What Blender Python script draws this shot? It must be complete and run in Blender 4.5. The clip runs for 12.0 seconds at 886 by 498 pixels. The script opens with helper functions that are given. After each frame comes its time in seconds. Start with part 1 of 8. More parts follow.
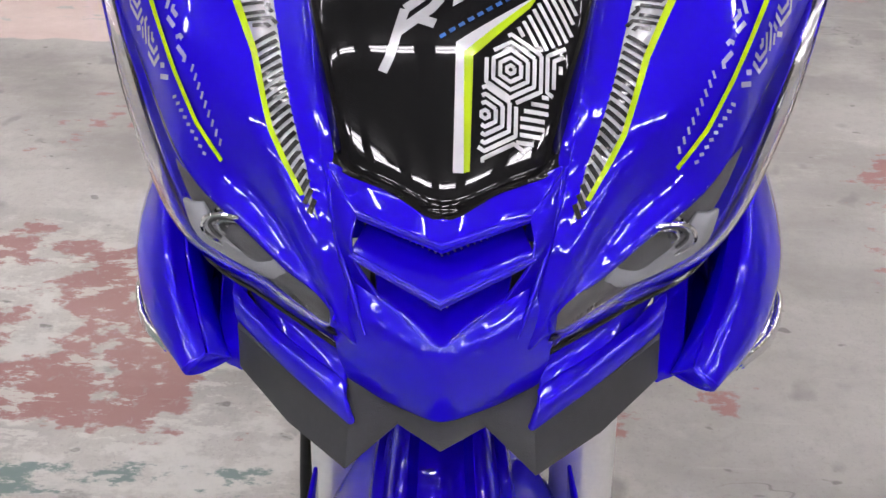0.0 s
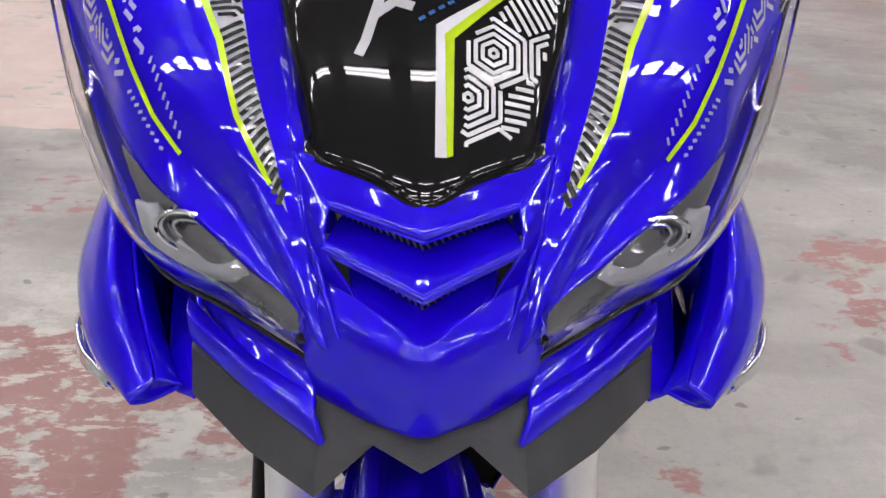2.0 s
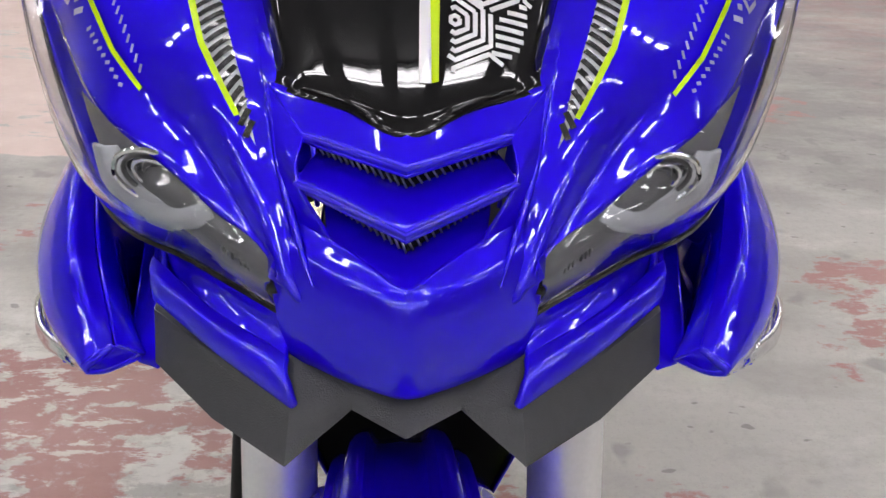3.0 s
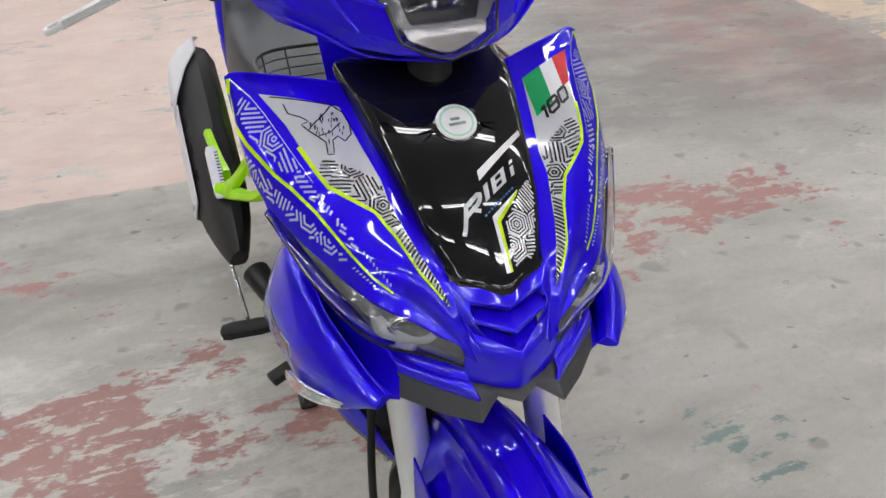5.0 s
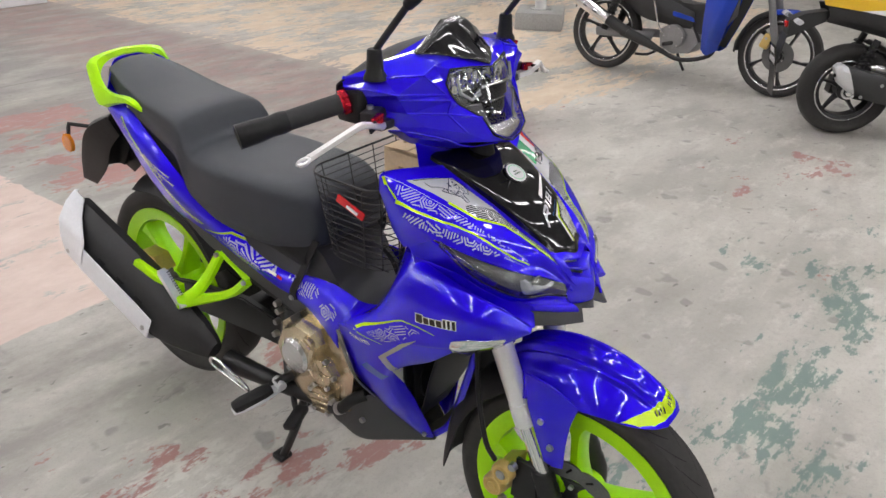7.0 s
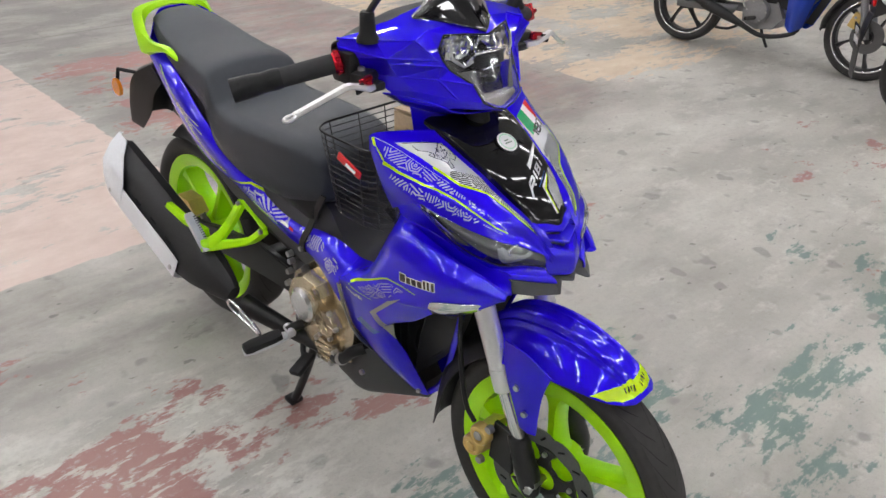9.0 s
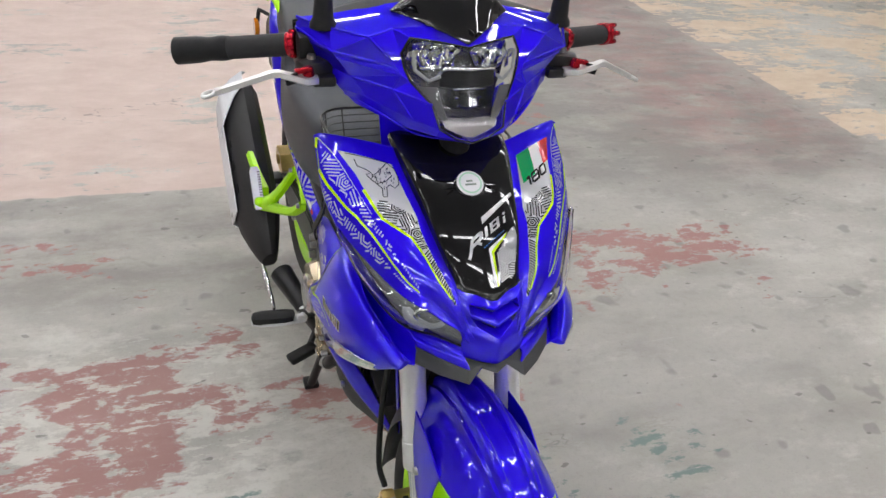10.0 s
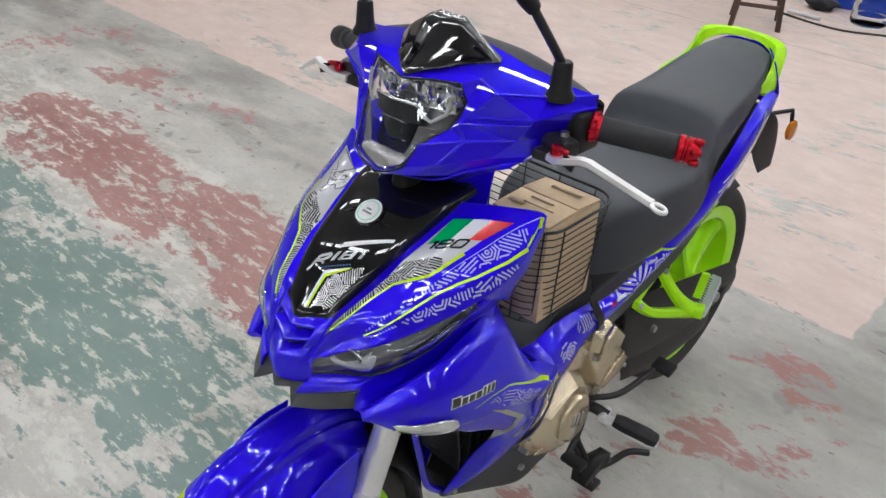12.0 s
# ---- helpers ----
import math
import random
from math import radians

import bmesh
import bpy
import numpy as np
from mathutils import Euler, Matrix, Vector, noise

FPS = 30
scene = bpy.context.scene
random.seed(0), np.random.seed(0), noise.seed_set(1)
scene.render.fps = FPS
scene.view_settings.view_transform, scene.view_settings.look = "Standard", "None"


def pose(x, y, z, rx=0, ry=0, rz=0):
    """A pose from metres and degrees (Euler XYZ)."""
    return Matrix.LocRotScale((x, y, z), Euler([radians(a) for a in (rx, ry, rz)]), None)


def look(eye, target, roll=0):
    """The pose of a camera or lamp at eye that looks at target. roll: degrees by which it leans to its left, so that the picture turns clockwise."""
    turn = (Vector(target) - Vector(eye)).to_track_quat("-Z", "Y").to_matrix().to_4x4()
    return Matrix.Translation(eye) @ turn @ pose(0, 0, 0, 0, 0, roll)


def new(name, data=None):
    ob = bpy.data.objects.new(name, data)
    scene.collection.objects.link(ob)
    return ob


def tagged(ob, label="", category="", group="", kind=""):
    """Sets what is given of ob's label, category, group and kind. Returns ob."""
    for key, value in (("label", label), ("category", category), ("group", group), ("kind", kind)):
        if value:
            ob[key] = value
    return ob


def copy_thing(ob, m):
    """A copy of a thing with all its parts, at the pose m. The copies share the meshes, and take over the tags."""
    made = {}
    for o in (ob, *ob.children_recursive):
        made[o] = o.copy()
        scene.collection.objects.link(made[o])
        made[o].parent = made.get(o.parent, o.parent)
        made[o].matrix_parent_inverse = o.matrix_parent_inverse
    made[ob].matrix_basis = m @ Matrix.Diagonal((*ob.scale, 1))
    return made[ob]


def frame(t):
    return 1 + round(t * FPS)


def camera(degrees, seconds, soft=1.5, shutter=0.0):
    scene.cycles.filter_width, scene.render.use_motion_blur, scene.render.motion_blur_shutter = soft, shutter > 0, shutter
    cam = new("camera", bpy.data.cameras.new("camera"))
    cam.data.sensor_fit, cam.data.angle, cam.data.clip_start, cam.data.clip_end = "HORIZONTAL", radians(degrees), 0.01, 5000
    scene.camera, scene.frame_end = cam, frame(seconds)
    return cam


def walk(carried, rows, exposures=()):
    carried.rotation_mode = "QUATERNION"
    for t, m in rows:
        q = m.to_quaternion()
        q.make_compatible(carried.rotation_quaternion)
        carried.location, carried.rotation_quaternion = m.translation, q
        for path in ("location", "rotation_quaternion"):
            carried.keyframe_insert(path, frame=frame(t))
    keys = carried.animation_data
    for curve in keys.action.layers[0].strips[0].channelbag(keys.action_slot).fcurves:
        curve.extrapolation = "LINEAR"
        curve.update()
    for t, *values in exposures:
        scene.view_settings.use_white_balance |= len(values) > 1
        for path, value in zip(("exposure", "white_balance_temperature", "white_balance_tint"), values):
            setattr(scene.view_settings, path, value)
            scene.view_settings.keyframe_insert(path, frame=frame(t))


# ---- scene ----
cam = camera(58.1, 12.0)
PATH = [
    (0, (0.000, 0.020, 1.066), (-0.075, 1.556, -0.212), 0.24),
    (0.5, (-0.005, 0.011, 1.047), (0.042, 1.630, -0.126), 2.02),
    (1, (-0.008, 0.018, 1.034), (0.052, 1.669, -0.094), 2.59),
    (1.5, (-0.013, 0.023, 1.020), (0.045, 1.691, -0.082), 2.59),
    (2, (-0.015, 0.015, 1.012), (0.043, 1.704, -0.057), 2.45),
    (2.5, (-0.012, 0.012, 0.974), (0.048, 1.738, -0.033), 2.22),
    (2.7, (-0.008, 0.023, 0.962), (0.050, 1.763, -0.023), 2.14),
    (4.3, (-0.058, -0.019, 1.062), (0.119, 1.660, -0.010), 0.02),
    (4.5, (-0.099, -0.079, 1.158), (0.160, 1.558, 0.039), -0.25),
    (5, (-0.286, -0.263, 1.328), (0.287, 1.288, 0.202), 0.48),
    (5.5, (-0.552, -0.296, 1.401), (0.340, 1.130, 0.318), 0.67),
    (6, (-0.779, -0.366, 1.471), (0.304, 0.954, 0.431), 0.75),
    (6.5, (-0.960, -0.414, 1.508), (0.252, 0.835, 0.522), 0.87),
    (7, (-1.197, -0.327, 1.518), (0.206, 0.779, 0.619), 0.87),
    (7.2, (-1.266, -0.308, 1.529), (0.175, 0.752, 0.634), 0.78),
    (8.8, (-1.200, -0.463, 1.507), (0.090, 0.747, 0.574), 0.97),
    (9, (-1.099, -0.482, 1.538), (0.137, 0.745, 0.554), 2.06),
    (9.5, (-0.796, -0.589, 1.535), (0.187, 0.814, 0.502), 5.39),
    (10, (-0.460, -0.556, 1.543), (0.191, 1.000, 0.468), 7.27),
    (10.5, (-0.100, -0.567, 1.532), (0.079, 1.091, 0.429), 6.17),
    (11, (0.193, -0.514, 1.532), (-0.085, 1.126, 0.420), 5.41),
    (11.5, (0.435, -0.352, 1.532), (-0.271, 1.153, 0.420), 5.58),
    (12, (0.743, -0.265, 1.551), (-0.376, 1.018, 0.503), 3.97),
]
# the camera's own exposure and white balance drift a little on the way
walk(cam, [(t, look(eye, target, roll)) for t, eye, target, roll in PATH],
     exposures=[(0, 0.30, 6400, 18), (2.5, 0.34, 6450, 16), (4.5, 0.22, 6350, 11), (7, 0.36, 6500, 12), (9, 0.28, 6400, 11), (11, 0.20, 6350, 10), (12, 0.22, 6200, 9)])

# ---- world and lamps ----
world = bpy.data.worlds.new("hall_air")
scene.world = world
world.use_nodes = True
world.node_tree.nodes["Background"].inputs[0].default_value = (0.75, 0.8, 0.85, 1)
world.node_tree.nodes["Background"].inputs[1].default_value = 0.12


# ---- helpers of this scene ----
def mat(name, color, rough=0.5, metal=0.0, coat=0.0, coat_rough=0.03, vary=0.0, scale=30.0, bump=0.0, bump_scale=200.0, spec=0.5,
        rough_vary=0.0):
    """A node material: base colour with a slow stain and a fine grain, and a fine relief."""
    m = bpy.data.materials.new(name)
    m.use_nodes = True
    nt = m.node_tree
    b = nt.nodes["Principled BSDF"]
    b.inputs["Base Color"].default_value = (*color, 1)
    b.inputs["Roughness"].default_value = rough
    b.inputs["Metallic"].default_value = metal
    b.inputs["Coat Weight"].default_value = coat
    b.inputs["Coat Roughness"].default_value = coat_rough
    b.inputs["Specular IOR Level"].default_value = spec
    tc = nt.nodes.new("ShaderNodeTexCoord")
    if vary:
        n1, n2 = nt.nodes.new("ShaderNodeTexNoise"), nt.nodes.new("ShaderNodeTexNoise")
        n1.inputs["Scale"].default_value, n1.inputs["Detail"].default_value = scale * 0.2, 4
        n2.inputs["Scale"].default_value, n2.inputs["Detail"].default_value = scale * 4, 3
        add = nt.nodes.new("ShaderNodeMath")
        add.operation = "ADD"
        nt.links.new(tc.outputs["Object"], n1.inputs["Vector"])
        nt.links.new(tc.outputs["Object"], n2.inputs["Vector"])
        nt.links.new(n1.outputs["Fac"], add.inputs[0])
        nt.links.new(n2.outputs["Fac"], add.inputs[1])
        mr = nt.nodes.new("ShaderNodeMapRange")
        mr.inputs["From Min"].default_value, mr.inputs["From Max"].default_value = 0.6, 1.4
        mr.inputs["To Min"].default_value, mr.inputs["To Max"].default_value = 1 - vary, 1 + vary
        nt.links.new(add.outputs[0], mr.inputs["Value"])
        mul = nt.nodes.new("ShaderNodeVectorMath")
        mul.operation = "SCALE"
        mul.inputs[0].default_value = color
        nt.links.new(mr.outputs[0], mul.inputs["Scale"])
        nt.links.new(mul.outputs[0], b.inputs["Base Color"])
        if rough_vary:
            mr2 = nt.nodes.new("ShaderNodeMapRange")
            mr2.inputs["From Min"].default_value, mr2.inputs["From Max"].default_value = 0.3, 0.7
            mr2.inputs["To Min"].default_value, mr2.inputs["To Max"].default_value = rough - rough_vary, rough + rough_vary
            nt.links.new(n1.outputs["Fac"], mr2.inputs["Value"])
            nt.links.new(mr2.outputs[0], b.inputs["Roughness"])
    if bump:
        n3 = nt.nodes.new("ShaderNodeTexNoise")
        n3.inputs["Scale"].default_value, n3.inputs["Detail"].default_value = bump_scale, 3
        nt.links.new(tc.outputs["Object"], n3.inputs["Vector"])
        bp = nt.nodes.new("ShaderNodeBump")
        bp.inputs["Strength"].default_value, bp.inputs["Distance"].default_value = bump, 0.001
        nt.links.new(n3.outputs["Fac"], bp.inputs["Height"])
        nt.links.new(bp.outputs[0], b.inputs["Normal"])
    return m


def glass(name, color=(1, 1, 1), rough=0.0, ior=1.45):
    m = bpy.data.materials.new(name)
    m.use_nodes = True
    b = m.node_tree.nodes["Principled BSDF"]
    b.inputs["Base Color"].default_value = (*color, 1)
    b.inputs["Transmission Weight"].default_value = 1.0
    b.inputs["Roughness"].default_value, b.inputs["IOR"].default_value = rough, ior
    return m


def glow(name, color, strength):
    m = bpy.data.materials.new(name)
    m.use_nodes = True
    b = m.node_tree.nodes["Principled BSDF"]
    b.inputs["Base Color"].default_value = (0.9, 0.9, 0.9, 1)
    b.inputs["Emission Color"].default_value = (*color, 1)
    b.inputs["Emission Strength"].default_value = strength
    return m


BLUE = mat("blue_paint", (0.021, 0.003, 0.78), 0.34, 0.38, 1.0, 0.008, 0.04, 60, spec=0.0)
BLUE.node_tree.nodes["Principled BSDF"].inputs["Coat IOR"].default_value = 1.56
BLUE.node_tree.nodes["Principled BSDF"].inputs["Specular Tint"].default_value = (0.03, 0.01, 0.75, 1)
BLACK_GLOSS = mat("gloss_black_plastic", (0.005, 0.005, 0.006), 0.35, 0.0, 1.0, 0.015, spec=0.05)
BLACK = mat("black_plastic", (0.017, 0.017, 0.018), 0.42, 0, 0, vary=0.2, bump=0.15, bump_scale=900, spec=0.2)
CHARCOAL = mat("charcoal_textured_plastic", (0.045, 0.046, 0.05), 0.55, 0, 0, vary=0.12, scale=60, bump=0.3, bump_scale=1500)
SATIN = mat("satin_black_metal", (0.020, 0.020, 0.021), 0.38, 0.2, 0, vary=0.2, bump=0.1)
SEAT = mat("seat_vinyl", (0.026, 0.031, 0.041), 0.46, 0, 0, vary=0.1, scale=20, bump=0.35, bump_scale=1800)
RUBBER = mat("tyre_rubber", (0.03, 0.028, 0.027), 0.7, 0, 0, vary=0.25, scale=20, bump=0.2, bump_scale=500)
# near-black colour standing for the shade inside grooves, slots and mouths
RECESS_SHADE = mat("recess_shade_black", (0.006, 0.006, 0.006), 0.9, 0, 0, vary=0.1)
GRIP = mat("grip_rubber", (0.022, 0.022, 0.024), 0.75, 0, 0, vary=0.2, bump=0.5, bump_scale=1400)
NEON = mat("neon_paint", (0.43, 0.88, 0.0), 0.35, 0, 0.35, 0.05, 0.05, 40, spec=0.2)
NEON_FILM = mat("neon_film", (0.55, 0.78, 0.0), 0.25, 0, 0.5)
WHITE_FILM = mat("white_film", (0.8, 0.8, 0.82), 0.25, 0, 0.6)
SILVER_FILM = mat("silver_film", (0.55, 0.56, 0.58), 0.25, 0.15, 0.6)
LILAC_FILM = mat("pale_blue_film", (0.47, 0.45, 0.78), 0.25, 0, 0.8)
DIM_FILM = mat("dim_blue_film", (0.02, 0.06, 0.45), 0.25, 0, 0.8)
INK = mat("black_ink", (0.008, 0.008, 0.009), 0.25, 0, 0.6)
GREEN_FILM = mat("green_film", (0.0, 0.36, 0.1), 0.25, 0, 0.6)
RED_FILM = mat("red_film", (0.70, 0.018, 0.024), 0.25, 0, 0.6)
CHROME = mat("chrome", (0.85, 0.85, 0.86), 0.07, 1.0)
ALU = mat("brushed_aluminium", (0.72, 0.72, 0.735), 0.24, 1.0, vary=0.06, scale=80, bump=0.05, bump_scale=900)
SATIN_CAN = mat("matt_black_silencer", (0.020, 0.020, 0.021), 0.52, 0.2, 0, vary=0.2, bump=0.15, bump_scale=700)
STEEL = mat("bolt_steel", (0.5, 0.5, 0.5), 0.3, 1.0, vary=0.15)
DISC = mat("brake_disc_steel", (0.16, 0.16, 0.16), 0.42, 0.9, vary=0.15, scale=60)
SHIELD = mat("pale_grey_metal", (0.70, 0.71, 0.73), 0.32, 0.5, vary=0.08)
WHITE_SHIELD = mat("white_coated_shield", (0.82, 0.83, 0.86), 0.38, 0.0, 0.3, 0.05, vary=0.05)
FORK = mat("satin_fork_aluminium", (0.86, 0.85, 0.84), 0.28, 0.6, vary=0.05, scale=80)
GOLD = mat("bronze_engine_paint", (0.62, 0.53, 0.38), 0.23, 0.88, vary=0.12, scale=50, bump=0.15, bump_scale=600)
GOLD_CAL = mat("gold_anodised", (0.70, 0.50, 0.18), 0.28, 0.65, vary=0.1)
RED_ANO = mat("red_anodised", (0.44, 0.008, 0.022), 0.24, 0.8)
AMBER = mat("amber_reflector", (0.75, 0.22, 0.01), 0.15, 0, 0.8)
LENS = glass("clear_lens", (0.97, 0.98, 1.0))
SMOKE = mat("smoked_shield", (0.008, 0.008, 0.01), 0.05, 0, 1.0, 0.01)
CARD = mat("corrugated_cardboard", (0.54, 0.405, 0.255), 0.8, 0, 0, vary=0.12, scale=25, bump=0.15, bump_scale=300)
WIRE = mat("black_coated_wire", (0.01, 0.01, 0.011), 0.4, 0.3)
REFLECTOR = mat("lamp_reflector", (0.75, 0.76, 0.78), 0.12, 1.0)
LAMP_DARK = mat("lamp_bezel", (0.085, 0.084, 0.086), 0.50, 0.0, vary=0.15)
LAMP_GREY = mat("lamp_light_guide", (0.28, 0.285, 0.295), 0.40, 0.0, vary=0.05)
BOWL_GREY = mat("lamp_dark_ring", (0.10, 0.10, 0.105), 0.3, 0.4)


def link(name, bm, material, parent=None, label="", smooth=True, m=None):
    me = bpy.data.meshes.new(name)
    bm.normal_update()
    bm.to_mesh(me)
    bm.free()
    for p in me.polygons:
        p.use_smooth = smooth
    me.materials.append(material)
    ob = new(name, me)
    if parent is not None:
        ob.parent = parent
    if m is not None:
        ob.matrix_basis = m
    if label:
        tagged(ob, label)
    return ob


def part(name, bm, material, parent, label="", smooth=True):
    return link(name, bm, material, parent, label, smooth)


def thing(name, label, category, m=None, group="", kind=""):
    ob = new(name)
    if m is not None:
        ob.matrix_basis = m
    return tagged(ob, label, category, group, kind)


def cr(p0, p1, p2, p3, t):
    return 0.5 * ((2 * p1) + (p2 - p0) * t + (2 * p0 - 5 * p1 + 4 * p2 - p3) * t * t + (3 * p1 - p0 - 3 * p2 + p3) * t ** 3)


def spline(pts, n, closed=False, linear=False):
    """Points along a Catmull-Rom curve through pts, n steps a span."""
    pts = [Vector(p) for p in pts]
    k, out = len(pts), []
    for i in range(k if closed else k - 1):
        if closed:
            q = [pts[(i + j) % k] for j in (-1, 0, 1, 2)]
        else:
            q = [pts[i - 1] if i else 2 * pts[0] - pts[1], pts[i], pts[i + 1], pts[i + 2] if i + 2 < k else 2 * pts[-1] - pts[-2]]
        for s in range(n):
            t = s / n
            out.append(q[1].lerp(q[2], t) if linear else cr(*q, t))
    if not closed:
        out.append(pts[-1])
    return out


def surface(rows, nu=5, nv=5, lin_u=False, lin_v=False):
    """A fine grid through a small cage of points: rows along v, points in a row along u."""
    fine = [spline(r, nu, linear=lin_u) for r in rows]
    cols = [spline(c, nv, linear=lin_v) for c in zip(*fine)]
    return [list(r) for r in zip(*cols)]


def mirrored(rows):
    return [[Vector((-p[0], p[1], p[2])) for p in reversed(r)] for r in rows]


def outward(g, core):
    """The grid, turned so that its faces look away from core."""
    core, total = Vector(core), 0.0
    for i in range(0, len(g) - 1):
        for j in range(0, len(g[0]) - 1):
            n = (g[i][j + 1] - g[i][j]).cross(g[i + 1][j] - g[i][j])
            total += n.dot(g[i][j] - core)
    return g if total > 0 else [list(reversed(r)) for r in g]


def shell(rows, thick=0.003, side=1, nu=5, nv=5, lin_u=False, lin_v=False, core=(0, 0.75, 0.62)):
    """A thin shell over a cage, its faces away from core. side -1 mirrors it across x."""
    g = surface(rows, nu, nv, lin_u, lin_v)
    if side < 0:
        g = mirrored(g)
    g = outward(g, core)
    bm = bmesh.new()
    h, w = len(g), len(g[0])
    nrm = [[None] * w for _ in range(h)]
    for i in range(h):
        for j in range(w):
            a = g[i][min(j + 1, w - 1)] - g[i][max(j - 1, 0)]
            b = g[min(i + 1, h - 1)][j] - g[max(i - 1, 0)][j]
            n = a.cross(b)
            nrm[i][j] = n.normalized() if n.length > 1e-12 else Vector((0, 0, 1))
    top = [[bm.verts.new(p) for p in r] for r in g]
    low = [[bm.verts.new(g[i][j] - nrm[i][j] * thick) for j in range(w)] for i in range(h)]
    for i in range(h - 1):
        for j in range(w - 1):
            bm.faces.new((top[i][j], top[i][j + 1], top[i + 1][j + 1], top[i + 1][j]))
            bm.faces.new((low[i][j], low[i + 1][j], low[i + 1][j + 1], low[i][j + 1]))
    ring = [(0, j) for j in range(w)] + [(i, w - 1) for i in range(1, h)] + [(h - 1, j) for j in range(w - 2, -1, -1)] + [(i, 0) for i in range(h - 2, 0, -1)]
    # the border is rolled over in a half round, so that it catches the light
    rolls = []
    for i, j in ring:
        out = Vector((0, 0, 0))
        if j in (0, w - 1):
            out += g[i][j] - g[i][1 if j == 0 else w - 2]
        if i in (0, h - 1):
            out += g[i][j] - g[1 if i == 0 else h - 2][j]
        n = nrm[i][j]
        out -= n * out.dot(n)
        out = out.normalized() if out.length > 1e-9 else out
        rolls.append([top[i][j]] + [bm.verts.new(g[i][j] + out * abs(thick) * 0.5 * math.sin(a) - n * thick * 0.5 * (1 - math.cos(a))) for a in (0.52, 1.05, 1.57, 2.09, 2.62)] + [low[i][j]])
    for a, b in zip(rolls, rolls[1:] + rolls[:1]):
        for q in range(6):
            bm.faces.new((a[q], a[q + 1], b[q + 1], b[q]))
    bmesh.ops.remove_doubles(bm, verts=bm.verts, dist=1e-6)
    sharpen(bm)
    return bm


def sharpen(bm, angle=35):
    bm.normal_update()
    for e in bm.edges:
        if len(e.link_faces) == 2 and e.calc_face_angle(0) > radians(angle):
            e.smooth = False


def loft(sections, closed=True, cap=True, n=1, ns=1):
    """A skin over cross sections of equal point counts; n: fine steps round, ns: fine steps along."""
    secs = [spline(s, n, closed=closed) if n > 1 else [Vector(p) for p in s] for s in sections]
    if ns > 1:
        secs = [list(r) for r in zip(*[spline(c, ns) for c in zip(*secs)])]
    bm = bmesh.new()
    vs = [[bm.verts.new(p) for p in s] for s in secs]
    k = len(vs[0])
    for a, b in zip(vs, vs[1:]):
        for j in range(k if closed else k - 1):
            try:
                bm.faces.new((a[j], a[(j + 1) % k], b[(j + 1) % k], b[j]))
            except ValueError:
                pass
    if cap and closed:
        bm.faces.new(list(reversed(vs[0])))
        bm.faces.new(vs[-1])
    bmesh.ops.recalc_face_normals(bm, faces=bm.faces)
    sharpen(bm, 40)
    return bm


def tube(pts, r, seg=10, n=4, closed=False, linear=False, cap=True):
    """A round bar along a curve; r: one radius or one for each point."""
    path = spline(pts, n, closed, linear)
    rs = [r] * len(path)
    if not isinstance(r, (int, float)):
        rs = [v[0] for v in spline([(q, 0, 0) for q in r], n, closed, linear)]
    bm = bmesh.new()
    rings, up = [], None
    for i, p in enumerate(path):
        if closed:
            d = path[(i + 1) % len(path)] - path[i - 1]
        else:
            d = path[min(i + 1, len(path) - 1)] - path[max(i - 1, 0)]
        d.normalize()
        if up is None:
            up = d.orthogonal().normalized()
        up = (up - d * up.dot(d)).normalized()
        s = d.cross(up)
        rings.append([bm.verts.new(p + rs[i] * (math.cos(2 * math.pi * k / seg) * up + math.sin(2 * math.pi * k / seg) * s)) for k in range(seg)])
    for a, b in zip(rings, rings[1:] + ([rings[0]] if closed else [])):
        for k in range(seg):
            bm.faces.new((a[k], a[(k + 1) % seg], b[(k + 1) % seg], b[k]))
    if cap and not closed:
        bm.faces.new(list(reversed(rings[0])))
        bm.faces.new(rings[-1])
    sharpen(bm, 50)
    return bm


def revolve(profile, seg=48, axis="x", at=(0, 0, 0), closed=False):
    """A turned body: profile of (along, radius) about an axis through at."""
    bm = bmesh.new()
    rings = []
    for a, r in profile:
        ring = []
        for k in range(seg):
            c, s = math.cos(2 * math.pi * k / seg) * r, math.sin(2 * math.pi * k / seg) * r
            p = {"x": (a, c, s), "y": (s, a, c), "z": (c, s, a)}[axis]
            ring.append(bm.verts.new(Vector(p) + Vector(at)))
        rings.append(ring)
    pairs = list(zip(rings, rings[1:]))
    if closed:
        pairs.append((rings[-1], rings[0]))
    for a, b in pairs:
        for k in range(seg):
            bm.faces.new((a[k], b[k], b[(k + 1) % seg], a[(k + 1) % seg]))
    if not closed:
        for ring, rev in ((rings[0], False), (rings[-1], True)):
            bm.faces.new(list(reversed(ring)) if rev else ring)
    bmesh.ops.recalc_face_normals(bm, faces=bm.faces)
    sharpen(bm, 35)
    return bm


def cyl(p, q, r, seg=16, r2=None, bevel=0.0):
    """A round bar between two points, its rims broken."""
    p, q = Vector(p), Vector(q)
    d = (q - p).normalized()
    u = d.orthogonal().normalized()
    s = d.cross(u)
    r2 = r if r2 is None else r2
    stations = [(p, r), (q, r2)]
    if bevel:
        stations = [(p, r - bevel), (p + d * bevel, r), (q - d * bevel, r2), (q, r2 - bevel)]
    return loft([[c + rr * (math.cos(2 * math.pi * k / seg) * u + math.sin(2 * math.pi * k / seg) * s) for k in range(seg)] for c, rr in stations])


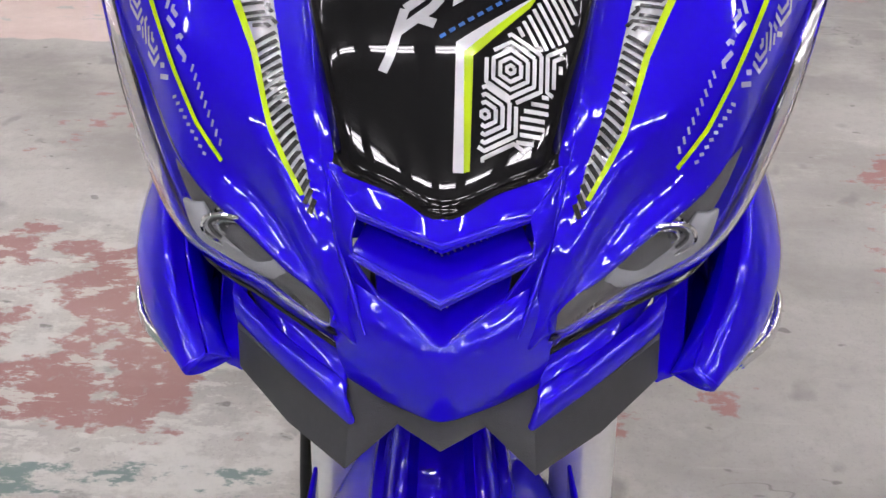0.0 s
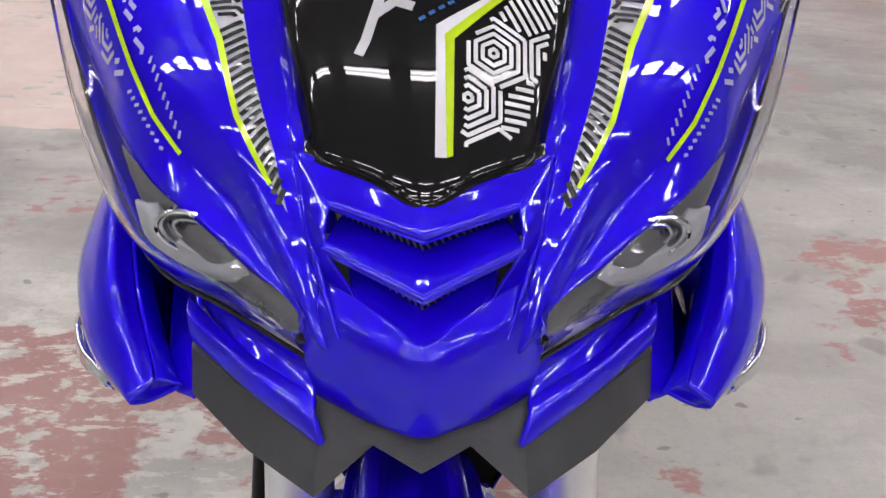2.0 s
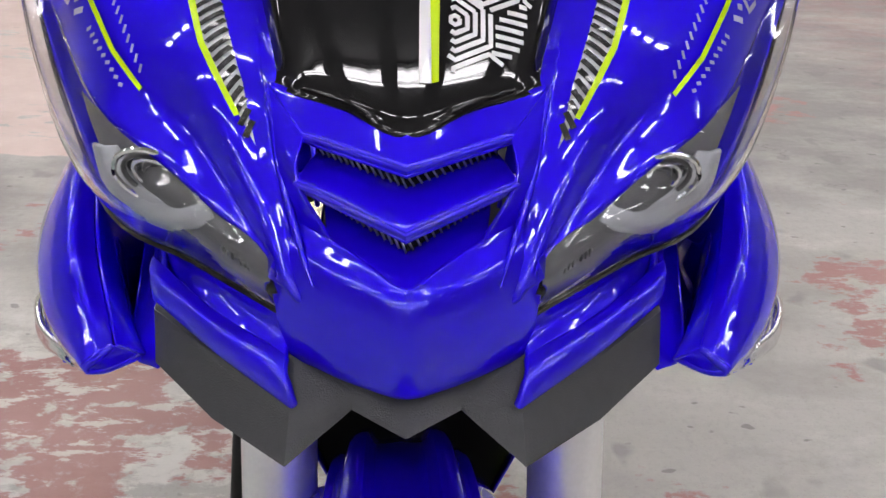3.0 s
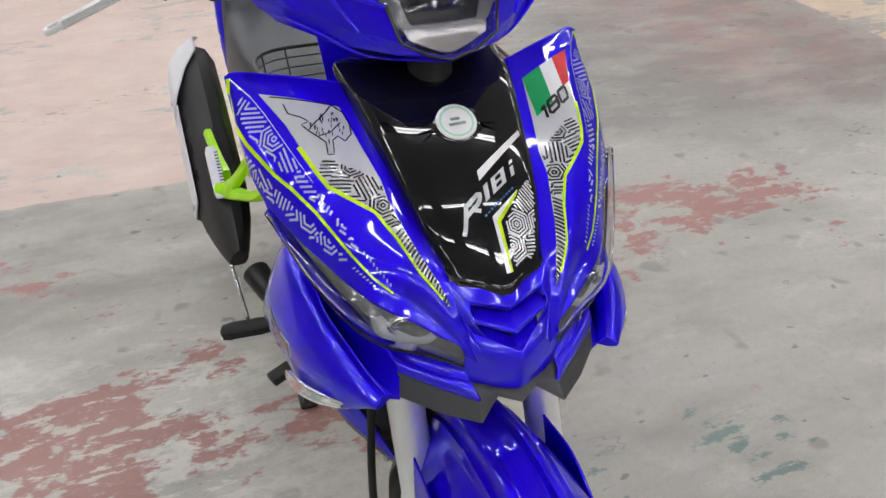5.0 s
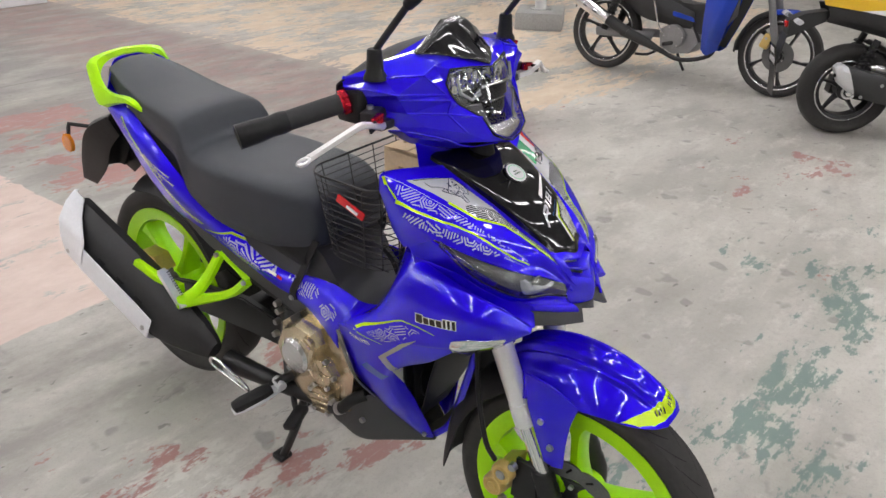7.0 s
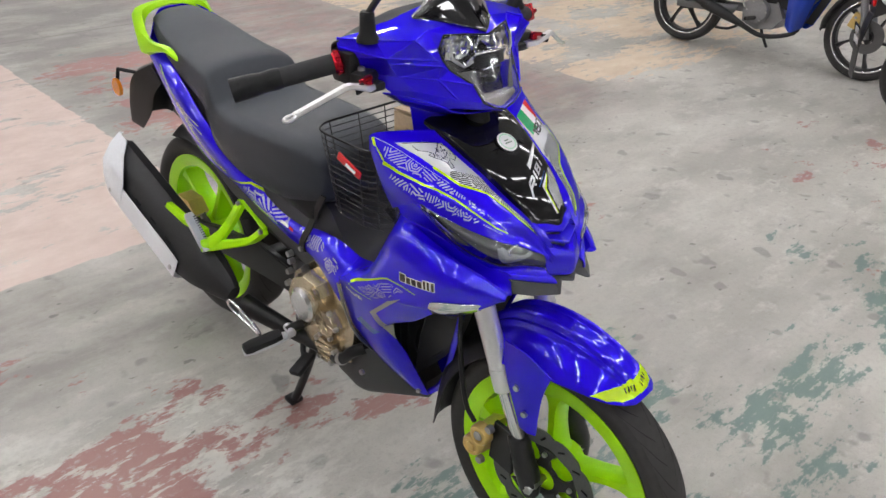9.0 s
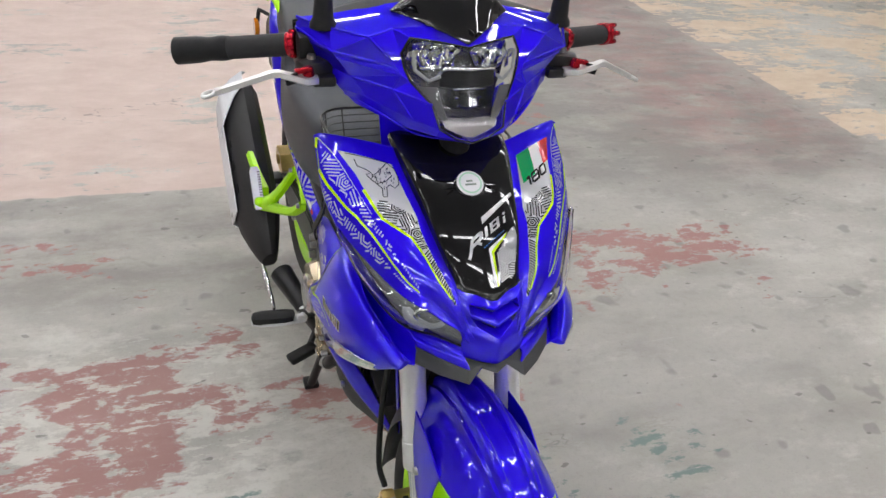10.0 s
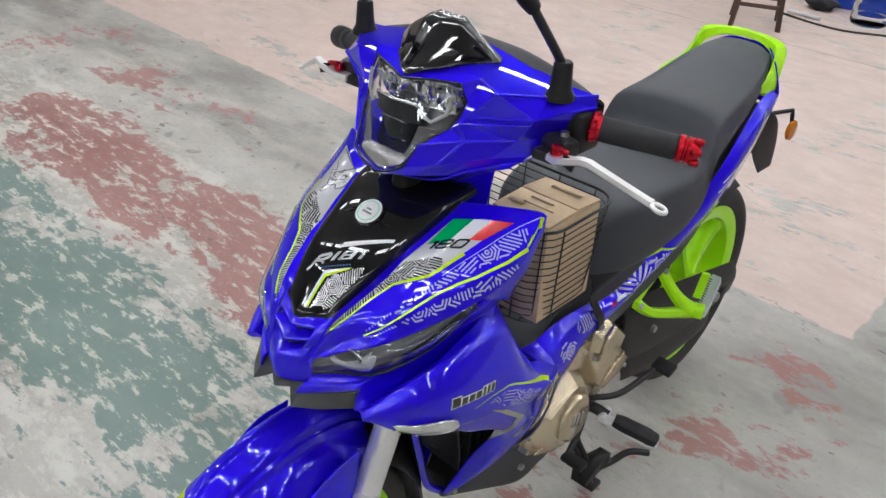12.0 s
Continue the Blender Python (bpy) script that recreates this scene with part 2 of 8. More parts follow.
def box(size, at=(0, 0, 0), bevel=0.003, rot=(0, 0, 0)):
    bm = bmesh.new()
    bmesh.ops.create_cube(bm, size=1)
    bmesh.ops.scale(bm, vec=size, verts=bm.verts)
    if bevel:
        bmesh.ops.bevel(bm, geom=list(bm.edges), offset=bevel, segments=2, affect="EDGES", profile=0.5)
    bmesh.ops.transform(bm, matrix=pose(*at, *rot), verts=bm.verts)
    sharpen(bm)
    return bm


def prism(outline, depth, m=None, bevel=0.002, hole=None):
    """A plate: an outline in x, y, thickened along z, placed by m."""
    bm = bmesh.new()
    f = bm.faces.new([bm.verts.new((x, y, 0)) for x, y in outline])
    ext = bmesh.ops.extrude_face_region(bm, geom=[f])
    bmesh.ops.translate(bm, verts=[v for v in ext["geom"] if isinstance(v, bmesh.types.BMVert)], vec=(0, 0, depth))
    bmesh.ops.recalc_face_normals(bm, faces=bm.faces)
    if bevel:
        bmesh.ops.bevel(bm, geom=[e for e in bm.edges], offset=bevel, segments=1, affect="EDGES", clamp_overlap=True)
    if m is not None:
        bmesh.ops.transform(bm, matrix=m, verts=bm.verts)
    sharpen(bm)
    return bm


def merge(*bms):
    out = bmesh.new()
    for b in bms:
        me = bpy.data.meshes.new("tmp")
        b.to_mesh(me)
        b.free()
        out.from_mesh(me)
        bpy.data.meshes.remove(me)
    return out


def shift(bm, m):
    bmesh.ops.transform(bm, matrix=m, verts=bm.verts)
    if m.determinant() < 0:
        bmesh.ops.reverse_faces(bm, faces=bm.faces)
    return bm


SIDES = (-1, 1)


# ---- the hall: floor, ceiling, walls, tube lamps ----
def floor_material():
    m = bpy.data.materials.new("worn_painted_concrete")
    m.use_nodes = True
    nt = m.node_tree
    N, L = nt.nodes.new, nt.links.new
    b = nt.nodes["Principled BSDF"]
    geo = N("ShaderNodeTexCoord")
    sep = N("ShaderNodeSeparateXYZ")
    L(geo.outputs["Object"], sep.inputs[0])

    def noise_(scale, detail=4, rough=0.55, stretch=None, offset=0.0):
        n = N("ShaderNodeTexNoise")
        n.inputs["Scale"].default_value, n.inputs["Detail"].default_value, n.inputs["Roughness"].default_value = scale, detail, rough
        mp = N("ShaderNodeMapping")
        mp.inputs["Scale"].default_value = stretch or (1, 1, 1)
        mp.inputs["Location"].default_value = (offset, offset * 0.7, 0)
        L(geo.outputs["Object"], mp.inputs[0])
        L(mp.outputs[0], n.inputs["Vector"])
        return n.outputs["Fac"]

    def math_(op, a, b_=0.0, c=None):
        n = N("ShaderNodeMath")
        n.operation = op
        for k, v in enumerate((a, b_) if c is None else (a, b_, c)):
            if isinstance(v, (int, float)):
                n.inputs[k].default_value = v
            else:
                L(v, n.inputs[k])
        return n.outputs[0]

    def ramp(v, lo, hi):
        n = N("ShaderNodeMapRange")
        n.inputs["From Min"].default_value, n.inputs["From Max"].default_value = lo, hi
        L(v, n.inputs["Value"])
        return n.outputs[0]

    def mix(fac, a, b_):
        n = N("ShaderNodeMix")
        n.data_type = "RGBA"
        L(fac, n.inputs[0])
        for k, v in ((6, a), (7, b_)):
            if isinstance(v, tuple):
                n.inputs[k].default_value = (*v, 1)
            else:
                L(v, n.inputs[k])
        return n.outputs[2]

    wob = math_("MULTIPLY", math_("SUBTRACT", noise_(9, 4), 0.5), 0.05)
    x = math_("ADD", sep.outputs[0], wob)
    y = math_("ADD", sep.outputs[1], wob)

    def band(v, lo, hi, soft=0.01):
        return math_("MULTIPLY", ramp(v, lo - soft, lo + soft), math_("SUBTRACT", 1.0, ramp(v, hi - soft, hi + soft)))

    def rect(x0, x1, y0, y1, soft=0.01):
        return math_("MULTIPLY", band(x, x0, x1, soft), band(y, y0, y1, soft))

    # bare concrete: cloudy, streaked, speckled and stained
    streak = noise_(2.6, 7, 0.62, (0.75, 1.6, 1), 3.1)
    fine = noise_(42, 6, 0.68)
    grit = noise_(170, 3, 0.6, None, 5.0)
    cloud = noise_(1.3, 6, 0.58, (0.8, 1.2, 1), 7.7)
    spots = noise_(8.5, 2, 0.4, None, 11.0)
    specks = noise_(26, 2, 0.45, (0.7, 1.2, 1), 17.0)
    wear = noise_(5.5, 8, 0.72, (0.75, 1.35, 1), 27.0)
    base = mix(ramp(cloud, 0.36, 0.66), (0.37, 0.355, 0.32), (0.57, 0.55, 0.505))
    base = mix(math_("MULTIPLY", ramp(streak, 0.50, 0.66), 0.60), base, (0.30, 0.285, 0.26))
    base = mix(math_("MULTIPLY", ramp(wear, 0.53, 0.66), 0.50), base, (0.66, 0.645, 0.60))
    base = mix(math_("MULTIPLY", ramp(fine, 0.50, 0.72), 0.35), base, (0.30, 0.285, 0.26))
    base = mix(math_("MULTIPLY", ramp(grit, 0.56, 0.70), 0.30), base, (0.22, 0.21, 0.195))
    # the trodden dark lane between the bays, and a cloudy darker patch beside the bike
    lane = math_("MULTIPLY", rect(0.36, 3.06, 1.95, 9.5, 0.18), ramp(math_("ADD", streak, math_("MULTIPLY", cloud, 0.6)), 0.50, 0.86))
    base = mix(math_("MULTIPLY", lane, 0.85), base, (0.215, 0.205, 0.19))
    worn_strip = math_("MULTIPLY", rect(-12, 0.6, 1.60, 2.232, 0.10), ramp(math_("ADD", streak, math_("MULTIPLY", wear, 0.5)), 0.58, 0.86))
    base = mix(math_("MULTIPLY", worn_strip, 0.60), base, (0.215, 0.20, 0.18))
    dark_patch = math_("MULTIPLY", rect(0.20, 1.6, 0.25, 1.95, 0.22), ramp(math_("ADD", cloud, math_("MULTIPLY", streak, 0.5)), 0.55, 0.90))
    base = mix(math_("MULTIPLY", dark_patch, 0.55), base, (0.25, 0.24, 0.22))
    blush = math_("MULTIPLY", rect(1.9, 3.06, 2.2, 9.0, 0.35), ramp(wear, 0.36, 0.60))
    base = mix(math_("MULTIPLY", blush, 0.55), base, (0.34, 0.17, 0.155))
    base = mix(math_("MULTIPLY", ramp(spots, 0.66, 0.71), 0.55), base, (0.19, 0.185, 0.17))
    base = mix(math_("MULTIPLY", ramp(specks, 0.70, 0.74), 0.65), base, (0.12, 0.115, 0.105))
    # paint that has flaked off: a coverage for each bay against one two-scale noise
    flake = math_("ADD", math_("MULTIPLY", noise_(2.7, 5, 0.6, (0.9, 1.3, 1), 1.3), 0.62), math_("MULTIPLY", noise_(13, 7, 0.66, (0.8, 1.5, 1), 41.0), 0.38))
    flake2 = math_("ADD", math_("MULTIPLY", noise_(2.2, 5, 0.6, (0.8, 1.3, 1), 21.0), 0.58), math_("MULTIPLY", noise_(11, 7, 0.68, (0.7, 1.6, 1), 51.0), 0.42))
    flake3 = math_("ADD", math_("MULTIPLY", noise_(1.9, 5, 0.6, (0.8, 1.6, 1), 33.0), 0.55), math_("MULTIPLY", noise_(12, 7, 0.7, (0.7, 1.9, 1), 61.0), 0.45))

    def paint(cover, noise, soft=0.012):
        """One where paint is left: the more cover, the more of the noise counts."""
        edge = math_("SUBTRACT", 0.66, math_("MULTIPLY", cover, 0.30))
        return ramp(math_("SUBTRACT", noise, edge), -soft, soft)

    chips = ramp(noise_(15, 8, 0.74, (0.55, 1.7, 1), 123.0), 0.545, 0.575)
    left = math_("SUBTRACT", 1.0, math_("MULTIPLY", chips, 0.85))

    def cover(*areas):
        """The greatest of several soft rectangles, each with its share of paint left."""
        out = None
        for x0, x1, y0, y1, soft, share in areas:
            v = math_("MULTIPLY", rect(x0, x1, y0, y1, soft), share)
            out = v if out is None else math_("MAXIMUM", out, v)
        return out

    red = paint(cover((-3.3, -0.42, 0.795, 1.36, 0.10, 0.68), (-0.45, 0.25, 0.78, 1.10, 0.10, 0.52), (-0.9, 0.5, 0.9, 1.4, 0.1, 0.36), (0.1, 0.55, 1.15, 2.05, 0.12, 0.50), (0.8, 1.75, 1.30, 1.80, 0.14, 0.56), (-4.5, -2.2, 1.3, 2.1, 0.3, 0.42), (-1.2, -0.5, 1.3, 2.1, 0.2, 0.34), (2.5, 3.6, 0.4, 1.0, 0.2, 0.36), (0.45, 1.35, 2.55, 4.9, 0.25, 0.58)), flake)
    red = math_("MULTIPLY", red, math_("SUBTRACT", 1.0, math_("MULTIPLY", ramp(fine, 0.56, 0.70), 0.55)))
    bays = math_("MULTIPLY", math_("MAXIMUM", chips, ramp(wear, 0.50, 0.56)), rect(-8, -0.2, -6, 1.36, 0.12))
    base = mix(math_("MULTIPLY", bays, 0.55), base, (0.68, 0.665, 0.61))
    red = math_("MULTIPLY", red, left)
    base = mix(math_("MULTIPLY", red, 0.90), base, mix(ramp(cloud, 0.35, 0.65), (0.30, 0.125, 0.110), (0.37, 0.185, 0.165)))
    green = paint(cover((-8, -0.75, 0.26, 0.80, 0.05, 0.74), (-8, -0.12, -6, 0.78, 0.04, 0.50), (-0.2, 0.5, -2, 0.74, 0.06, 0.46), (0.4, 3.6, -3, 0.62, 0.2, 0.345)), flake2)
    green = math_("MULTIPLY", green, left)
    base = mix(math_("MULTIPLY", green, 0.90), base, mix(ramp(cloud, 0.35, 0.65), (0.115, 0.185, 0.165), (0.165, 0.245, 0.222)))
    peach = math_("MULTIPLY", rect(-12, 0.37, 2.235, 14, 0.004), paint(math_("ADD", 0.70, math_("MULTIPLY", cloud, 0.12)), flake3))
    base = mix(math_("MULTIPLY", peach, 0.94), base, mix(ramp(wear, 0.35, 0.65), (0.57, 0.44, 0.385), (0.67, 0.545, 0.485)))
    sand = math_("MULTIPLY", rect(3.05, 8, 2.16, 12, 0.006), paint(math_("ADD", 0.46, math_("MULTIPLY", cloud, 0.18)), flake3))
    base = mix(math_("MULTIPLY", sand, 0.92), base, mix(ramp(wear, 0.35, 0.65), (0.60, 0.46, 0.33), (0.72, 0.60, 0.46)))
    peach = math_("MAXIMUM", peach, sand)
    # scuffs, hairline cracks, a saw-cut joint
    scuff = math_("MULTIPLY", ramp(noise_(34, 3, 0.5, (0.10, 2.2, 1), 71.0), 0.68, 0.74), 0.12)
    base = mix(scuff, base, (0.66, 0.64, 0.60))
    crack_n = math_("ABSOLUTE", math_("SUBTRACT", noise_(0.9, 6, 0.62, (0.5, 1.5, 1), 81.0), 0.5))
    crack = math_("MULTIPLY", math_("SUBTRACT", 1.0, ramp(crack_n, 0.0010, 0.0028)), ramp(noise_(1.4, 2, 0.5, None, 91.0), 0.60, 0.66))
    crack = math_("MAXIMUM", crack, band(sep.outputs[1], 5.405, 5.418, 0.003))
    base = mix(math_("MULTIPLY", crack, 0.50), base, (0.10, 0.095, 0.085))
    L(base, b.inputs["Base Color"])
    rough = math_("SUBTRACT", math_("ADD", 0.38, math_("MULTIPLY", fine, 0.34)), math_("MULTIPLY", math_("MAXIMUM", red, green), 0.08))
    L(rough, b.inputs["Roughness"])
    bp = N("ShaderNodeBump")
    bp.inputs["Strength"].default_value, bp.inputs["Distance"].default_value = 0.25, 0.004
    L(math_("SUBTRACT", math_("ADD", fine, math_("MULTIPLY", math_("ADD", math_("ADD", red, green), peach), 0.35)), math_("MULTIPLY", crack, 1.5)), bp.inputs["Height"])
    L(bp.outputs[0], b.inputs["Normal"])
    return m


FLOOR = floor_material()
WALL = mat("painted_wall", (0.42, 0.40, 0.37), 0.8, vary=0.1, scale=4)
CEIL = mat("concrete_ceiling", (0.27, 0.27, 0.265), 0.85, vary=0.12, scale=4)


def slab(name, x0, x1, y0, y1, z0, z1, material, label):
    ob = link(name, box((x1 - x0, y1 - y0, z1 - z0), ((x0 + x1) / 2, (y0 + y1) / 2, (z0 + z1) / 2), 0), material, smooth=False)
    return tagged(ob, label, name.split("_")[0], kind="structure")


def ground(name, x0, x1, y0, y1, material, label):
    """The floor slab, its top at z = 0, with its origin at the world's."""
    bm = bmesh.new()
    bmesh.ops.create_cube(bm, size=1)
    bmesh.ops.transform(bm, matrix=pose((x0 + x1) / 2, (y0 + y1) / 2, -0.1) @ Matrix.Diagonal((x1 - x0, y1 - y0, 0.2, 1)), verts=bm.verts)
    return tagged(link(name, bm, material, smooth=False), label, "floor", kind="structure")


ground("floor", -12, 12, -9, 14, FLOOR, "worn grey concrete floor with flaking red, green and peach paint")
slab("ceiling", -12, 12, -9, 14, 4.5, 4.7, CEIL, "dim concrete ceiling with rows of tube lamps")
slab("wall_north", -12, 12, 14, 14.2, 0, 4.5, WALL, "pale painted wall at the back of the hall")
slab("wall_south", -12, 12, -9.2, -9, 0, 4.5, WALL, "pale painted wall behind the camera")
slab("wall_west", -12.2, -12, -9, 14, 0, 4.5, WALL, "pale painted side wall of the hall")
slab("wall_east", 12, 12.2, -9, 14, 0, 4.5, WALL, "pale painted side wall of the hall")

TUBE = glow("fluorescent_tube", (1.0, 0.985, 0.985), 18.7)
BATTEN = mat("white_enamel", (0.8, 0.8, 0.8), 0.4, vary=0.05)


def tube_lamp():
    lamp = thing("tube_lamp", "white batten with two bright fluorescent tubes", "lamp", group="ceiling tube lamps")
    part("batten", box((0.12, 1.24, 0.05), (0, 0, 0.065), 0.006), BATTEN, lamp, "white enamelled batten")
    for s in SIDES:
        part("tube", cyl((s * 0.036, -0.59, 0.015), (s * 0.036, 0.59, 0.015), 0.019, 12), TUBE, lamp, "glowing fluorescent tube")
        part("socket", box((0.11, 0.03, 0.05), (0, s * 0.605, 0.02), 0.004), BATTEN, lamp)
    return lamp


first = tube_lamp()
spots_ = [(-7.2 + 1.8 * i, -6.4 + 1.75 * j) for i in range(9) for j in range(12)]
for k, (x, y) in enumerate(spots_):
    m_ = pose(x, y, 4.412, 0, 0, 90)
    if k == 0:
        first.matrix_basis = m_
    else:
        copy_thing(first, m_)


# ---- the motorcycle, in its own upright frame; nose towards -y ----
bike = thing("motorcycle", "blue underbone motorcycle with neon wheels on its centre stand", "motorcycle", pose(0, 0, 0, 0, -0.91, 0))


def both(name, rows, material, label="", **kw):
    """The same shell on both flanks; the cage is given for the +x side."""
    return [part(name, shell(rows, side=s, **kw), material, bike, label) for s in (1, -1)]


def vrow(w, ye, ze, yc, zc):
    """A chevron-shaped row of five points, symmetric about the middle plane."""
    half = [(0, yc, zc), (w * 0.55, yc + (ye - yc) * 0.55, zc + (ze - zc) * 0.55), (w, ye, ze)]
    return [(-x, y, z) for x, y, z in reversed(half[1:])] + half


def mid(row):
    """A row mirrored about the middle plane; the first point lies on it."""
    return [(-x, y, z) for x, y, z in reversed(row[1:])] + row


def bolt(p, n, parent, r=0.006, h=0.004, material=None):
    """A round-headed bolt with a socket at p, looking along n."""
    p, n = Vector(p), Vector(n).normalized()
    b = part("bolt", cyl(p - n * 0.002, p + n * h, r, 12, r * 0.85), material or STEEL, parent)
    return b


# front cowl, one blade a side: inner edge, crown, stripe line, lower edge
COWL = [
    [(0.099, 0.530, 0.996), (0.150, 0.555, 1.001), (0.198, 0.578, 1.003), (0.211, 0.583, 0.998)],
    [(0.088, 0.475, 0.966), (0.146, 0.484, 0.970), (0.203, 0.517, 0.952), (0.208, 0.530, 0.930)],
    [(0.076, 0.420, 0.935), (0.129, 0.420, 0.942), (0.179, 0.453, 0.931), (0.197, 0.462, 0.903)],
    [(0.064, 0.365, 0.900), (0.100, 0.373, 0.911), (0.146, 0.392, 0.904), (0.160, 0.392, 0.871)],
    [(0.056, 0.318, 0.871), (0.080, 0.324, 0.879), (0.112, 0.338, 0.869), (0.125, 0.334, 0.852)],
    [(0.049, 0.294, 0.842), (0.064, 0.296, 0.847), (0.080, 0.308, 0.847), (0.087, 0.301, 0.838)],
    [(0.036, 0.272, 0.798), (0.042, 0.271, 0.803), (0.048, 0.275, 0.810), (0.052, 0.280, 0.815)],
]
cowls = both("front_cowl", COWL, BLUE, thick=0.004, nu=6, nv=6)
# return flange of the cowl towards the black panel, and behind its top edge
FLANGE = [[(x, y, z) for x, y, z in (r[0] for r in COWL[:6])], [(r[0][0] - 0.012, r[0][1] + 0.008, r[0][2] - 0.004) for r in COWL[:6]], [(r[0][0] - 0.014, r[0][1] + 0.012, r[0][2] - 0.020) for r in COWL[:6]]]
both("cowl_flange", FLANGE, BLUE, thick=0.002)
BACK = [[r[0] for r in [COWL[0][k:k + 1] for k in range(4)]], [(0.105, 0.55, 0.985), (0.150, 0.575, 0.985), (0.190, 0.590, 0.975), (0.203, 0.592, 0.965)]]
both("cowl_back", BACK, BLUE, thick=0.002, core=(0.15, 0.5, 0.95))
REAR = [[(0.211, 0.583, 0.998), (0.208, 0.530, 0.930), (0.199, 0.468, 0.903)], [(0.200, 0.596, 0.960), (0.200, 0.560, 0.905), (0.193, 0.510, 0.880)], [(0.180, 0.606, 0.930), (0.182, 0.585, 0.885), (0.178, 0.560, 0.850)]]
both("cowl_side", REAR, BLUE, thick=0.002)

# black centre panel between the blades: a domed plate with a raised rim
PANEL = [
    [(-0.097, 0.560, 1.002), (-0.05, 0.562, 1.010), (0, 0.564, 1.012), (0.05, 0.562, 1.010), (0.097, 0.560, 1.002)],
    [(-0.093, 0.510, 0.986), (-0.05, 0.502, 0.999), (0, 0.500, 1.003), (0.05, 0.502, 0.999), (0.093, 0.510, 0.986)],
    [(-0.081, 0.448, 0.950), (-0.045, 0.436, 0.968), (0, 0.432, 0.974), (0.045, 0.436, 0.968), (0.081, 0.448, 0.950)],
    [(-0.067, 0.380, 0.907), (-0.037, 0.364, 0.921), (0, 0.358, 0.926), (0.037, 0.364, 0.921), (0.067, 0.380, 0.907)],
    [(-0.054, 0.328, 0.873), (-0.028, 0.316, 0.876), (0, 0.304, 0.872), (0.028, 0.316, 0.876), (0.054, 0.328, 0.873)],
    [(-0.050, 0.315, 0.866), (-0.026, 0.304, 0.863), (0, 0.292, 0.857), (0.026, 0.304, 0.863), (0.050, 0.315, 0.866)],
]
PANEL = [[r[0], (r[0][0] * 0.86, r[2][1] + (r[0][1] - r[2][1]) * 0.34, r[2][2] + (r[0][2] - r[2][2]) * 0.34), r[2], (r[4][0] * 0.86, r[2][1] + (r[4][1] - r[2][1]) * 0.34, r[2][2] + (r[4][2] - r[2][2]) * 0.34), r[4]] for r in PANEL[:4]] + [[r[0], (r[0][0] * 0.72, r[2][1] + (r[0][1] - r[2][1]) * 0.5, r[2][2] + (r[0][2] - r[2][2]) * 0.5 + 0.001), r[2], (r[4][0] * 0.72, r[2][1] + (r[4][1] - r[2][1]) * 0.5, r[2][2] + (r[4][2] - r[2][2]) * 0.5 + 0.001), r[4]] for r in PANEL[4:5]] + PANEL[5:]
panel = part("centre_panel", shell(PANEL, 0.004, nu=6, nv=6), BLACK_GLOSS, bike, "glossy black centre panel")
part("badge_seat", revolve([(-0.004, 0.023), (0.002, 0.025), (0.003, 0.022)], 40, "z"), BLACK_GLOSS, panel).matrix_basis = look((0, 0.4345, 0.9745), (0, 0.30, 1.19)) @ pose(0, 0, 0, 180, 0, 0)

for s in SIDES:
    part("crease", tube([(s * 0.024, 0.430, 0.9745), (s * 0.048, 0.434, 0.9685), (s * 0.074, 0.452, 0.957)], 0.0011, 6, 3, linear=True), BLACK_GLOSS, panel)
    part("crease", tube([(s * 0.074, 0.452, 0.957), (s * 0.056, 0.418, 0.955), (s * 0.028, 0.4285, 0.9725)], 0.0011, 6, 3, linear=True), BLACK_GLOSS, panel)

# nose with two louvred slots
MESH_DARK = mat("vent_mesh", (0.010, 0.010, 0.010), 0.6, 0.2, vary=0.3, scale=400, spec=0.15)
R1 = vrow(0.053, 0.318, 0.868, 0.292, 0.857)
R2 = vrow(0.0385, 0.2965, 0.8550, 0.2840, 0.8470)
R2B = vrow(0.0380, 0.2970, 0.8515, 0.2845, 0.8435)
R3 = vrow(0.0345, 0.3060, 0.8480, 0.2935, 0.8400)
R4 = vrow(0.0340, 0.3055, 0.8445, 0.2925, 0.8360)
R5 = vrow(0.0400, 0.2840, 0.8420, 0.2670, 0.8300)
R5B = vrow(0.0392, 0.2845, 0.8380, 0.2675, 0.8260)
R6 = vrow(0.0330, 0.2960, 0.8330, 0.2790, 0.8215)
R7 = vrow(0.0310, 0.2955, 0.8285, 0.2780, 0.8165)
R8 = vrow(0.0285, 0.2785, 0.8215, 0.2565, 0.8125)
nose = part("nose", shell([R1, R2], 0.003, lin_u=True), BLUE, bike, "blue nose with two louvred slots")
part("slot_lip", shell([R2, R2B], 0.002, lin_u=True, core=(0, 0.4, 0.85)), BLUE, nose)
part("slot_roof", shell([R2B, R3], 0.001, lin_u=True, core=(0, 0.3, 0.86)), BLUE, nose)
part("mesh", shell([R3, R4], 0.001, lin_u=True), MESH_DARK, nose, "fine dark metal mesh")
part("louvre", shell([R4, R5], 0.002, lin_u=True), BLUE, nose)
part("slot_lip", shell([R5, R5B], 0.002, lin_u=True, core=(0, 0.4, 0.83)), BLUE, nose)
part("slot_roof", shell([R5B, R6], 0.001, lin_u=True, core=(0, 0.3, 0.84)), BLUE, nose)
part("mesh", shell([R6, R7], 0.001, lin_u=True), MESH_DARK, nose, "fine dark metal mesh")
part("slot_floor", shell([R7, R8], 0.002, lin_u=True, core=(0, 0.3, 0.70)), BLUE, nose)
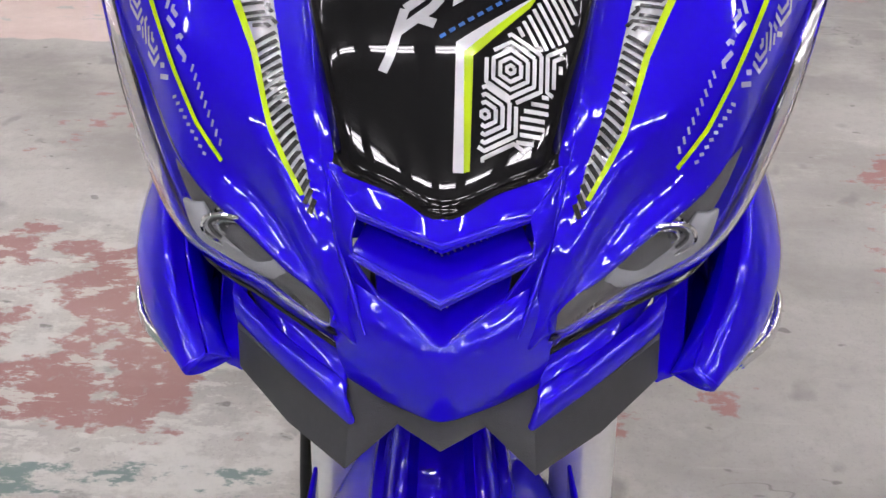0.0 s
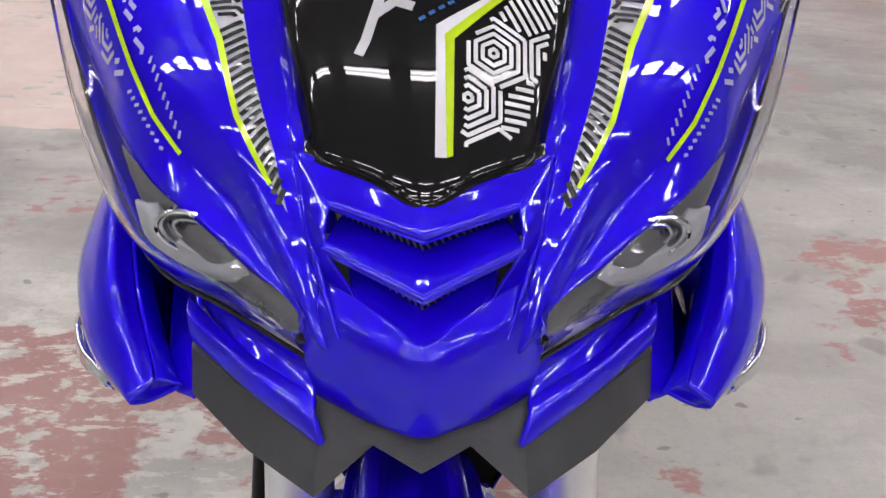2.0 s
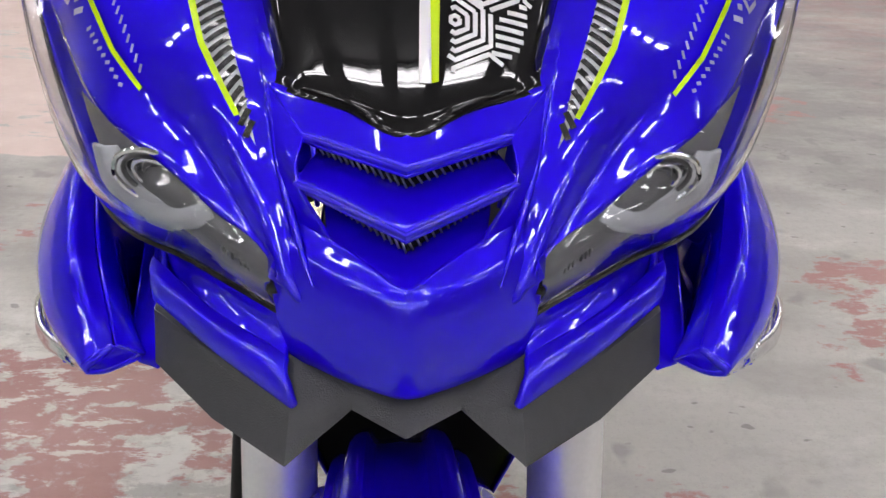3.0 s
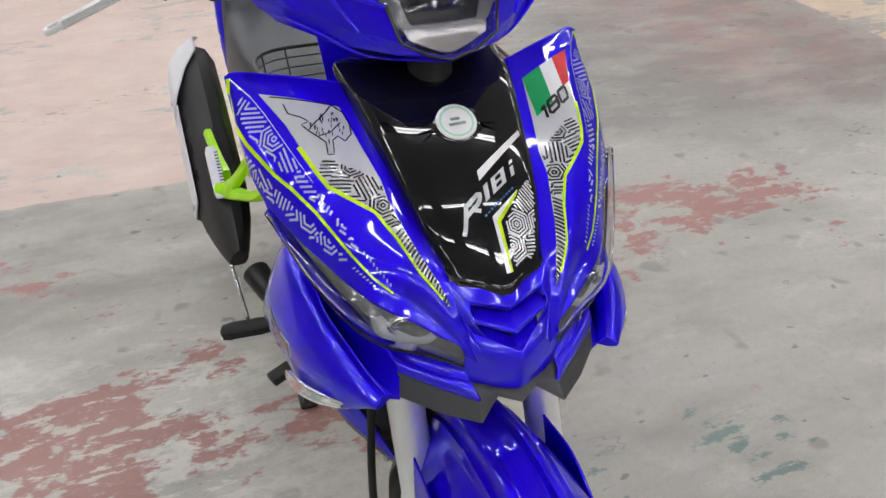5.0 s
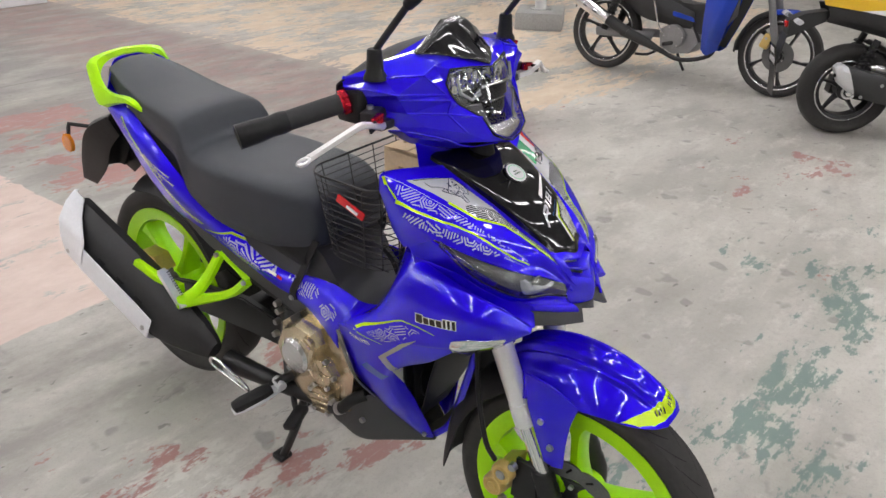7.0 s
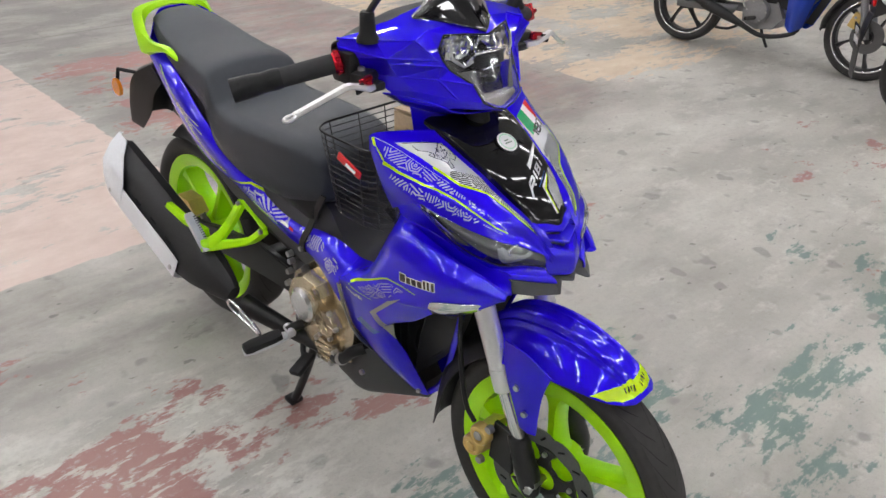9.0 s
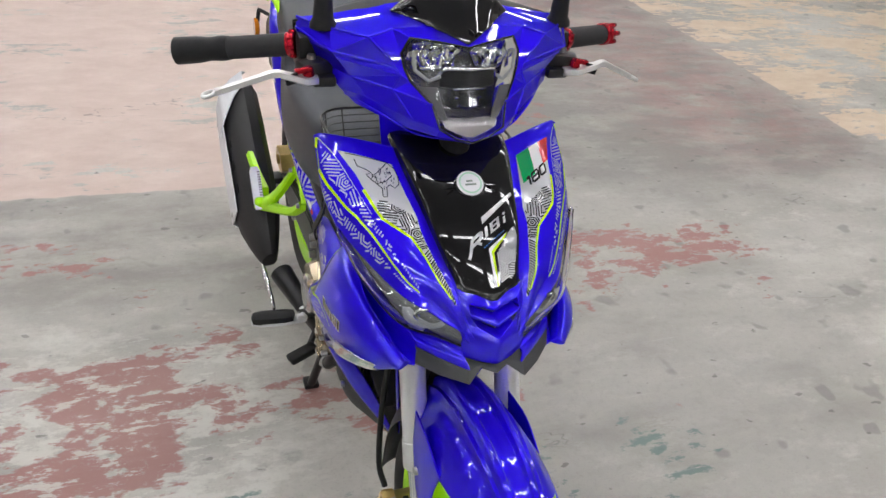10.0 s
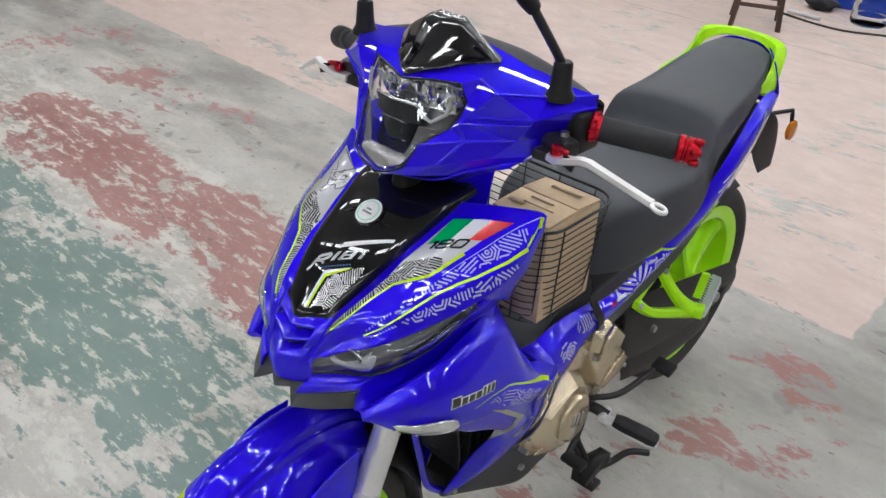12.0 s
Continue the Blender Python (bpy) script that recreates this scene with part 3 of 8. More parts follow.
# bright diagonal wires of the mesh behind both slots
for top_row, low_row in ((R3, R4), (R6, R7)):
    wires = []
    for k in range(26):
        a_, b_ = (k + 0.1) / 26 * 4, (k + 0.9) / 26 * 4
        lo_ = [Vector(p).lerp(Vector(q), t) + Vector((0, -0.0012, 0)) for row, v in ((top_row, a_), (low_row, b_)) for p, q, t in [(row[min(int(v), 3)], row[min(int(v), 3) + 1], v - min(int(v), 3))]]
        wires.append(tube(lo_, 0.0005, 5, 1, linear=True))
    part("mesh_wire", merge(*wires), STEEL, nose, "thin bright wires")
for s in SIDES:
    part("cheek", shell([[(0.056, 0.318, 0.870), (0.050, 0.296, 0.843), (0.0445, 0.2870, 0.8270)], [(0.0385, 0.2965, 0.8550), (0.0400, 0.2840, 0.8420), (0.0285, 0.2785, 0.8215)]], 0.0016, s, lin_v=True), BLUE, nose)
    part("fold", tube([(s * x, y, z) for x, y, z in ((0.0535, 0.3155, 0.8680), (0.0470, 0.2940, 0.8420), (0.0395, 0.2790, 0.8200), (0.0345, 0.2690, 0.8075))], [0.0012, 0.0016, 0.0014, 0.0004], 8, 4), BLUE, nose)


NOSE = [mid(q) for q in (
    [(0, 0.2565, 0.8125), (0.0145, 0.2670, 0.8170), (0.0285, 0.2785, 0.8215), (0.0445, 0.2885, 0.8270)],
    [(0, 0.2520, 0.8050), (0.0160, 0.2605, 0.8085), (0.0330, 0.2715, 0.8120), (0.0490, 0.2825, 0.8155)],
    [(0, 0.2495, 0.7920), (0.0165, 0.2565, 0.7940), (0.0335, 0.2665, 0.7965), (0.0500, 0.2785, 0.7990)],
    [(0, 0.2500, 0.7780), (0.0165, 0.2555, 0.7795), (0.0330, 0.2640, 0.7825), (0.0490, 0.2750, 0.7865)],
    [(0, 0.2530, 0.7675), (0.0155, 0.2575, 0.7690), (0.0310, 0.2640, 0.7715), (0.0455, 0.2725, 0.7750)],
    [(0, 0.2640, 0.7640), (0.0150, 0.2680, 0.7650), (0.0300, 0.2740, 0.7670), (0.0475, 0.2800, 0.7660)],
    [(0, 0.2860, 0.7620), (0.0160, 0.2900, 0.7630), (0.0320, 0.2960, 0.7640), (0.0500, 0.3030, 0.7640)])]
part("nose_tip", shell(NOSE, 0.003), BLUE, nose)

# side lamps: housing, light guide ring, projector and clear lens
LENS_CAGE = [
    [(0.197, 0.457, 0.903), (0.160, 0.391, 0.870), (0.124, 0.332, 0.851), (0.086, 0.300, 0.837), (0.052, 0.281, 0.815)],
    [(0.203, 0.452, 0.899), (0.173, 0.386, 0.854), (0.133, 0.322, 0.828), (0.087, 0.292, 0.820), (0.051, 0.276, 0.803)],
    [(0.199, 0.458, 0.895), (0.169, 0.397, 0.837), (0.130, 0.334, 0.804), (0.086, 0.299, 0.800), (0.049, 0.278, 0.790)],
]


def inset(cage, d, core):
    """The cage drawn in towards core by d."""
    core = Vector(core)
    return [[tuple(Vector(p) + (core - Vector(p)).normalized() * d) for p in r] for r in cage]


LAMP_CORE = (0.085, 0.42, 0.85)


def on_cage(cage, u, v):
    """The point at u along and v across a cage."""
    def along(pts, t):
        i = min(int(t), len(pts) - 2)
        return spline(pts, 20)[min(i * 20 + round((t - i) * 20), (len(pts) - 1) * 20)]
    return along([along(r, u) for r in cage], v)


for s in SIDES:
    lamp = part("side_lamp", shell([list(r) for r in zip(*[inset([c_], d_, LAMP_CORE)[0] for c_, d_ in zip(zip(*LENS_CAGE), (0.017, 0.017, 0.015, 0.008, 0.004))])], 0.003, s), LAMP_DARK, bike, "slanted side lamp with clear lens and grey ring")
    lens = part("lens", shell(LENS_CAGE, 0.0022, s, nu=7, nv=7), LENS, lamp, "clear plastic lens")
    lens.visible_shadow = False
    # broad frosted light guide round the projector, as a crescent
    near = inset(LENS_CAGE, 0.006, LAMP_CORE)
    deep = inset(LENS_CAGE, 0.010, LAMP_CORE)
    OUT = [(2.00, 0.70), (2.08, 1.40), (2.30, 1.85), (2.70, 1.80), (3.08, 1.18), (3.36, 0.62)]
    IN = [(2.20, 0.55), (2.38, 0.92), (2.55, 1.12), (2.78, 1.12), (2.98, 0.82), (3.18, 0.25)]
    guide = [[tuple(on_cage(near, *q)) for q in OUT], [tuple(on_cage(near, (a + c) / 2, (b + d) / 2)) for (a, b), (c, d) in zip(OUT, IN)], [tuple(on_cage(deep, *q)) for q in IN]]
    part("light_guide", shell(guide, 0.003, s, core=LAMP_CORE if s > 0 else (-LAMP_CORE[0], *LAMP_CORE[1:])), LAMP_GREY, lamp, "pale grey frosted light guide")
    c = Vector(on_cage(inset(LENS_CAGE, 0.012, LAMP_CORE), 2.66, 0.72))
    ax = (c - Vector((0.09, 0.40, 0.85))).normalized()
    u = Vector((0.72, 0.55, 0.42)).normalized()
    u = (u - ax * u.dot(ax)).normalized()
    v = ax.cross(u)
    for k, rr in enumerate((0.0035, 0.0065, 0.0095, 0.0125)):
        ring = [c + u * rr * 1.25 * math.cos(a) + v * rr * math.sin(a) + ax * (0.0012 * k - 0.002) for a in [2 * math.pi * j / 20 for j in range(20)]]
        part("projector_ring", tube([(s * p.x, p.y, p.z) for p in ring], 0.0012, 6, 1, closed=True), REFLECTOR if k % 2 else BOWL_GREY, lamp)
    part("projector", cyl(tuple(Vector((s, 1, 1)) * (c - ax * 0.008)), tuple(Vector((s, 1, 1)) * (c - ax * 0.003)), 0.012, 24, 0.013, 0.001), REFLECTOR, lamp, "bright round projector")
    part("bezel", tube([(s * x, y, z) for x, y, z in LENS_CAGE[2]], 0.0016, 6, 5), BLACK_GLOSS, lamp)
    marks = []
    for k in range(6):
        q = on_cage(inset(LENS_CAGE, 0.0055, LAMP_CORE), 3.45 + 0.06 * k, 1.25)
        marks.append(box((0.0014, 0.0010, 0.0030), (s * q.x, q.y, q.z), 0, (0, 0, 30 * s)))
    part("small_mark", merge(*marks), BOWL_GREY, lamp, "row of small raised marks")

# panel under the side lamp, lip blade, inner cheek, dark chin spoiler
UNDER = [
    [(0.193, 0.560, 0.900), (0.197, 0.462, 0.893), (0.167, 0.400, 0.833), (0.128, 0.337, 0.801), (0.085, 0.302, 0.797), (0.049, 0.281, 0.787)],
    [(0.172, 0.560, 0.862), (0.168, 0.462, 0.852), (0.146, 0.402, 0.812), (0.116, 0.345, 0.789), (0.080, 0.304, 0.786), (0.048, 0.277, 0.780)],
    [(0.152, 0.560, 0.822), (0.146, 0.462, 0.816), (0.129, 0.402, 0.790), (0.113, 0.342, 0.779), (0.079, 0.290, 0.778), (0.047, 0.266, 0.772)],
]
both("under_panel", UNDER, BLUE, thick=0.003)
LIP = [
    [(0.047, 0.268, 0.777), (0.079, 0.292, 0.781), (0.112, 0.326, 0.786)],
    [(0.046, 0.259, 0.773), (0.078, 0.284, 0.779), (0.110, 0.314, 0.784)],
    [(0.044, 0.254, 0.763), (0.077, 0.280, 0.769), (0.108, 0.308, 0.775)],
    [(0.045, 0.264, 0.758), (0.078, 0.290, 0.764), (0.108, 0.318, 0.770)],
]
both("lip", LIP, BLUE, thick=0.004)
CHEEK = [
    [(0.152, 0.560, 0.822), (0.146, 0.462, 0.816), (0.129, 0.402, 0.790), (0.112, 0.335, 0.782), (0.106, 0.314, 0.778)],
    [(0.160, 0.540, 0.790), (0.148, 0.455, 0.785), (0.133, 0.390, 0.768), (0.118, 0.330, 0.760), (0.109, 0.308, 0.758)],
    [(0.168, 0.520, 0.765), (0.152, 0.445, 0.758), (0.140, 0.380, 0.750), (0.126, 0.318, 0.744), (0.112, 0.304, 0.743)],
]
both("cheek_panel", CHEEK, BLUE, thick=0.003, core=(0.0, 0.45, 0.75))


CHIN = [
    mid([(0, 0.275, 0.770), (0.021, 0.276, 0.772), (0.047, 0.276, 0.776), (0.077, 0.292, 0.769), (0.107, 0.316, 0.774)]),
    mid([(0, 0.259, 0.762), (0.021, 0.262, 0.763), (0.044, 0.255, 0.761), (0.077, 0.282, 0.765), (0.108, 0.307, 0.771)]),
    mid([(0, 0.246, 0.7545), (0.021, 0.259, 0.7575), (0.045, 0.241, 0.7455), (0.078, 0.268, 0.7450), (0.110, 0.302, 0.7465)]),
    mid([(0, 0.252, 0.750), (0.021, 0.266, 0.7545), (0.045, 0.249, 0.741), (0.078, 0.276, 0.740), (0.109, 0.310, 0.742)]),
]
part("chin_spoiler", shell(CHIN, 0.004, lin_u=True, lin_v=True), CHARCOAL, bike, "textured charcoal plastic spoiler")

# side fairing: inner edge, shoulder, bulge, lower lines
FAIR = [
    [(0.128, 0.303, 0.755), (0.149, 0.353, 0.781), (0.164, 0.416, 0.800), (0.160, 0.500, 0.816), (0.137, 0.574, 0.812), (0.106, 0.622, 0.790)],
    [(0.133, 0.298, 0.753), (0.157, 0.343, 0.781), (0.175, 0.409, 0.798), (0.185, 0.500, 0.803), (0.174, 0.576, 0.778), (0.136, 0.628, 0.732)],
    [(0.139, 0.296, 0.749), (0.175, 0.343, 0.757), (0.199, 0.409, 0.760), (0.207, 0.500, 0.752), (0.197, 0.592, 0.715), (0.150, 0.674, 0.655)],
    [(0.138, 0.297, 0.744), (0.173, 0.344, 0.726), (0.199, 0.410, 0.714), (0.208, 0.505, 0.705), (0.206, 0.610, 0.675), (0.150, 0.722, 0.622)],
    [(0.131, 0.301, 0.742), (0.165, 0.346, 0.710), (0.188, 0.404, 0.689), (0.204, 0.520, 0.660), (0.206, 0.655, 0.635), (0.156, 0.776, 0.580)],
    [(0.119, 0.308, 0.744), (0.142, 0.356, 0.719), (0.167, 0.408, 0.699), (0.192, 0.522, 0.664), (0.198, 0.656, 0.636), (0.150, 0.776, 0.580)],
]
FAIR_IN = [[(x - 0.001, y + 0.001, z - 0.001) for x, y, z in FAIR[0][:5]], [((p[0] + q[0]) / 2 - 0.004, (p[1] + q[1]) / 2, (p[2] + q[2]) / 2) for p, q in zip(FAIR[0][:5], FAIR[5][:5])], [(x - 0.001, y + 0.001, z + 0.001) for x, y, z in FAIR[5][:5]]]
both("fairing_inner", FAIR_IN, BLUE, thick=0.002, core=(0.3, 0.4, 0.75))
FAIR_TIP = [[FAIR[0][0], FAIR[1][0], FAIR[2][0]], [(0.122, 0.305, 0.750), (0.130, 0.300, 0.748), (0.138, 0.297, 0.746)], [FAIR[5][0], FAIR[4][0], FAIR[3][0]]]
both("fairing_tip", FAIR_TIP, BLUE, thick=0.002, core=(0.13, 0.5, 0.75))
FAIR_FLOOR = [[(0.114, 0.313, 0.743), (0.142, 0.357, 0.721), (0.167, 0.409, 0.702), (0.190, 0.520, 0.667)], [(0.112, 0.308, 0.744), (0.134, 0.345, 0.734), (0.150, 0.395, 0.726), (0.170, 0.480, 0.712)], [(0.112, 0.306, 0.745), (0.126, 0.322, 0.746), (0.140, 0.382, 0.752), (0.152, 0.447, 0.760)]]
both("fairing_floor", FAIR_FLOOR, BLUE, thick=0.002, core=(0.15, 0.4, 0.5))
both("side_fairing", FAIR, BLUE, thick=0.004, nu=6, nv=6)
both("knee_panel", [[(0.030, 0.618, 0.850), (0.085, 0.612, 0.850), (0.118, 0.594, 0.842)], [(0.040, 0.628, 0.790), (0.090, 0.624, 0.795), (0.110, 0.612, 0.795)], [(0.060, 0.640, 0.712), (0.105, 0.636, 0.716), (0.132, 0.624, 0.730)]], BLUE, thick=0.003)
LEG = [
    [(0.184, 0.418, 0.684), (0.196, 0.475, 0.673), (0.204, 0.540, 0.657), (0.205, 0.655, 0.632), (0.156, 0.776, 0.579)],
    [(0.174, 0.500, 0.612), (0.186, 0.545, 0.603), (0.190, 0.595, 0.588), (0.180, 0.685, 0.560), (0.153, 0.764, 0.522)],
    [(0.150, 0.606, 0.528), (0.162, 0.618, 0.515), (0.166, 0.640, 0.500), (0.158, 0.695, 0.475), (0.136, 0.750, 0.442)],
    [(0.090, 0.616, 0.412), (0.104, 0.626, 0.398), (0.114, 0.642, 0.386), (0.112, 0.685, 0.375), (0.094, 0.727, 0.368)],
    [(0.032, 0.607, 0.268), (0.040, 0.618, 0.268), (0.046, 0.632, 0.272), (0.052, 0.650, 0.282), (0.056, 0.672, 0.302)],
]
STRIP_EDGE = [(0.104, 0.425, 0.672), (0.087, 0.450, 0.589), (0.068, 0.488, 0.483), (0.042, 0.542, 0.346), (0.026, 0.606, 0.266)]
both("shield_strip", [STRIP_EDGE, [(x + 0.001, y + 0.010, z + 0.002) for x, y, z in STRIP_EDGE], [(x - 0.004, y + 0.018, z + 0.001) for x, y, z in STRIP_EDGE]], BLUE, thick=0.003)
both("lower_fairing", LEG, BLUE, thick=0.004, nu=6, nv=6)
# inner side of the leg shield, dark
SHIELD_IN = [[(x * f, y + 0.006 + 0.03 * (1 - f), z) for f in (0.96, 0.5, 0.0)] for x, y, z in STRIP_EDGE]
both("inner_shield", SHIELD_IN, BLACK, thick=0.003, core=(0.1, 0.7, 0.5))
# black sheet added for the shade in the opening ahead of the engine
part("engine_guard", shell([mid([(0, 0.50, 0.66), (0.06, 0.50, 0.66), (0.12, 0.50, 0.66)]), mid([(0, 0.56, 0.50), (0.06, 0.56, 0.50), (0.10, 0.56, 0.50)]), mid([(0, 0.63, 0.33), (0.03, 0.63, 0.33), (0.05, 0.63, 0.33)])], 0.003), BLACK, bike)
# grey insert along the rear edge of the lower fairing
INSERT = [
    [(0.158, 0.778, 0.566), (0.156, 0.764, 0.515), (0.140, 0.751, 0.445), (0.112, 0.730, 0.392)],
    [(0.162, 0.760, 0.562), (0.164, 0.742, 0.512), (0.150, 0.728, 0.446), (0.116, 0.712, 0.392)],
]
GREY_INSERT = mat("grey_satin_insert", (0.16, 0.16, 0.17), 0.28, 0.6, vary=0.1)
both("insert", INSERT, GREY_INSERT, "satin grey curved insert", thick=-0.004)
# belly pan
PAN = [
    [(0.056, 0.670, 0.304), (0.094, 0.728, 0.366), (0.112, 0.780, 0.345), (0.105, 0.880, 0.290)],
    [(0.050, 0.650, 0.280), (0.088, 0.730, 0.310), (0.108, 0.790, 0.285), (0.098, 0.882, 0.240)],
    [(0.032, 0.612, 0.258), (0.060, 0.720, 0.222), (0.078, 0.810, 0.190), (0.080, 0.874, 0.205)],
    [(0.010, 0.615, 0.252), (0.020, 0.720, 0.205), (0.030, 0.810, 0.165), (0.040, 0.872, 0.180)],
    [(0.000, 0.616, 0.252), (0.000, 0.720, 0.203), (0.000, 0.810, 0.162), (0.000, 0.872, 0.176)],
]
for pan in both("belly_pan", PAN, CHARCOAL, "charcoal plastic belly pan", thick=0.004):
    pass
for s in SIDES:
    bolt((s * 0.104, 0.770, 0.283), (s, 0, 0), bike, 0.008, 0.006)
    bolt((s * 0.052, 0.620, 0.285), (s, -0.6, 0), bike, 0.006)
# leg panel and flank panel up to the tail
ARM = [
    [(0.108, 0.760, 0.625), (0.112, 0.820, 0.640), (0.114, 0.880, 0.640), (0.112, 0.945, 0.628)],
    [(0.142, 0.765, 0.600), (0.136, 0.825, 0.616), (0.132, 0.885, 0.620), (0.130, 0.948, 0.610)],
    [(0.154, 0.784, 0.560), (0.146, 0.840, 0.575), (0.138, 0.895, 0.582), (0.132, 0.952, 0.578)],
    [(0.142, 0.800, 0.500), (0.138, 0.855, 0.540), (0.132, 0.905, 0.562), (0.128, 0.955, 0.570)],
]
both("arm_panel", ARM, BLUE, thick=0.003)
both("arm_joint", [[(0.112, 0.700, 0.638), (0.108, 0.732, 0.627), (0.108, 0.764, 0.624)], [(0.148, 0.718, 0.624), (0.148, 0.745, 0.604), (0.142, 0.768, 0.599)], [(0.153, 0.770, 0.583), (0.154, 0.778, 0.572), (0.153, 0.787, 0.560)]], BLUE, thick=0.003)
FLANK = [
    [(0.106, 0.945, 0.628), (0.108, 1.030, 0.634), (0.118, 1.105, 0.662), (0.134, 1.170, 0.712), (0.142, 1.265, 0.752), (0.140, 1.362, 0.802), (0.132, 1.450, 0.855), (0.118, 1.545, 0.898), (0.104, 1.645, 0.915)],
    [(0.132, 0.948, 0.606), (0.136, 1.030, 0.616), (0.142, 1.110, 0.640), (0.150, 1.190, 0.678), (0.156, 1.270, 0.712), (0.156, 1.370, 0.760), (0.150, 1.460, 0.815), (0.140, 1.550, 0.870), (0.118, 1.652, 0.905)],
    [(0.128, 0.952, 0.572), (0.130, 1.020, 0.580), (0.132, 1.120, 0.608), (0.132, 1.200, 0.628), (0.130, 1.260, 0.642), (0.124, 1.395, 0.662), (0.128, 1.490, 0.728), (0.134, 1.555, 0.812), (0.120, 1.660, 0.890)],
]
both("flank_panel", FLANK, BLUE, thick=0.004, nu=5)
TAILCAP = [mid([(0, 1.700, 1.003), (0.055, 1.695, 0.999), (0.100, 1.655, 0.968)]), mid([(0, 1.750, 0.925), (0.058, 1.738, 0.922), (0.119, 1.660, 0.912)]), mid([(0, 1.755, 0.850), (0.055, 1.742, 0.850), (0.118, 1.660, 0.885)])]
part("tail_cap", shell(TAILCAP, 0.003, core=(0, 1.5, 0.9)), BLUE, bike, "blue tail behind the seat")

# seat and inner body
def seat_section(y, z, w, drop, crown=0.010):
    half = [(0, z + crown), (w * 0.55, z + crown * 0.60), (w * 0.90, z - 0.006), (w * 1.0, z - drop * 0.32), (w * 0.98, z - drop)]
    lean = -0.014 * max(0, y - 1.2)
    return [(lean - a, y, b) for a, b in reversed(half[1:])] + [(lean + a, y, b) for a, b in half] + [(lean, y, z - drop)]


SEAT_LINE = [(0.868, 0.770, 0.085, 0.05), (0.885, 0.815, 0.110, 0.10), (0.93, 0.842, 0.130, 0.135), (1.02, 0.848, 0.148, 0.150), (1.16, 0.848, 0.156, 0.140), (1.245, 0.850, 0.150, 0.122), (1.288, 0.862, 0.144, 0.112), (1.316, 0.908, 0.138, 0.108), (1.342, 0.927, 0.133, 0.102), (1.42, 0.938, 0.124, 0.086), (1.50, 0.952, 0.116, 0.070), (1.60, 0.978, 0.100, 0.058), (1.670, 0.994, 0.080, 0.050), (1.690, 0.988, 0.070, 0.030)]
part("seat", loft([seat_section(*s) for s in SEAT_LINE], n=4, ns=5), SEAT, bike, "charcoal two-level vinyl seat")
BODY = [
    (0.60, 0.060, 0.56, 0.70), (0.68, 0.095, 0.52, 0.635), (0.76, 0.102, 0.50, 0.612), (0.83, 0.104, 0.50, 0.640), (0.875, 0.108, 0.50, 0.700), (0.93, 0.112, 0.50, 0.735), (1.05, 0.118, 0.54, 0.750), (1.18, 0.126, 0.58, 0.770), (1.30, 0.128, 0.62, 0.800), (1.45, 0.122, 0.72, 0.862), (1.60, 0.102, 0.84, 0.905)]
part("inner_body", loft([[(-w, y, z0), (-w * 1.02, y, (z0 + z1) / 2), (-w * 0.9, y, z1 - 0.01), (-w * 0.4, y, z1), (w * 0.4, y, z1), (w * 0.9, y, z1 - 0.01), (w * 1.02, y, (z0 + z1) / 2), (w, y, z0)] for y, w, z0, z1 in BODY], ns=4), CHARCOAL, bike, "dark plastic inner body and step tunnel")
for s in SIDES:
    # side cover under the seat, with its pressed edge
    part("side_cover", shell([[(0.126, 0.90, 0.660), (0.136, 1.02, 0.690), (0.144, 1.14, 0.712), (0.146, 1.25, 0.760)], [(0.132, 0.90, 0.690), (0.142, 1.02, 0.712), (0.150, 1.14, 0.730), (0.150, 1.25, 0.772)], [(0.118, 0.895, 0.720), (0.134, 1.01, 0.728), (0.142, 1.13, 0.745), (0.146, 1.24, 0.780)]], 0.003, s), BLACK, bike)
    part("strap", loft([[(s * (x + dx), y + dy, z) for dx, dy in ((0.003, -0.010), (0.003, 0.010), (-0.001, 0.010), (-0.001, -0.010))] for x, y, z in ((0.133, 0.948, 0.570), (0.138, 0.940, 0.600), (0.128, 0.915, 0.650), (0.124, 0.890, 0.700), (0.118, 0.870, 0.740))], ns=3), BLACK, bike, "black rubber strap")
    bolt((s * 0.138, 0.950, 0.575), (s, 0, 0), bike, 0.007)
# tail: grab rail, number plate bracket, reflectors
for s in SIDES:
    secs = []
    for (x, y, z), (w, h) in (((0.106, 1.480, 0.918), (0.006, 0.010)), ((0.110, 1.535, 0.934), (0.008, 0.018)), ((0.115, 1.605, 0.926), (0.009, 0.034)), ((0.115, 1.650, 0.928), (0.010, 0.064)), ((0.108, 1.682, 0.964), (0.010, 0.076)), ((0.096, 1.696, 0.992), (0.012, 0.040)), ((0.058, 1.704, 1.008), (0.011, 0.022)), ((0.0, 1.708, 1.014), (0.010, 0.018))):
        secs.append([(s * (x + 0.9 * w * cx) - 0.017, y + (0.006 + h * 0.14) * cy, z + h * 0.5 * cz) for cx, cy, cz in ((1, 0.5, -0.8), (1, 1, 0.5), (0.2, 0.6, 1), (-1, -0.5, 0.8), (-1, -1, -0.5), (-0.2, -0.4, -1))])
    part("grab_rail", loft(secs, n=1, ns=3), NEON, bike, "neon yellow-green grab rail")
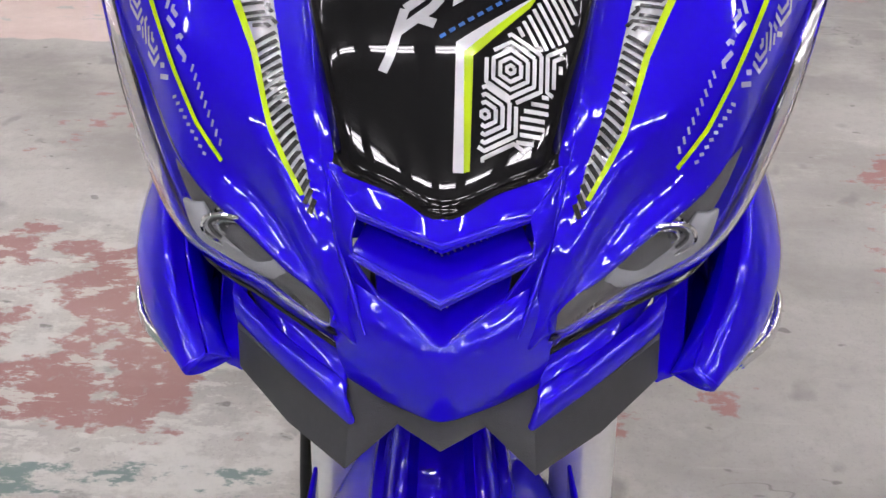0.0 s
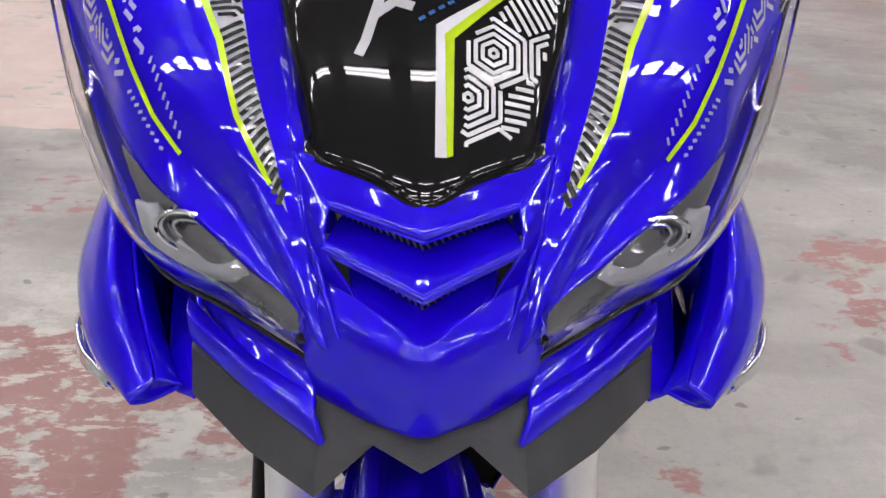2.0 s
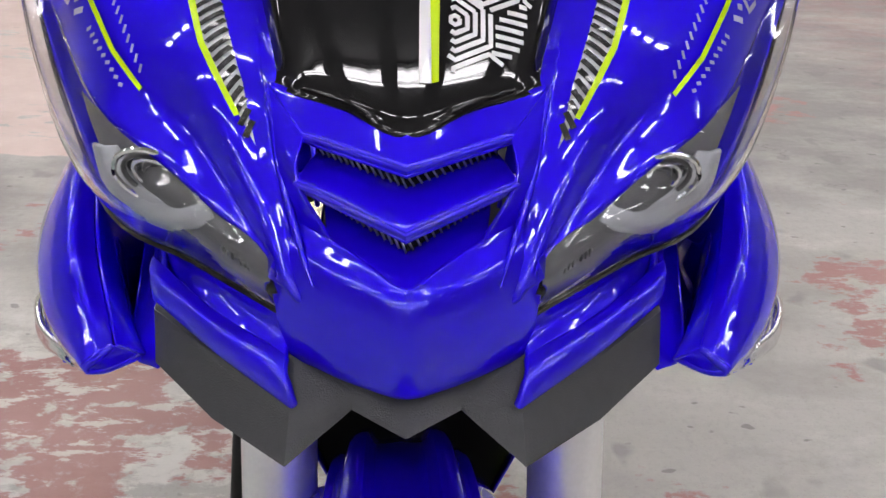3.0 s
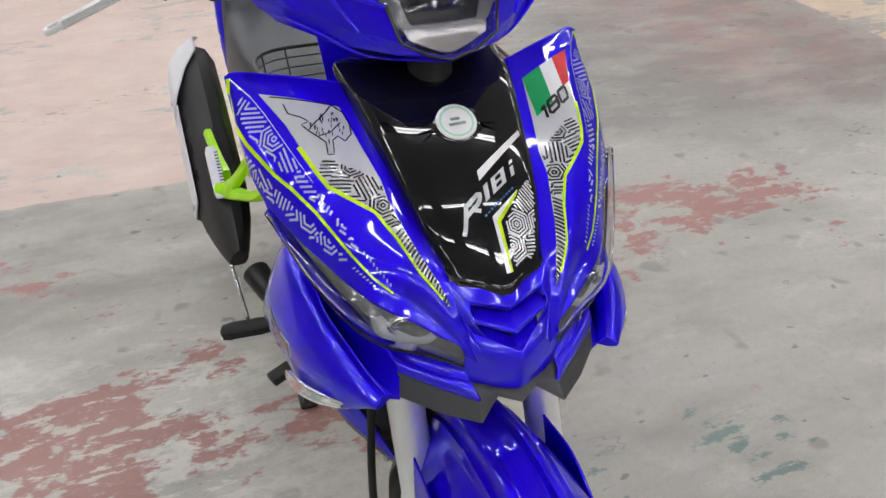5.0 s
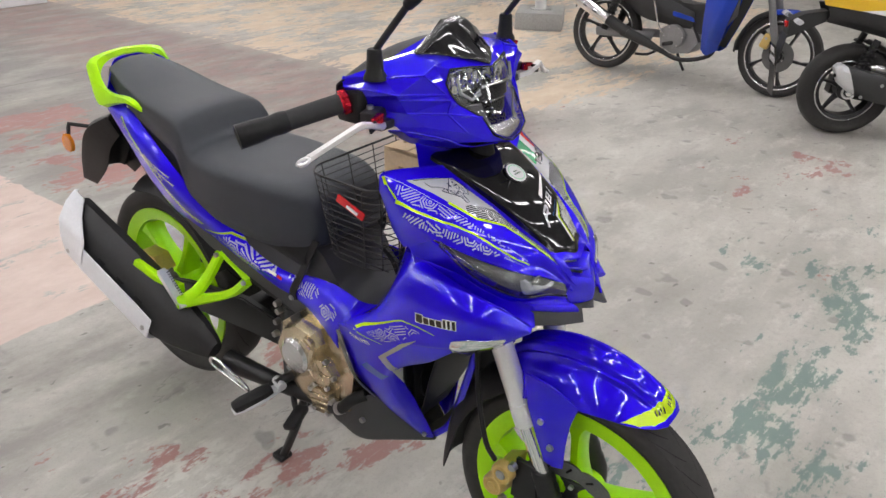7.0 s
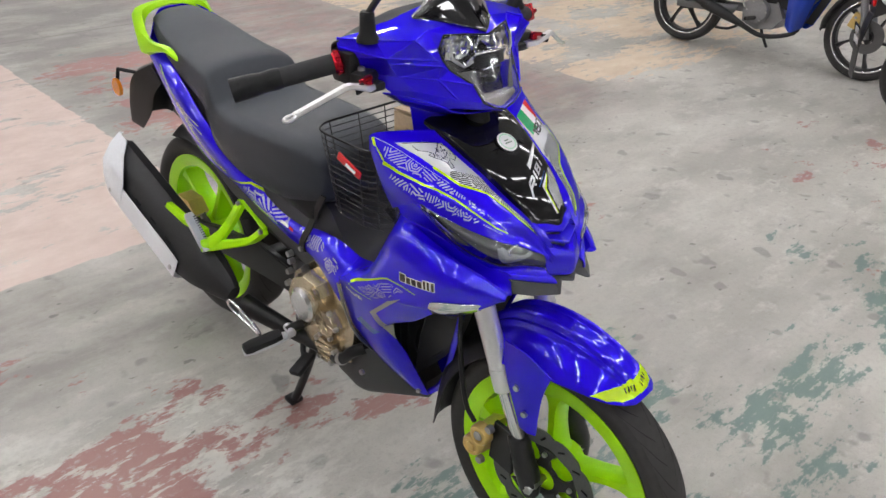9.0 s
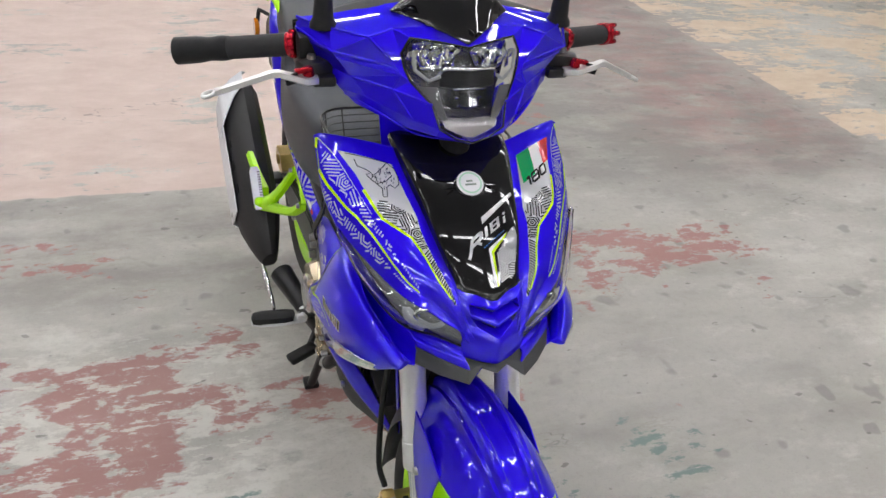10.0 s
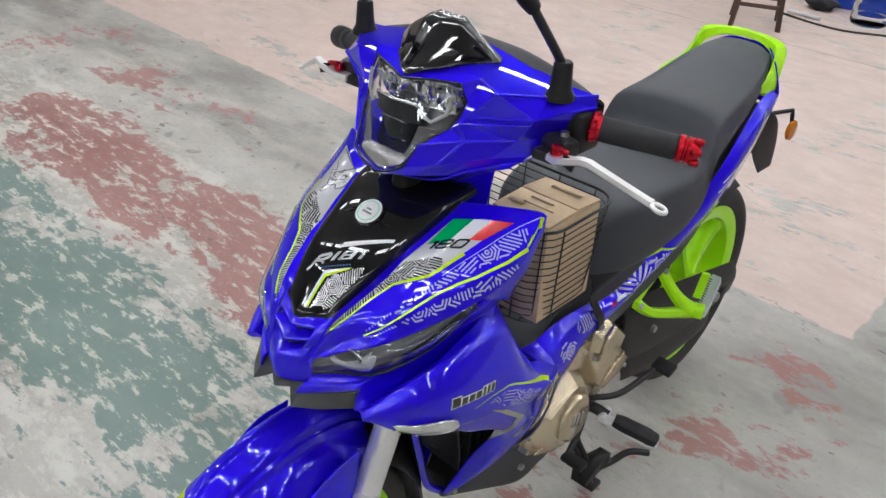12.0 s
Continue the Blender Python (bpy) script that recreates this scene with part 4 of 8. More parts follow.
BR = [
    mid([(0, 1.760, 0.840), (0.05, 1.750, 0.840), (0.070, 1.735, 0.838)]),
    mid([(0, 1.860, 0.795), (0.060, 1.855, 0.792), (0.088, 1.830, 0.785)]),
    mid([(0, 1.925, 0.710), (0.060, 1.920, 0.706), (0.082, 1.895, 0.698)]),
    mid([(0, 1.965, 0.615), (0.055, 1.960, 0.612), (0.070, 1.940, 0.606)]),
]
TAIL_SHIFT = pose(-0.016, 0, 0)
part("plate_bracket", shell(BR, 0.004, core=(0, 1.6, 0.7)), BLACK, bike, "black number plate bracket").matrix_basis = TAIL_SHIFT
for s in SIDES:
    part("bracket_side", shell([[(0.070, 1.735, 0.838), (0.088, 1.830, 0.785), (0.082, 1.895, 0.698), (0.070, 1.940, 0.606)], [(0.062, 1.70, 0.79), (0.070, 1.745, 0.745), (0.068, 1.790, 0.675), (0.062, 1.880, 0.598)]], 0.003, s), BLACK, bike).matrix_basis = TAIL_SHIFT
    part("reflector_arm", tube([(s * 0.07, 1.83, 0.79), (s * 0.106, 1.892, 0.795), (s * 0.110, 1.900, 0.755)], 0.006, 6, linear=True), BLACK, bike).matrix_basis = TAIL_SHIFT
    rf = part("reflector", revolve([(-0.007, 0.024), (-0.004, 0.028), (0.004, 0.028), (0.008, 0.021)], 28, "x"), AMBER, bike, "round amber side reflector")
    rf.matrix_basis = TAIL_SHIFT @ pose(s * 0.114, 1.900, 0.738, 0, 0, 0)

# ---- front end: fork, wheel, fender, brake ----
AX = Vector((0, 0.230, 0.293))
STEER = 3.0
fork = link("front_fork", box((0.19, 0.05, 0.03), (0, 0.418, 0.690), 0.006), BLACK, bike, "bright fork legs on a black lower yoke")
part("steering_stem", cyl((0, 0.43, 0.68), (0, 0.52, 1.03), 0.024, 20), BLACK, fork)
part("stem_cover", shell([mid([(0, 0.560, 1.07), (0.06, 0.556, 1.07), (0.110, 0.590, 1.07)]), mid([(0, 0.552, 0.99), (0.055, 0.552, 0.99), (0.100, 0.585, 0.99)]), mid([(0, 0.550, 0.90), (0.045, 0.55, 0.90), (0.090, 0.58, 0.90)])], 0.004, core=(0, 0.8, 0.95)), BLUE, bike, "blue cover round the steering stem")
for s in SIDES:
    x = 0.092 if s > 0 else -0.080
    part("fork_leg", cyl((x, 0.424, 0.720), (x, 0.326, 0.487), 0.0225, 32, bevel=0.002), FORK, fork, "bright aluminium fork leg")
    part("fork_collar", cyl((x, 0.346, 0.535), (x, 0.326, 0.487), 0.0240, 32, bevel=0.002), FORK, fork)
    part("fork_tube", cyl((x, 0.330, 0.49), (x, 0.265, 0.345), 0.0155, 24), CHROME, fork)
    boot = [(0.285, 0.392, 0.022), (0.280, 0.382, 0.025), (0.272, 0.360, 0.0235), (0.270, 0.356, 0.0255), (0.262, 0.335, 0.0245), (0.260, 0.330, 0.0265), (0.250, 0.308, 0.027), (0.243, 0.285, 0.025), (0.238, 0.262, 0.020)]
    part("fork_foot", loft([[(x + r * math.cos(a), y + r * math.sin(a), z) for a in [2 * math.pi * k / 20 for k in range(20)]] for y, z, r in boot]), SATIN, fork, "black fork foot with ribs")
    part("axle_nut", cyl((x - 0.02 * s, 0.232, 0.285), (x + 0.024 * s, 0.232, 0.285), 0.011, 6, bevel=0.001), STEEL, fork)


def tyre_profile(r, w, rim):
    d = r - rim
    return [(-w * 0.34, rim), (-w * 0.47, rim + d * 0.30), (-w * 0.5, rim + d * 0.52), (-w * 0.47, rim + d * 0.70), (-w * 0.38, r - d * 0.14), (-w * 0.2, r - 0.0045), (0, r), (w * 0.2, r - 0.0045), (w * 0.38, r - d * 0.14), (w * 0.47, rim + d * 0.70), (w * 0.5, rim + d * 0.52), (w * 0.47, rim + d * 0.30), (w * 0.34, rim), (0, rim - 0.004)]


def tread(r, w, rim, n=34):
    """Dark strips laid on the crown for the shade in curved tread grooves, as one mesh."""
    d = r - rim
    bm = bmesh.new()
    for k in range(n):
        for s in SIDES:
            a0 = 2 * math.pi * (k + (0.5 if s > 0 else 0)) / n
            prev = None
            for q in range(8):
                t = q / 7
                xx = s * w * (0.06 + 0.36 * t)
                fr = abs(xx) / w
                rr = r - 0.0045 * (fr / 0.2) ** 2 if fr < 0.2 else r - 0.0045 - (d * 0.14 - 0.0045) * ((fr - 0.2) / 0.18) ** 1.3
                a = a0 + 0.16 * t + 0.14 * t * t
                half = 0.0022 * math.sin(math.pi * (0.12 + 0.82 * t)) / r
                row = [bm.verts.new((xx, (rr + 0.0007) * math.sin(a + e), (rr + 0.0007) * math.cos(a + e))) for e in (-half, half)]
                if prev:
                    bm.faces.new((prev[0], prev[1], row[1], row[0]))
                prev = row
    return bm


def wheel(name, at, r, w, rim, label, turn=0.0, spin=0.0, parent=None):
    wl = link(name, revolve(tyre_profile(r, w, rim), 96, closed=True), RUBBER, parent or bike, label, m=pose(*at, 0, 0, turn) @ pose(0, 0, 0, spin, 0, 0))
    part("tread", tread(r, w, rim), RECESS_SHADE, wl, "dark curved strips for the shade in tread grooves")
    part("rim", revolve([(-w * 0.40, rim + 0.005), (-w * 0.36, rim + 0.004), (-w * 0.31, rim - 0.020), (w * 0.31, rim - 0.020), (w * 0.36, rim + 0.004), (w * 0.40, rim + 0.005), (w * 0.41, rim - 0.004), (w * 0.34, rim - 0.032), (0, rim - 0.037), (-w * 0.34, rim - 0.032), (-w * 0.41, rim - 0.004)], 96, closed=True), NEON, wl, "neon yellow-green rim")
    part("hub", revolve([(-0.052, 0.016), (-0.050, 0.034), (-0.030, 0.040), (-0.012, 0.048), (0.012, 0.048), (0.030, 0.040), (0.050, 0.034), (0.052, 0.016)], 40), NEON, wl)
    part("axle", cyl((-0.09, 0, 0), (0.09, 0, 0), 0.008, 16), STEEL, wl)
    for k in range(5):
        a = 2 * math.pi * k / 5
        secs = []
        for rr, wd, th in ((0.036, 0.024, 0.036), (0.07, 0.0165, 0.030), (0.12, 0.0135, 0.026), (0.165, 0.016, 0.027), (rim - 0.045, 0.026, 0.030), (rim - 0.028, 0.042, 0.032)):
            e = 0.0 - 0.10 * (rr / rim) ** 2
            sec = []
            for px, pt in ((-1, 0.55), (-0.55, 1), (0.55, 1), (1, 0.55), (1, -0.55), (0.55, -1), (-0.55, -1), (-1, -0.55)):
                b_ = a + e + wd * pt / rr
                sec.append((th * px, rr * math.sin(b_), rr * math.cos(b_)))
            secs.append(sec)
        part("spoke", loft(secs, ns=3), NEON, wl)
    part("valve", cyl((0, 0.03, rim - 0.034), (0, 0.026, rim - 0.064), 0.004, 8), BLACK, wl)
    return wl


def wave_disc(r0, r1, x, n=10):
    """A wavy brake disc: a ring with a scalloped rim; brake() adds its slots as dark bars."""
    bm = bmesh.new()
    seg = n * 16
    rings = []
    for xx in (x, x - 0.004):
        for inner in (False, True):
            ring = []
            for k in range(seg):
                a = 2 * math.pi * k / seg
                wv = abs(math.sin(a * n / 2))
                rr = (r0 + 0.002 * math.cos(a * n)) if inner else r1 - 0.008 * (1 - wv) ** 2
                ring.append(bm.verts.new((xx, rr * math.cos(a), rr * math.sin(a))))
            rings.append(ring)
    o1, i1, o2, i2 = rings
    for k in range(seg):
        j = (k + 1) % seg
        bm.faces.new((o1[k], o1[j], i1[j], i1[k]))
        bm.faces.new((o2[k], i2[k], i2[j], o2[j]))
        bm.faces.new((o1[k], o2[k], o2[j], o1[j]))
        bm.faces.new((i1[k], i1[j], i2[j], i2[k]))
    bmesh.ops.recalc_face_normals(bm, faces=bm.faces)
    sharpen(bm)
    return bm


def brake(wl, x, r1, slots=15):
    disc = part("brake_disc", wave_disc(r1 - 0.038, r1, x), DISC, wl, "wavy steel brake disc")
    # slots are dark bars on the disc face, coloured as shaded openings
    for k in range(slots):
        a = 2 * math.pi * k / slots
        rr = r1 - 0.019
        m_ = pose(x - 0.0046 * (1 if x < 0 else -1), rr * math.cos(a), rr * math.sin(a), math.degrees(a) + 40, 0, 0)
        part("slot", shift(box((0.0012, 0.017, 0.0045), bevel=0), m_), RECESS_SHADE, disc)
    part("carrier", revolve([(x + 0.002, 0.030), (x + 0.002, 0.045), (x + 0.006, 0.045), (x + 0.006, 0.030)], 40, closed=True), SATIN, disc, "black disc carrier")
    for k in range(5):
        a = 2 * math.pi * (k + 0.4) / 5
        q = Vector((x + 0.002, 0.060 * math.cos(a), 0.060 * math.sin(a)))
        part("carrier_arm", loft([[(x + 0.002 + dx, rr * math.cos(a + da / rr), rr * math.sin(a + da / rr)) for dx, da in ((-0.003, -wd), (-0.003, wd), (0.003, wd), (0.003, -wd))] for rr, wd in ((0.040, 0.020), (0.060, 0.012), (0.075, 0.018), (0.090, 0.030))]), SATIN, disc)
        side = -1 if x < 0 else 1
        bolt((x + 0.004 * side, 0.074 * math.cos(a), 0.074 * math.sin(a)), (side, 0, 0), disc, 0.006, 0.004)
    return disc


wf = wheel("front_wheel", AX, 0.289, 0.094, 0.234, "front wheel with black road tyre and neon rim", STEER, -8)
brake(wf, -0.060, 0.132)
def casting_round(x0, x1, y, z, r):
    """A round boss along x with a broken rim and a dished face."""
    return revolve([(x0, r), (x0 + (x1 - x0) * 0.75, r), (x1, r * 0.86), (x1, r * 0.62), (x1 - (x1 - x0) * 0.16, r * 0.56), (x1 - (x1 - x0) * 0.16, 0.0005)], 32, "x", (0, y, z))


caliper = link("brake_caliper", loft([[(-0.115 + dx, y, z) for dx, y, z in sec] for sec in (
    [(0.0, 0.335, 0.400), (0.0, 0.372, 0.378), (0.0, 0.392, 0.330), (0.0, 0.378, 0.300), (0.0, 0.350, 0.315)],
    [(0.055, 0.330, 0.402), (0.055, 0.370, 0.382), (0.055, 0.394, 0.330), (0.055, 0.378, 0.296), (0.055, 0.346, 0.312)])]), GOLD_CAL, bike, "gold anodised brake caliper")
for yy, zz in ((0.352, 0.372), (0.372, 0.330)):
    part("piston_cap", casting_round(-0.108, -0.130, yy, zz, 0.025), GOLD_CAL, caliper)
    part("cap_socket", cyl((-0.128, yy, zz), (-0.1315, yy, zz), 0.011, 20, bevel=0.001), STEEL if zz > 0.35 else GOLD_CAL, caliper)
for yy, zz in ((0.330, 0.398), (0.352, 0.298)):
    bolt((-0.114, yy, zz), (-1, 0, 0), caliper, 0.010, 0.010)
part("bracket", prism([(0.29, 0.40), (0.335, 0.405), (0.345, 0.30), (0.28, 0.29)], 0.010, Matrix(((0, 0, 1, -0.098), (1, 0, 0, 0), (0, 1, 0, 0), (0, 0, 0, 1))), 0.001), SATIN, caliper)
part("brake_hose", tube([(-0.120, 0.372, 0.395), (-0.128, 0.392, 0.44), (-0.120, 0.42, 0.55), (-0.105, 0.435, 0.66), (-0.08, 0.45, 0.75)], 0.0055, 8), BLACK, caliper, "black rubber brake hose")


def fender_row(a, r, w, drop, ridge, flare=1.0):
    """One arch across the wheel at the angle a (degrees) forward of the top."""
    a, out = radians(a), []
    rail = [(0, ridge * 0.45), (0.16, ridge * 0.45), (0.22, ridge), (0.33, ridge), (0.39, ridge * 0.35), (0.47, ridge * 0.55), (0.52, 0), (0.68, 0), (0.88, 0), (1, 0)]
    for t, lift in [(-a_, b_) for a_, b_ in reversed(rail[1:])] + rail:
        rr = r - drop * abs(t) ** 2.6 + lift
        out.append((w * t, -rr * math.sin(a), rr * math.cos(a)))
    return out


turn_ = pose(*AX, 0, 0, STEER)
FEND = [fender_row(*q) for q in ((30, 0.334, 0.030, 0.004, 0.000), (27.5, 0.339, 0.052, 0.014, 0.002), (22, 0.346, 0.071, 0.034, 0.007), (13, 0.353, 0.082, 0.054, 0.012), (2, 0.359, 0.088, 0.070, 0.016), (-9, 0.363, 0.089, 0.079, 0.018), (-20, 0.363, 0.086, 0.080, 0.018), (-28, 0.356, 0.080, 0.070, 0.014))]
fender = link("front_fender", shell(FEND, 0.003, core=(0, 0, 0), nu=3), BLUE, bike, "glossy blue front fender with neon tip", m=turn_)
for s in SIDES:
    leg = [[(0.0885, -0.012, 0.292), (0.0895, 0.045, 0.318), (0.086, 0.105, 0.322)], [(0.090, 0.002, 0.240), (0.094, 0.045, 0.252), (0.090, 0.094, 0.260)], [(0.089, 0.008, 0.180), (0.093, 0.040, 0.190), (0.090, 0.074, 0.200)], [(0.086, 0.010, 0.132), (0.089, 0.030, 0.130), (0.087, 0.050, 0.132)]]
    part("fender_leg", shell(leg, 0.003, s, core=(0, 0.05, 0.2)), BLUE, fender)
    for yy, zz in ((0.060, 0.232), (0.036, 0.178)):
        bolt((s * 0.0935, yy, zz), (s, 0, 0), fender, 0.0075, 0.005)
part("mudguard", shell([[(w * t, -(r - d * abs(t) ** 2.5) * math.sin(radians(a)), (r - d * abs(t) ** 2.5) * math.cos(radians(a))) for t in (-1, -0.7, -0.3, 0, 0.3, 0.7, 1)] for a, r, w, d in ((-24, 0.348, 0.074, 0.05), (-45, 0.338, 0.070, 0.05), (-68, 0.335, 0.066, 0.045), (-90, 0.338, 0.060, 0.035), (-99, 0.345, 0.054, 0.02))], 0.003, core=(0, 0, 0)), BLACK, fender, "black rear half of the fender")

# ---- handlebar cover, headlight, fly screen, controls, mirrors ----
HLIP = [(0, 0.497, 1.167), (0.045, 0.512, 1.172), (0.082, 0.528, 1.173), (0.094, 0.528, 1.150), (0.091, 0.520, 1.132), (0.083, 0.508, 1.114), (0.058, 0.472, 1.090), (0.050, 0.452, 1.060), (0.026, 0.446, 1.047), (0, 0.445, 1.039)]
HMID = [(0, 0.530, 1.180), (0.062, 0.545, 1.184), (0.104, 0.545, 1.181), (0.141, 0.538, 1.171), (0.102, 0.519, 1.132), (0.097, 0.512, 1.122), (0.108, 0.512, 1.100), (0.084, 0.484, 1.064), (0.054, 0.456, 1.047), (0, 0.452, 1.033)]
HWING = [(0, 0.600, 1.203), (0.085, 0.600, 1.190), (0.150, 0.600, 1.179), (0.188, 0.588, 1.169), (0.190, 0.558, 1.144), (0.182, 0.560, 1.133), (0.160, 0.560, 1.104), (0.140, 0.535, 1.080), (0.100, 0.510, 1.046), (0, 0.495, 1.022)]
HOUT = [(0, 0.640, 1.203), (0.090, 0.632, 1.191), (0.185, 0.636, 1.174), (0.225, 0.650, 1.167), (0.227, 0.646, 1.152), (0.222, 0.640, 1.136), (0.200, 0.620, 1.110), (0.172, 0.575, 1.080), (0.150, 0.565, 1.058), (0, 0.530, 1.018)]


def faceted(rows, s):
    bm = shell([list(r) for r in rows], 0.003, s, 1, 1, True, True, (0, 0.62, 1.11))
    bmesh.ops.triangulate(bm, faces=bm.faces, quad_method="SHORT_EDGE")
    sharpen(bm, 11)
    return bm


CREASES = ([HMID[3], HMID[4], HWING[4], HOUT[4]], [HWING[3], HMID[3]], [HMID[5], HWING[5]], [HLIP[6], HMID[6], HWING[6]], [HMID[5], HMID[6], HMID[7]], [HMID[2], HMID[3]], [HWING[3], HOUT[3]])
for s in SIDES:
    cover = part("bar_cover", faceted(zip(HLIP, HMID, HWING, HOUT), s), BLUE, bike, "blue faceted handlebar cover")
    # thin beads added on the folds so that they catch bright edge highlights
    for c_ in CREASES:
        part("crease", tube([(s * x, y - 0.0004, z + 0.0006) for x, y, z in c_], 0.0020, 8, 3, linear=True), BLUE, cover)
both("cover_rear", [[(0, 0.640, 1.202), (0.095, 0.630, 1.190), (0.182, 0.634, 1.173), (0.230, 0.650, 1.163)], [(0, 0.680, 1.190), (0.090, 0.670, 1.190), (0.175, 0.668, 1.170), (0.228, 0.664, 1.150)], [(0, 0.685, 1.150), (0.085, 0.680, 1.145), (0.160, 0.675, 1.130), (0.222, 0.668, 1.112)]], BLACK, thick=0.003, core=(0, 0.6, 1.1))
both("cover_chin", [[(0, 0.478, 1.024), (0.072, 0.492, 1.034), (0.118, 0.518, 1.056), (0.165, 0.575, 1.070)], [(0, 0.530, 1.014), (0.066, 0.540, 1.018), (0.110, 0.570, 1.036), (0.155, 0.610, 1.060)], [(0, 0.600, 1.010), (0.060, 0.600, 1.012), (0.095, 0.610, 1.020), (0.130, 0.630, 1.045)]], BLUE, thick=0.003, core=(0, 0.6, 1.12))

# headlight: dark bowl, bright reflector facets, projector, clear lens
HL = [
    mid([(0, 0.495, 1.166), (0.030, 0.504, 1.170), (0.058, 0.515, 1.170), (0.081, 0.526, 1.171)]),
    mid([(0, 0.480, 1.147), (0.030, 0.487, 1.147), (0.062, 0.505, 1.148), (0.093, 0.527, 1.149)]),
    mid([(0, 0.464, 1.112), (0.027, 0.469, 1.112), (0.054, 0.482, 1.112), (0.080, 0.505, 1.113)]),
    mid([(0, 0.453, 1.088), (0.020, 0.455, 1.088), (0.038, 0.461, 1.088), (0.057, 0.471, 1.090)]),
    mid([(0, 0.444, 1.041), (0.016, 0.445, 1.043), (0.032, 0.447, 1.050), (0.049, 0.451, 1.060)]),
]
BOWL = mat("lamp_bowl", (0.16, 0.16, 0.165), 0.22, 0.9, vary=0.3, scale=60)
PLATE_SATIN = mat("satin_reflector", (0.56, 0.53, 0.54), 0.20, 0.80, vary=0.15, scale=80)
head = part("headlight", shell([[(x * 0.94, y + 0.045 - abs(x) * 0.1, z) for x, y, z in r] for r in HL], 0.003, core=(0, 0.7, 1.1)), BOWL, bike, "clear headlight over a dark faceted bowl")
hl = part("lens", shell(HL, 0.0025, nu=6, nv=6, lin_v=True, core=(0, 0.7, 1.1)), LENS, head, "clear polycarbonate lens")
hl.visible_shadow = False
part("rim", tube([(s * x, y - 0.001, z) for s, row in ((-1, HLIP), (1, HLIP[::-1])) for x, y, z in (row[1:] if s > 0 else row)][:-1], 0.0017, 8, 3, closed=True, linear=True), BLACK_GLOSS, head, "black lens edge")
# bright plate at the foot of the bowl
part("reflector", shell([mid([(0, 0.466, 1.070), (0.022, 0.467, 1.070), (0.044, 0.472, 1.070)]), mid([(0, 0.456, 1.064), (0.020, 0.457, 1.064), (0.042, 0.462, 1.066)]), mid([(0, 0.452, 1.045), (0.018, 0.453, 1.050), (0.040, 0.457, 1.060)])], 0.002, core=(0, 0.7, 1.1)), PLATE_SATIN, head, "bright moulded reflector")
for s in SIDES:
    # upper bowl reflectors, and the slanted light strips along the flanks
    part("reflector", shell([[(0.010, 0.512, 1.163), (0.040, 0.518, 1.166), (0.074, 0.536, 1.160)], [(0.014, 0.525, 1.150), (0.040, 0.530, 1.150), (0.070, 0.540, 1.146)], [(0.018, 0.506, 1.136), (0.038, 0.512, 1.132), (0.062, 0.524, 1.126)]], 0.002, s, core=(0, 0.9, 1.15)), REFLECTOR, head, "bright moulded reflector")
    for k in range(4):
        part("facet", shell([[(0.018 + 0.015 * k, 0.505 + 0.005 * k, 1.160), (0.026 + 0.015 * k, 0.500 + 0.006 * k, 1.150)], [(0.022 + 0.014 * k, 0.507 + 0.005 * k, 1.136), (0.030 + 0.013 * k, 0.510 + 0.005 * k, 1.138)]], 0.002, s, 2, 2), CHROME if k % 2 else REFLECTOR, head)
    rnd = random.Random(17)
    for k in range(11):
        fx, fz = 0.014 + 0.0062 * k, 1.163 - 0.0012 * k - 0.012 * (k % 2)
        fy = 0.492 + fx * 0.42 + 0.004 * (k % 3)
        part("facet", shell([[(fx, fy, fz), (fx + 0.007, fy + rnd.uniform(-0.004, 0.006), fz + rnd.uniform(-0.002, 0.003))], [(fx + 0.001, fy + rnd.uniform(-0.004, 0.004), fz - 0.013), (fx + 0.008, fy + 0.003, fz - 0.011)]], 0.0015, s, 1, 1, core=(0, 0.9, 1.1)), CHROME, head)
    part("strip", tube([(s * 0.080, 0.513, 1.158), (s * 0.078, 0.506, 1.132), (s * 0.058, 0.496, 1.118), (s * 0.044, 0.487, 1.128)], 0.0026, 6, 3, linear=True), LAMP_GREY, head, "pale light strip")
    part("side_shade", shell([[(0.050, 0.482, 1.112), (0.074, 0.498, 1.108)], [(0.040, 0.474, 1.080), (0.060, 0.484, 1.082)], [(0.034, 0.466, 1.068), (0.046, 0.468, 1.070)]], 0.002, s, core=(0, 0.9, 1.1)), LAMP_DARK, head)
part("shade", shell([mid([(0, 0.480, 1.138), (0.020, 0.484, 1.138), (0.040, 0.492, 1.132)]), mid([(0, 0.480, 1.112), (0.020, 0.484, 1.112), (0.042, 0.490, 1.112)])], 0.003, core=(0, 0.9, 1.1)), BLACK, head, "dark central shade")
proj = part("projector", box((0.058, 0.024, 0.040), (0, 0.494, 1.094), 0.008), BLACK_GLOSS, head, "dark projector module")
part("projector_lens", revolve([(0, 0.017), (-0.004, 0.0165), (-0.008, 0.012), (-0.010, 0.004)], 28, "y", (0, 0.482, 1.094)), SMOKE, proj)
# bright bars put in for the horizontal glints on the projector
for k in range(3):
    part("glint_rib", cyl((-0.024 + 0.004 * k, 0.4815, 1.110 - 0.013 * k), (0.024 - 0.004 * k, 0.4815, 1.110 - 0.013 * k), 0.0016, 8), REFLECTOR, proj)
part("brow", tube([(-0.046, 0.500, 1.122), (-0.038, 0.486, 1.140), (0, 0.478, 1.141), (0.038, 0.486, 1.140), (0.046, 0.500, 1.122)], 0.0026, 8, 3, linear=True), REFLECTOR, head, "bright edge over the dark shade")

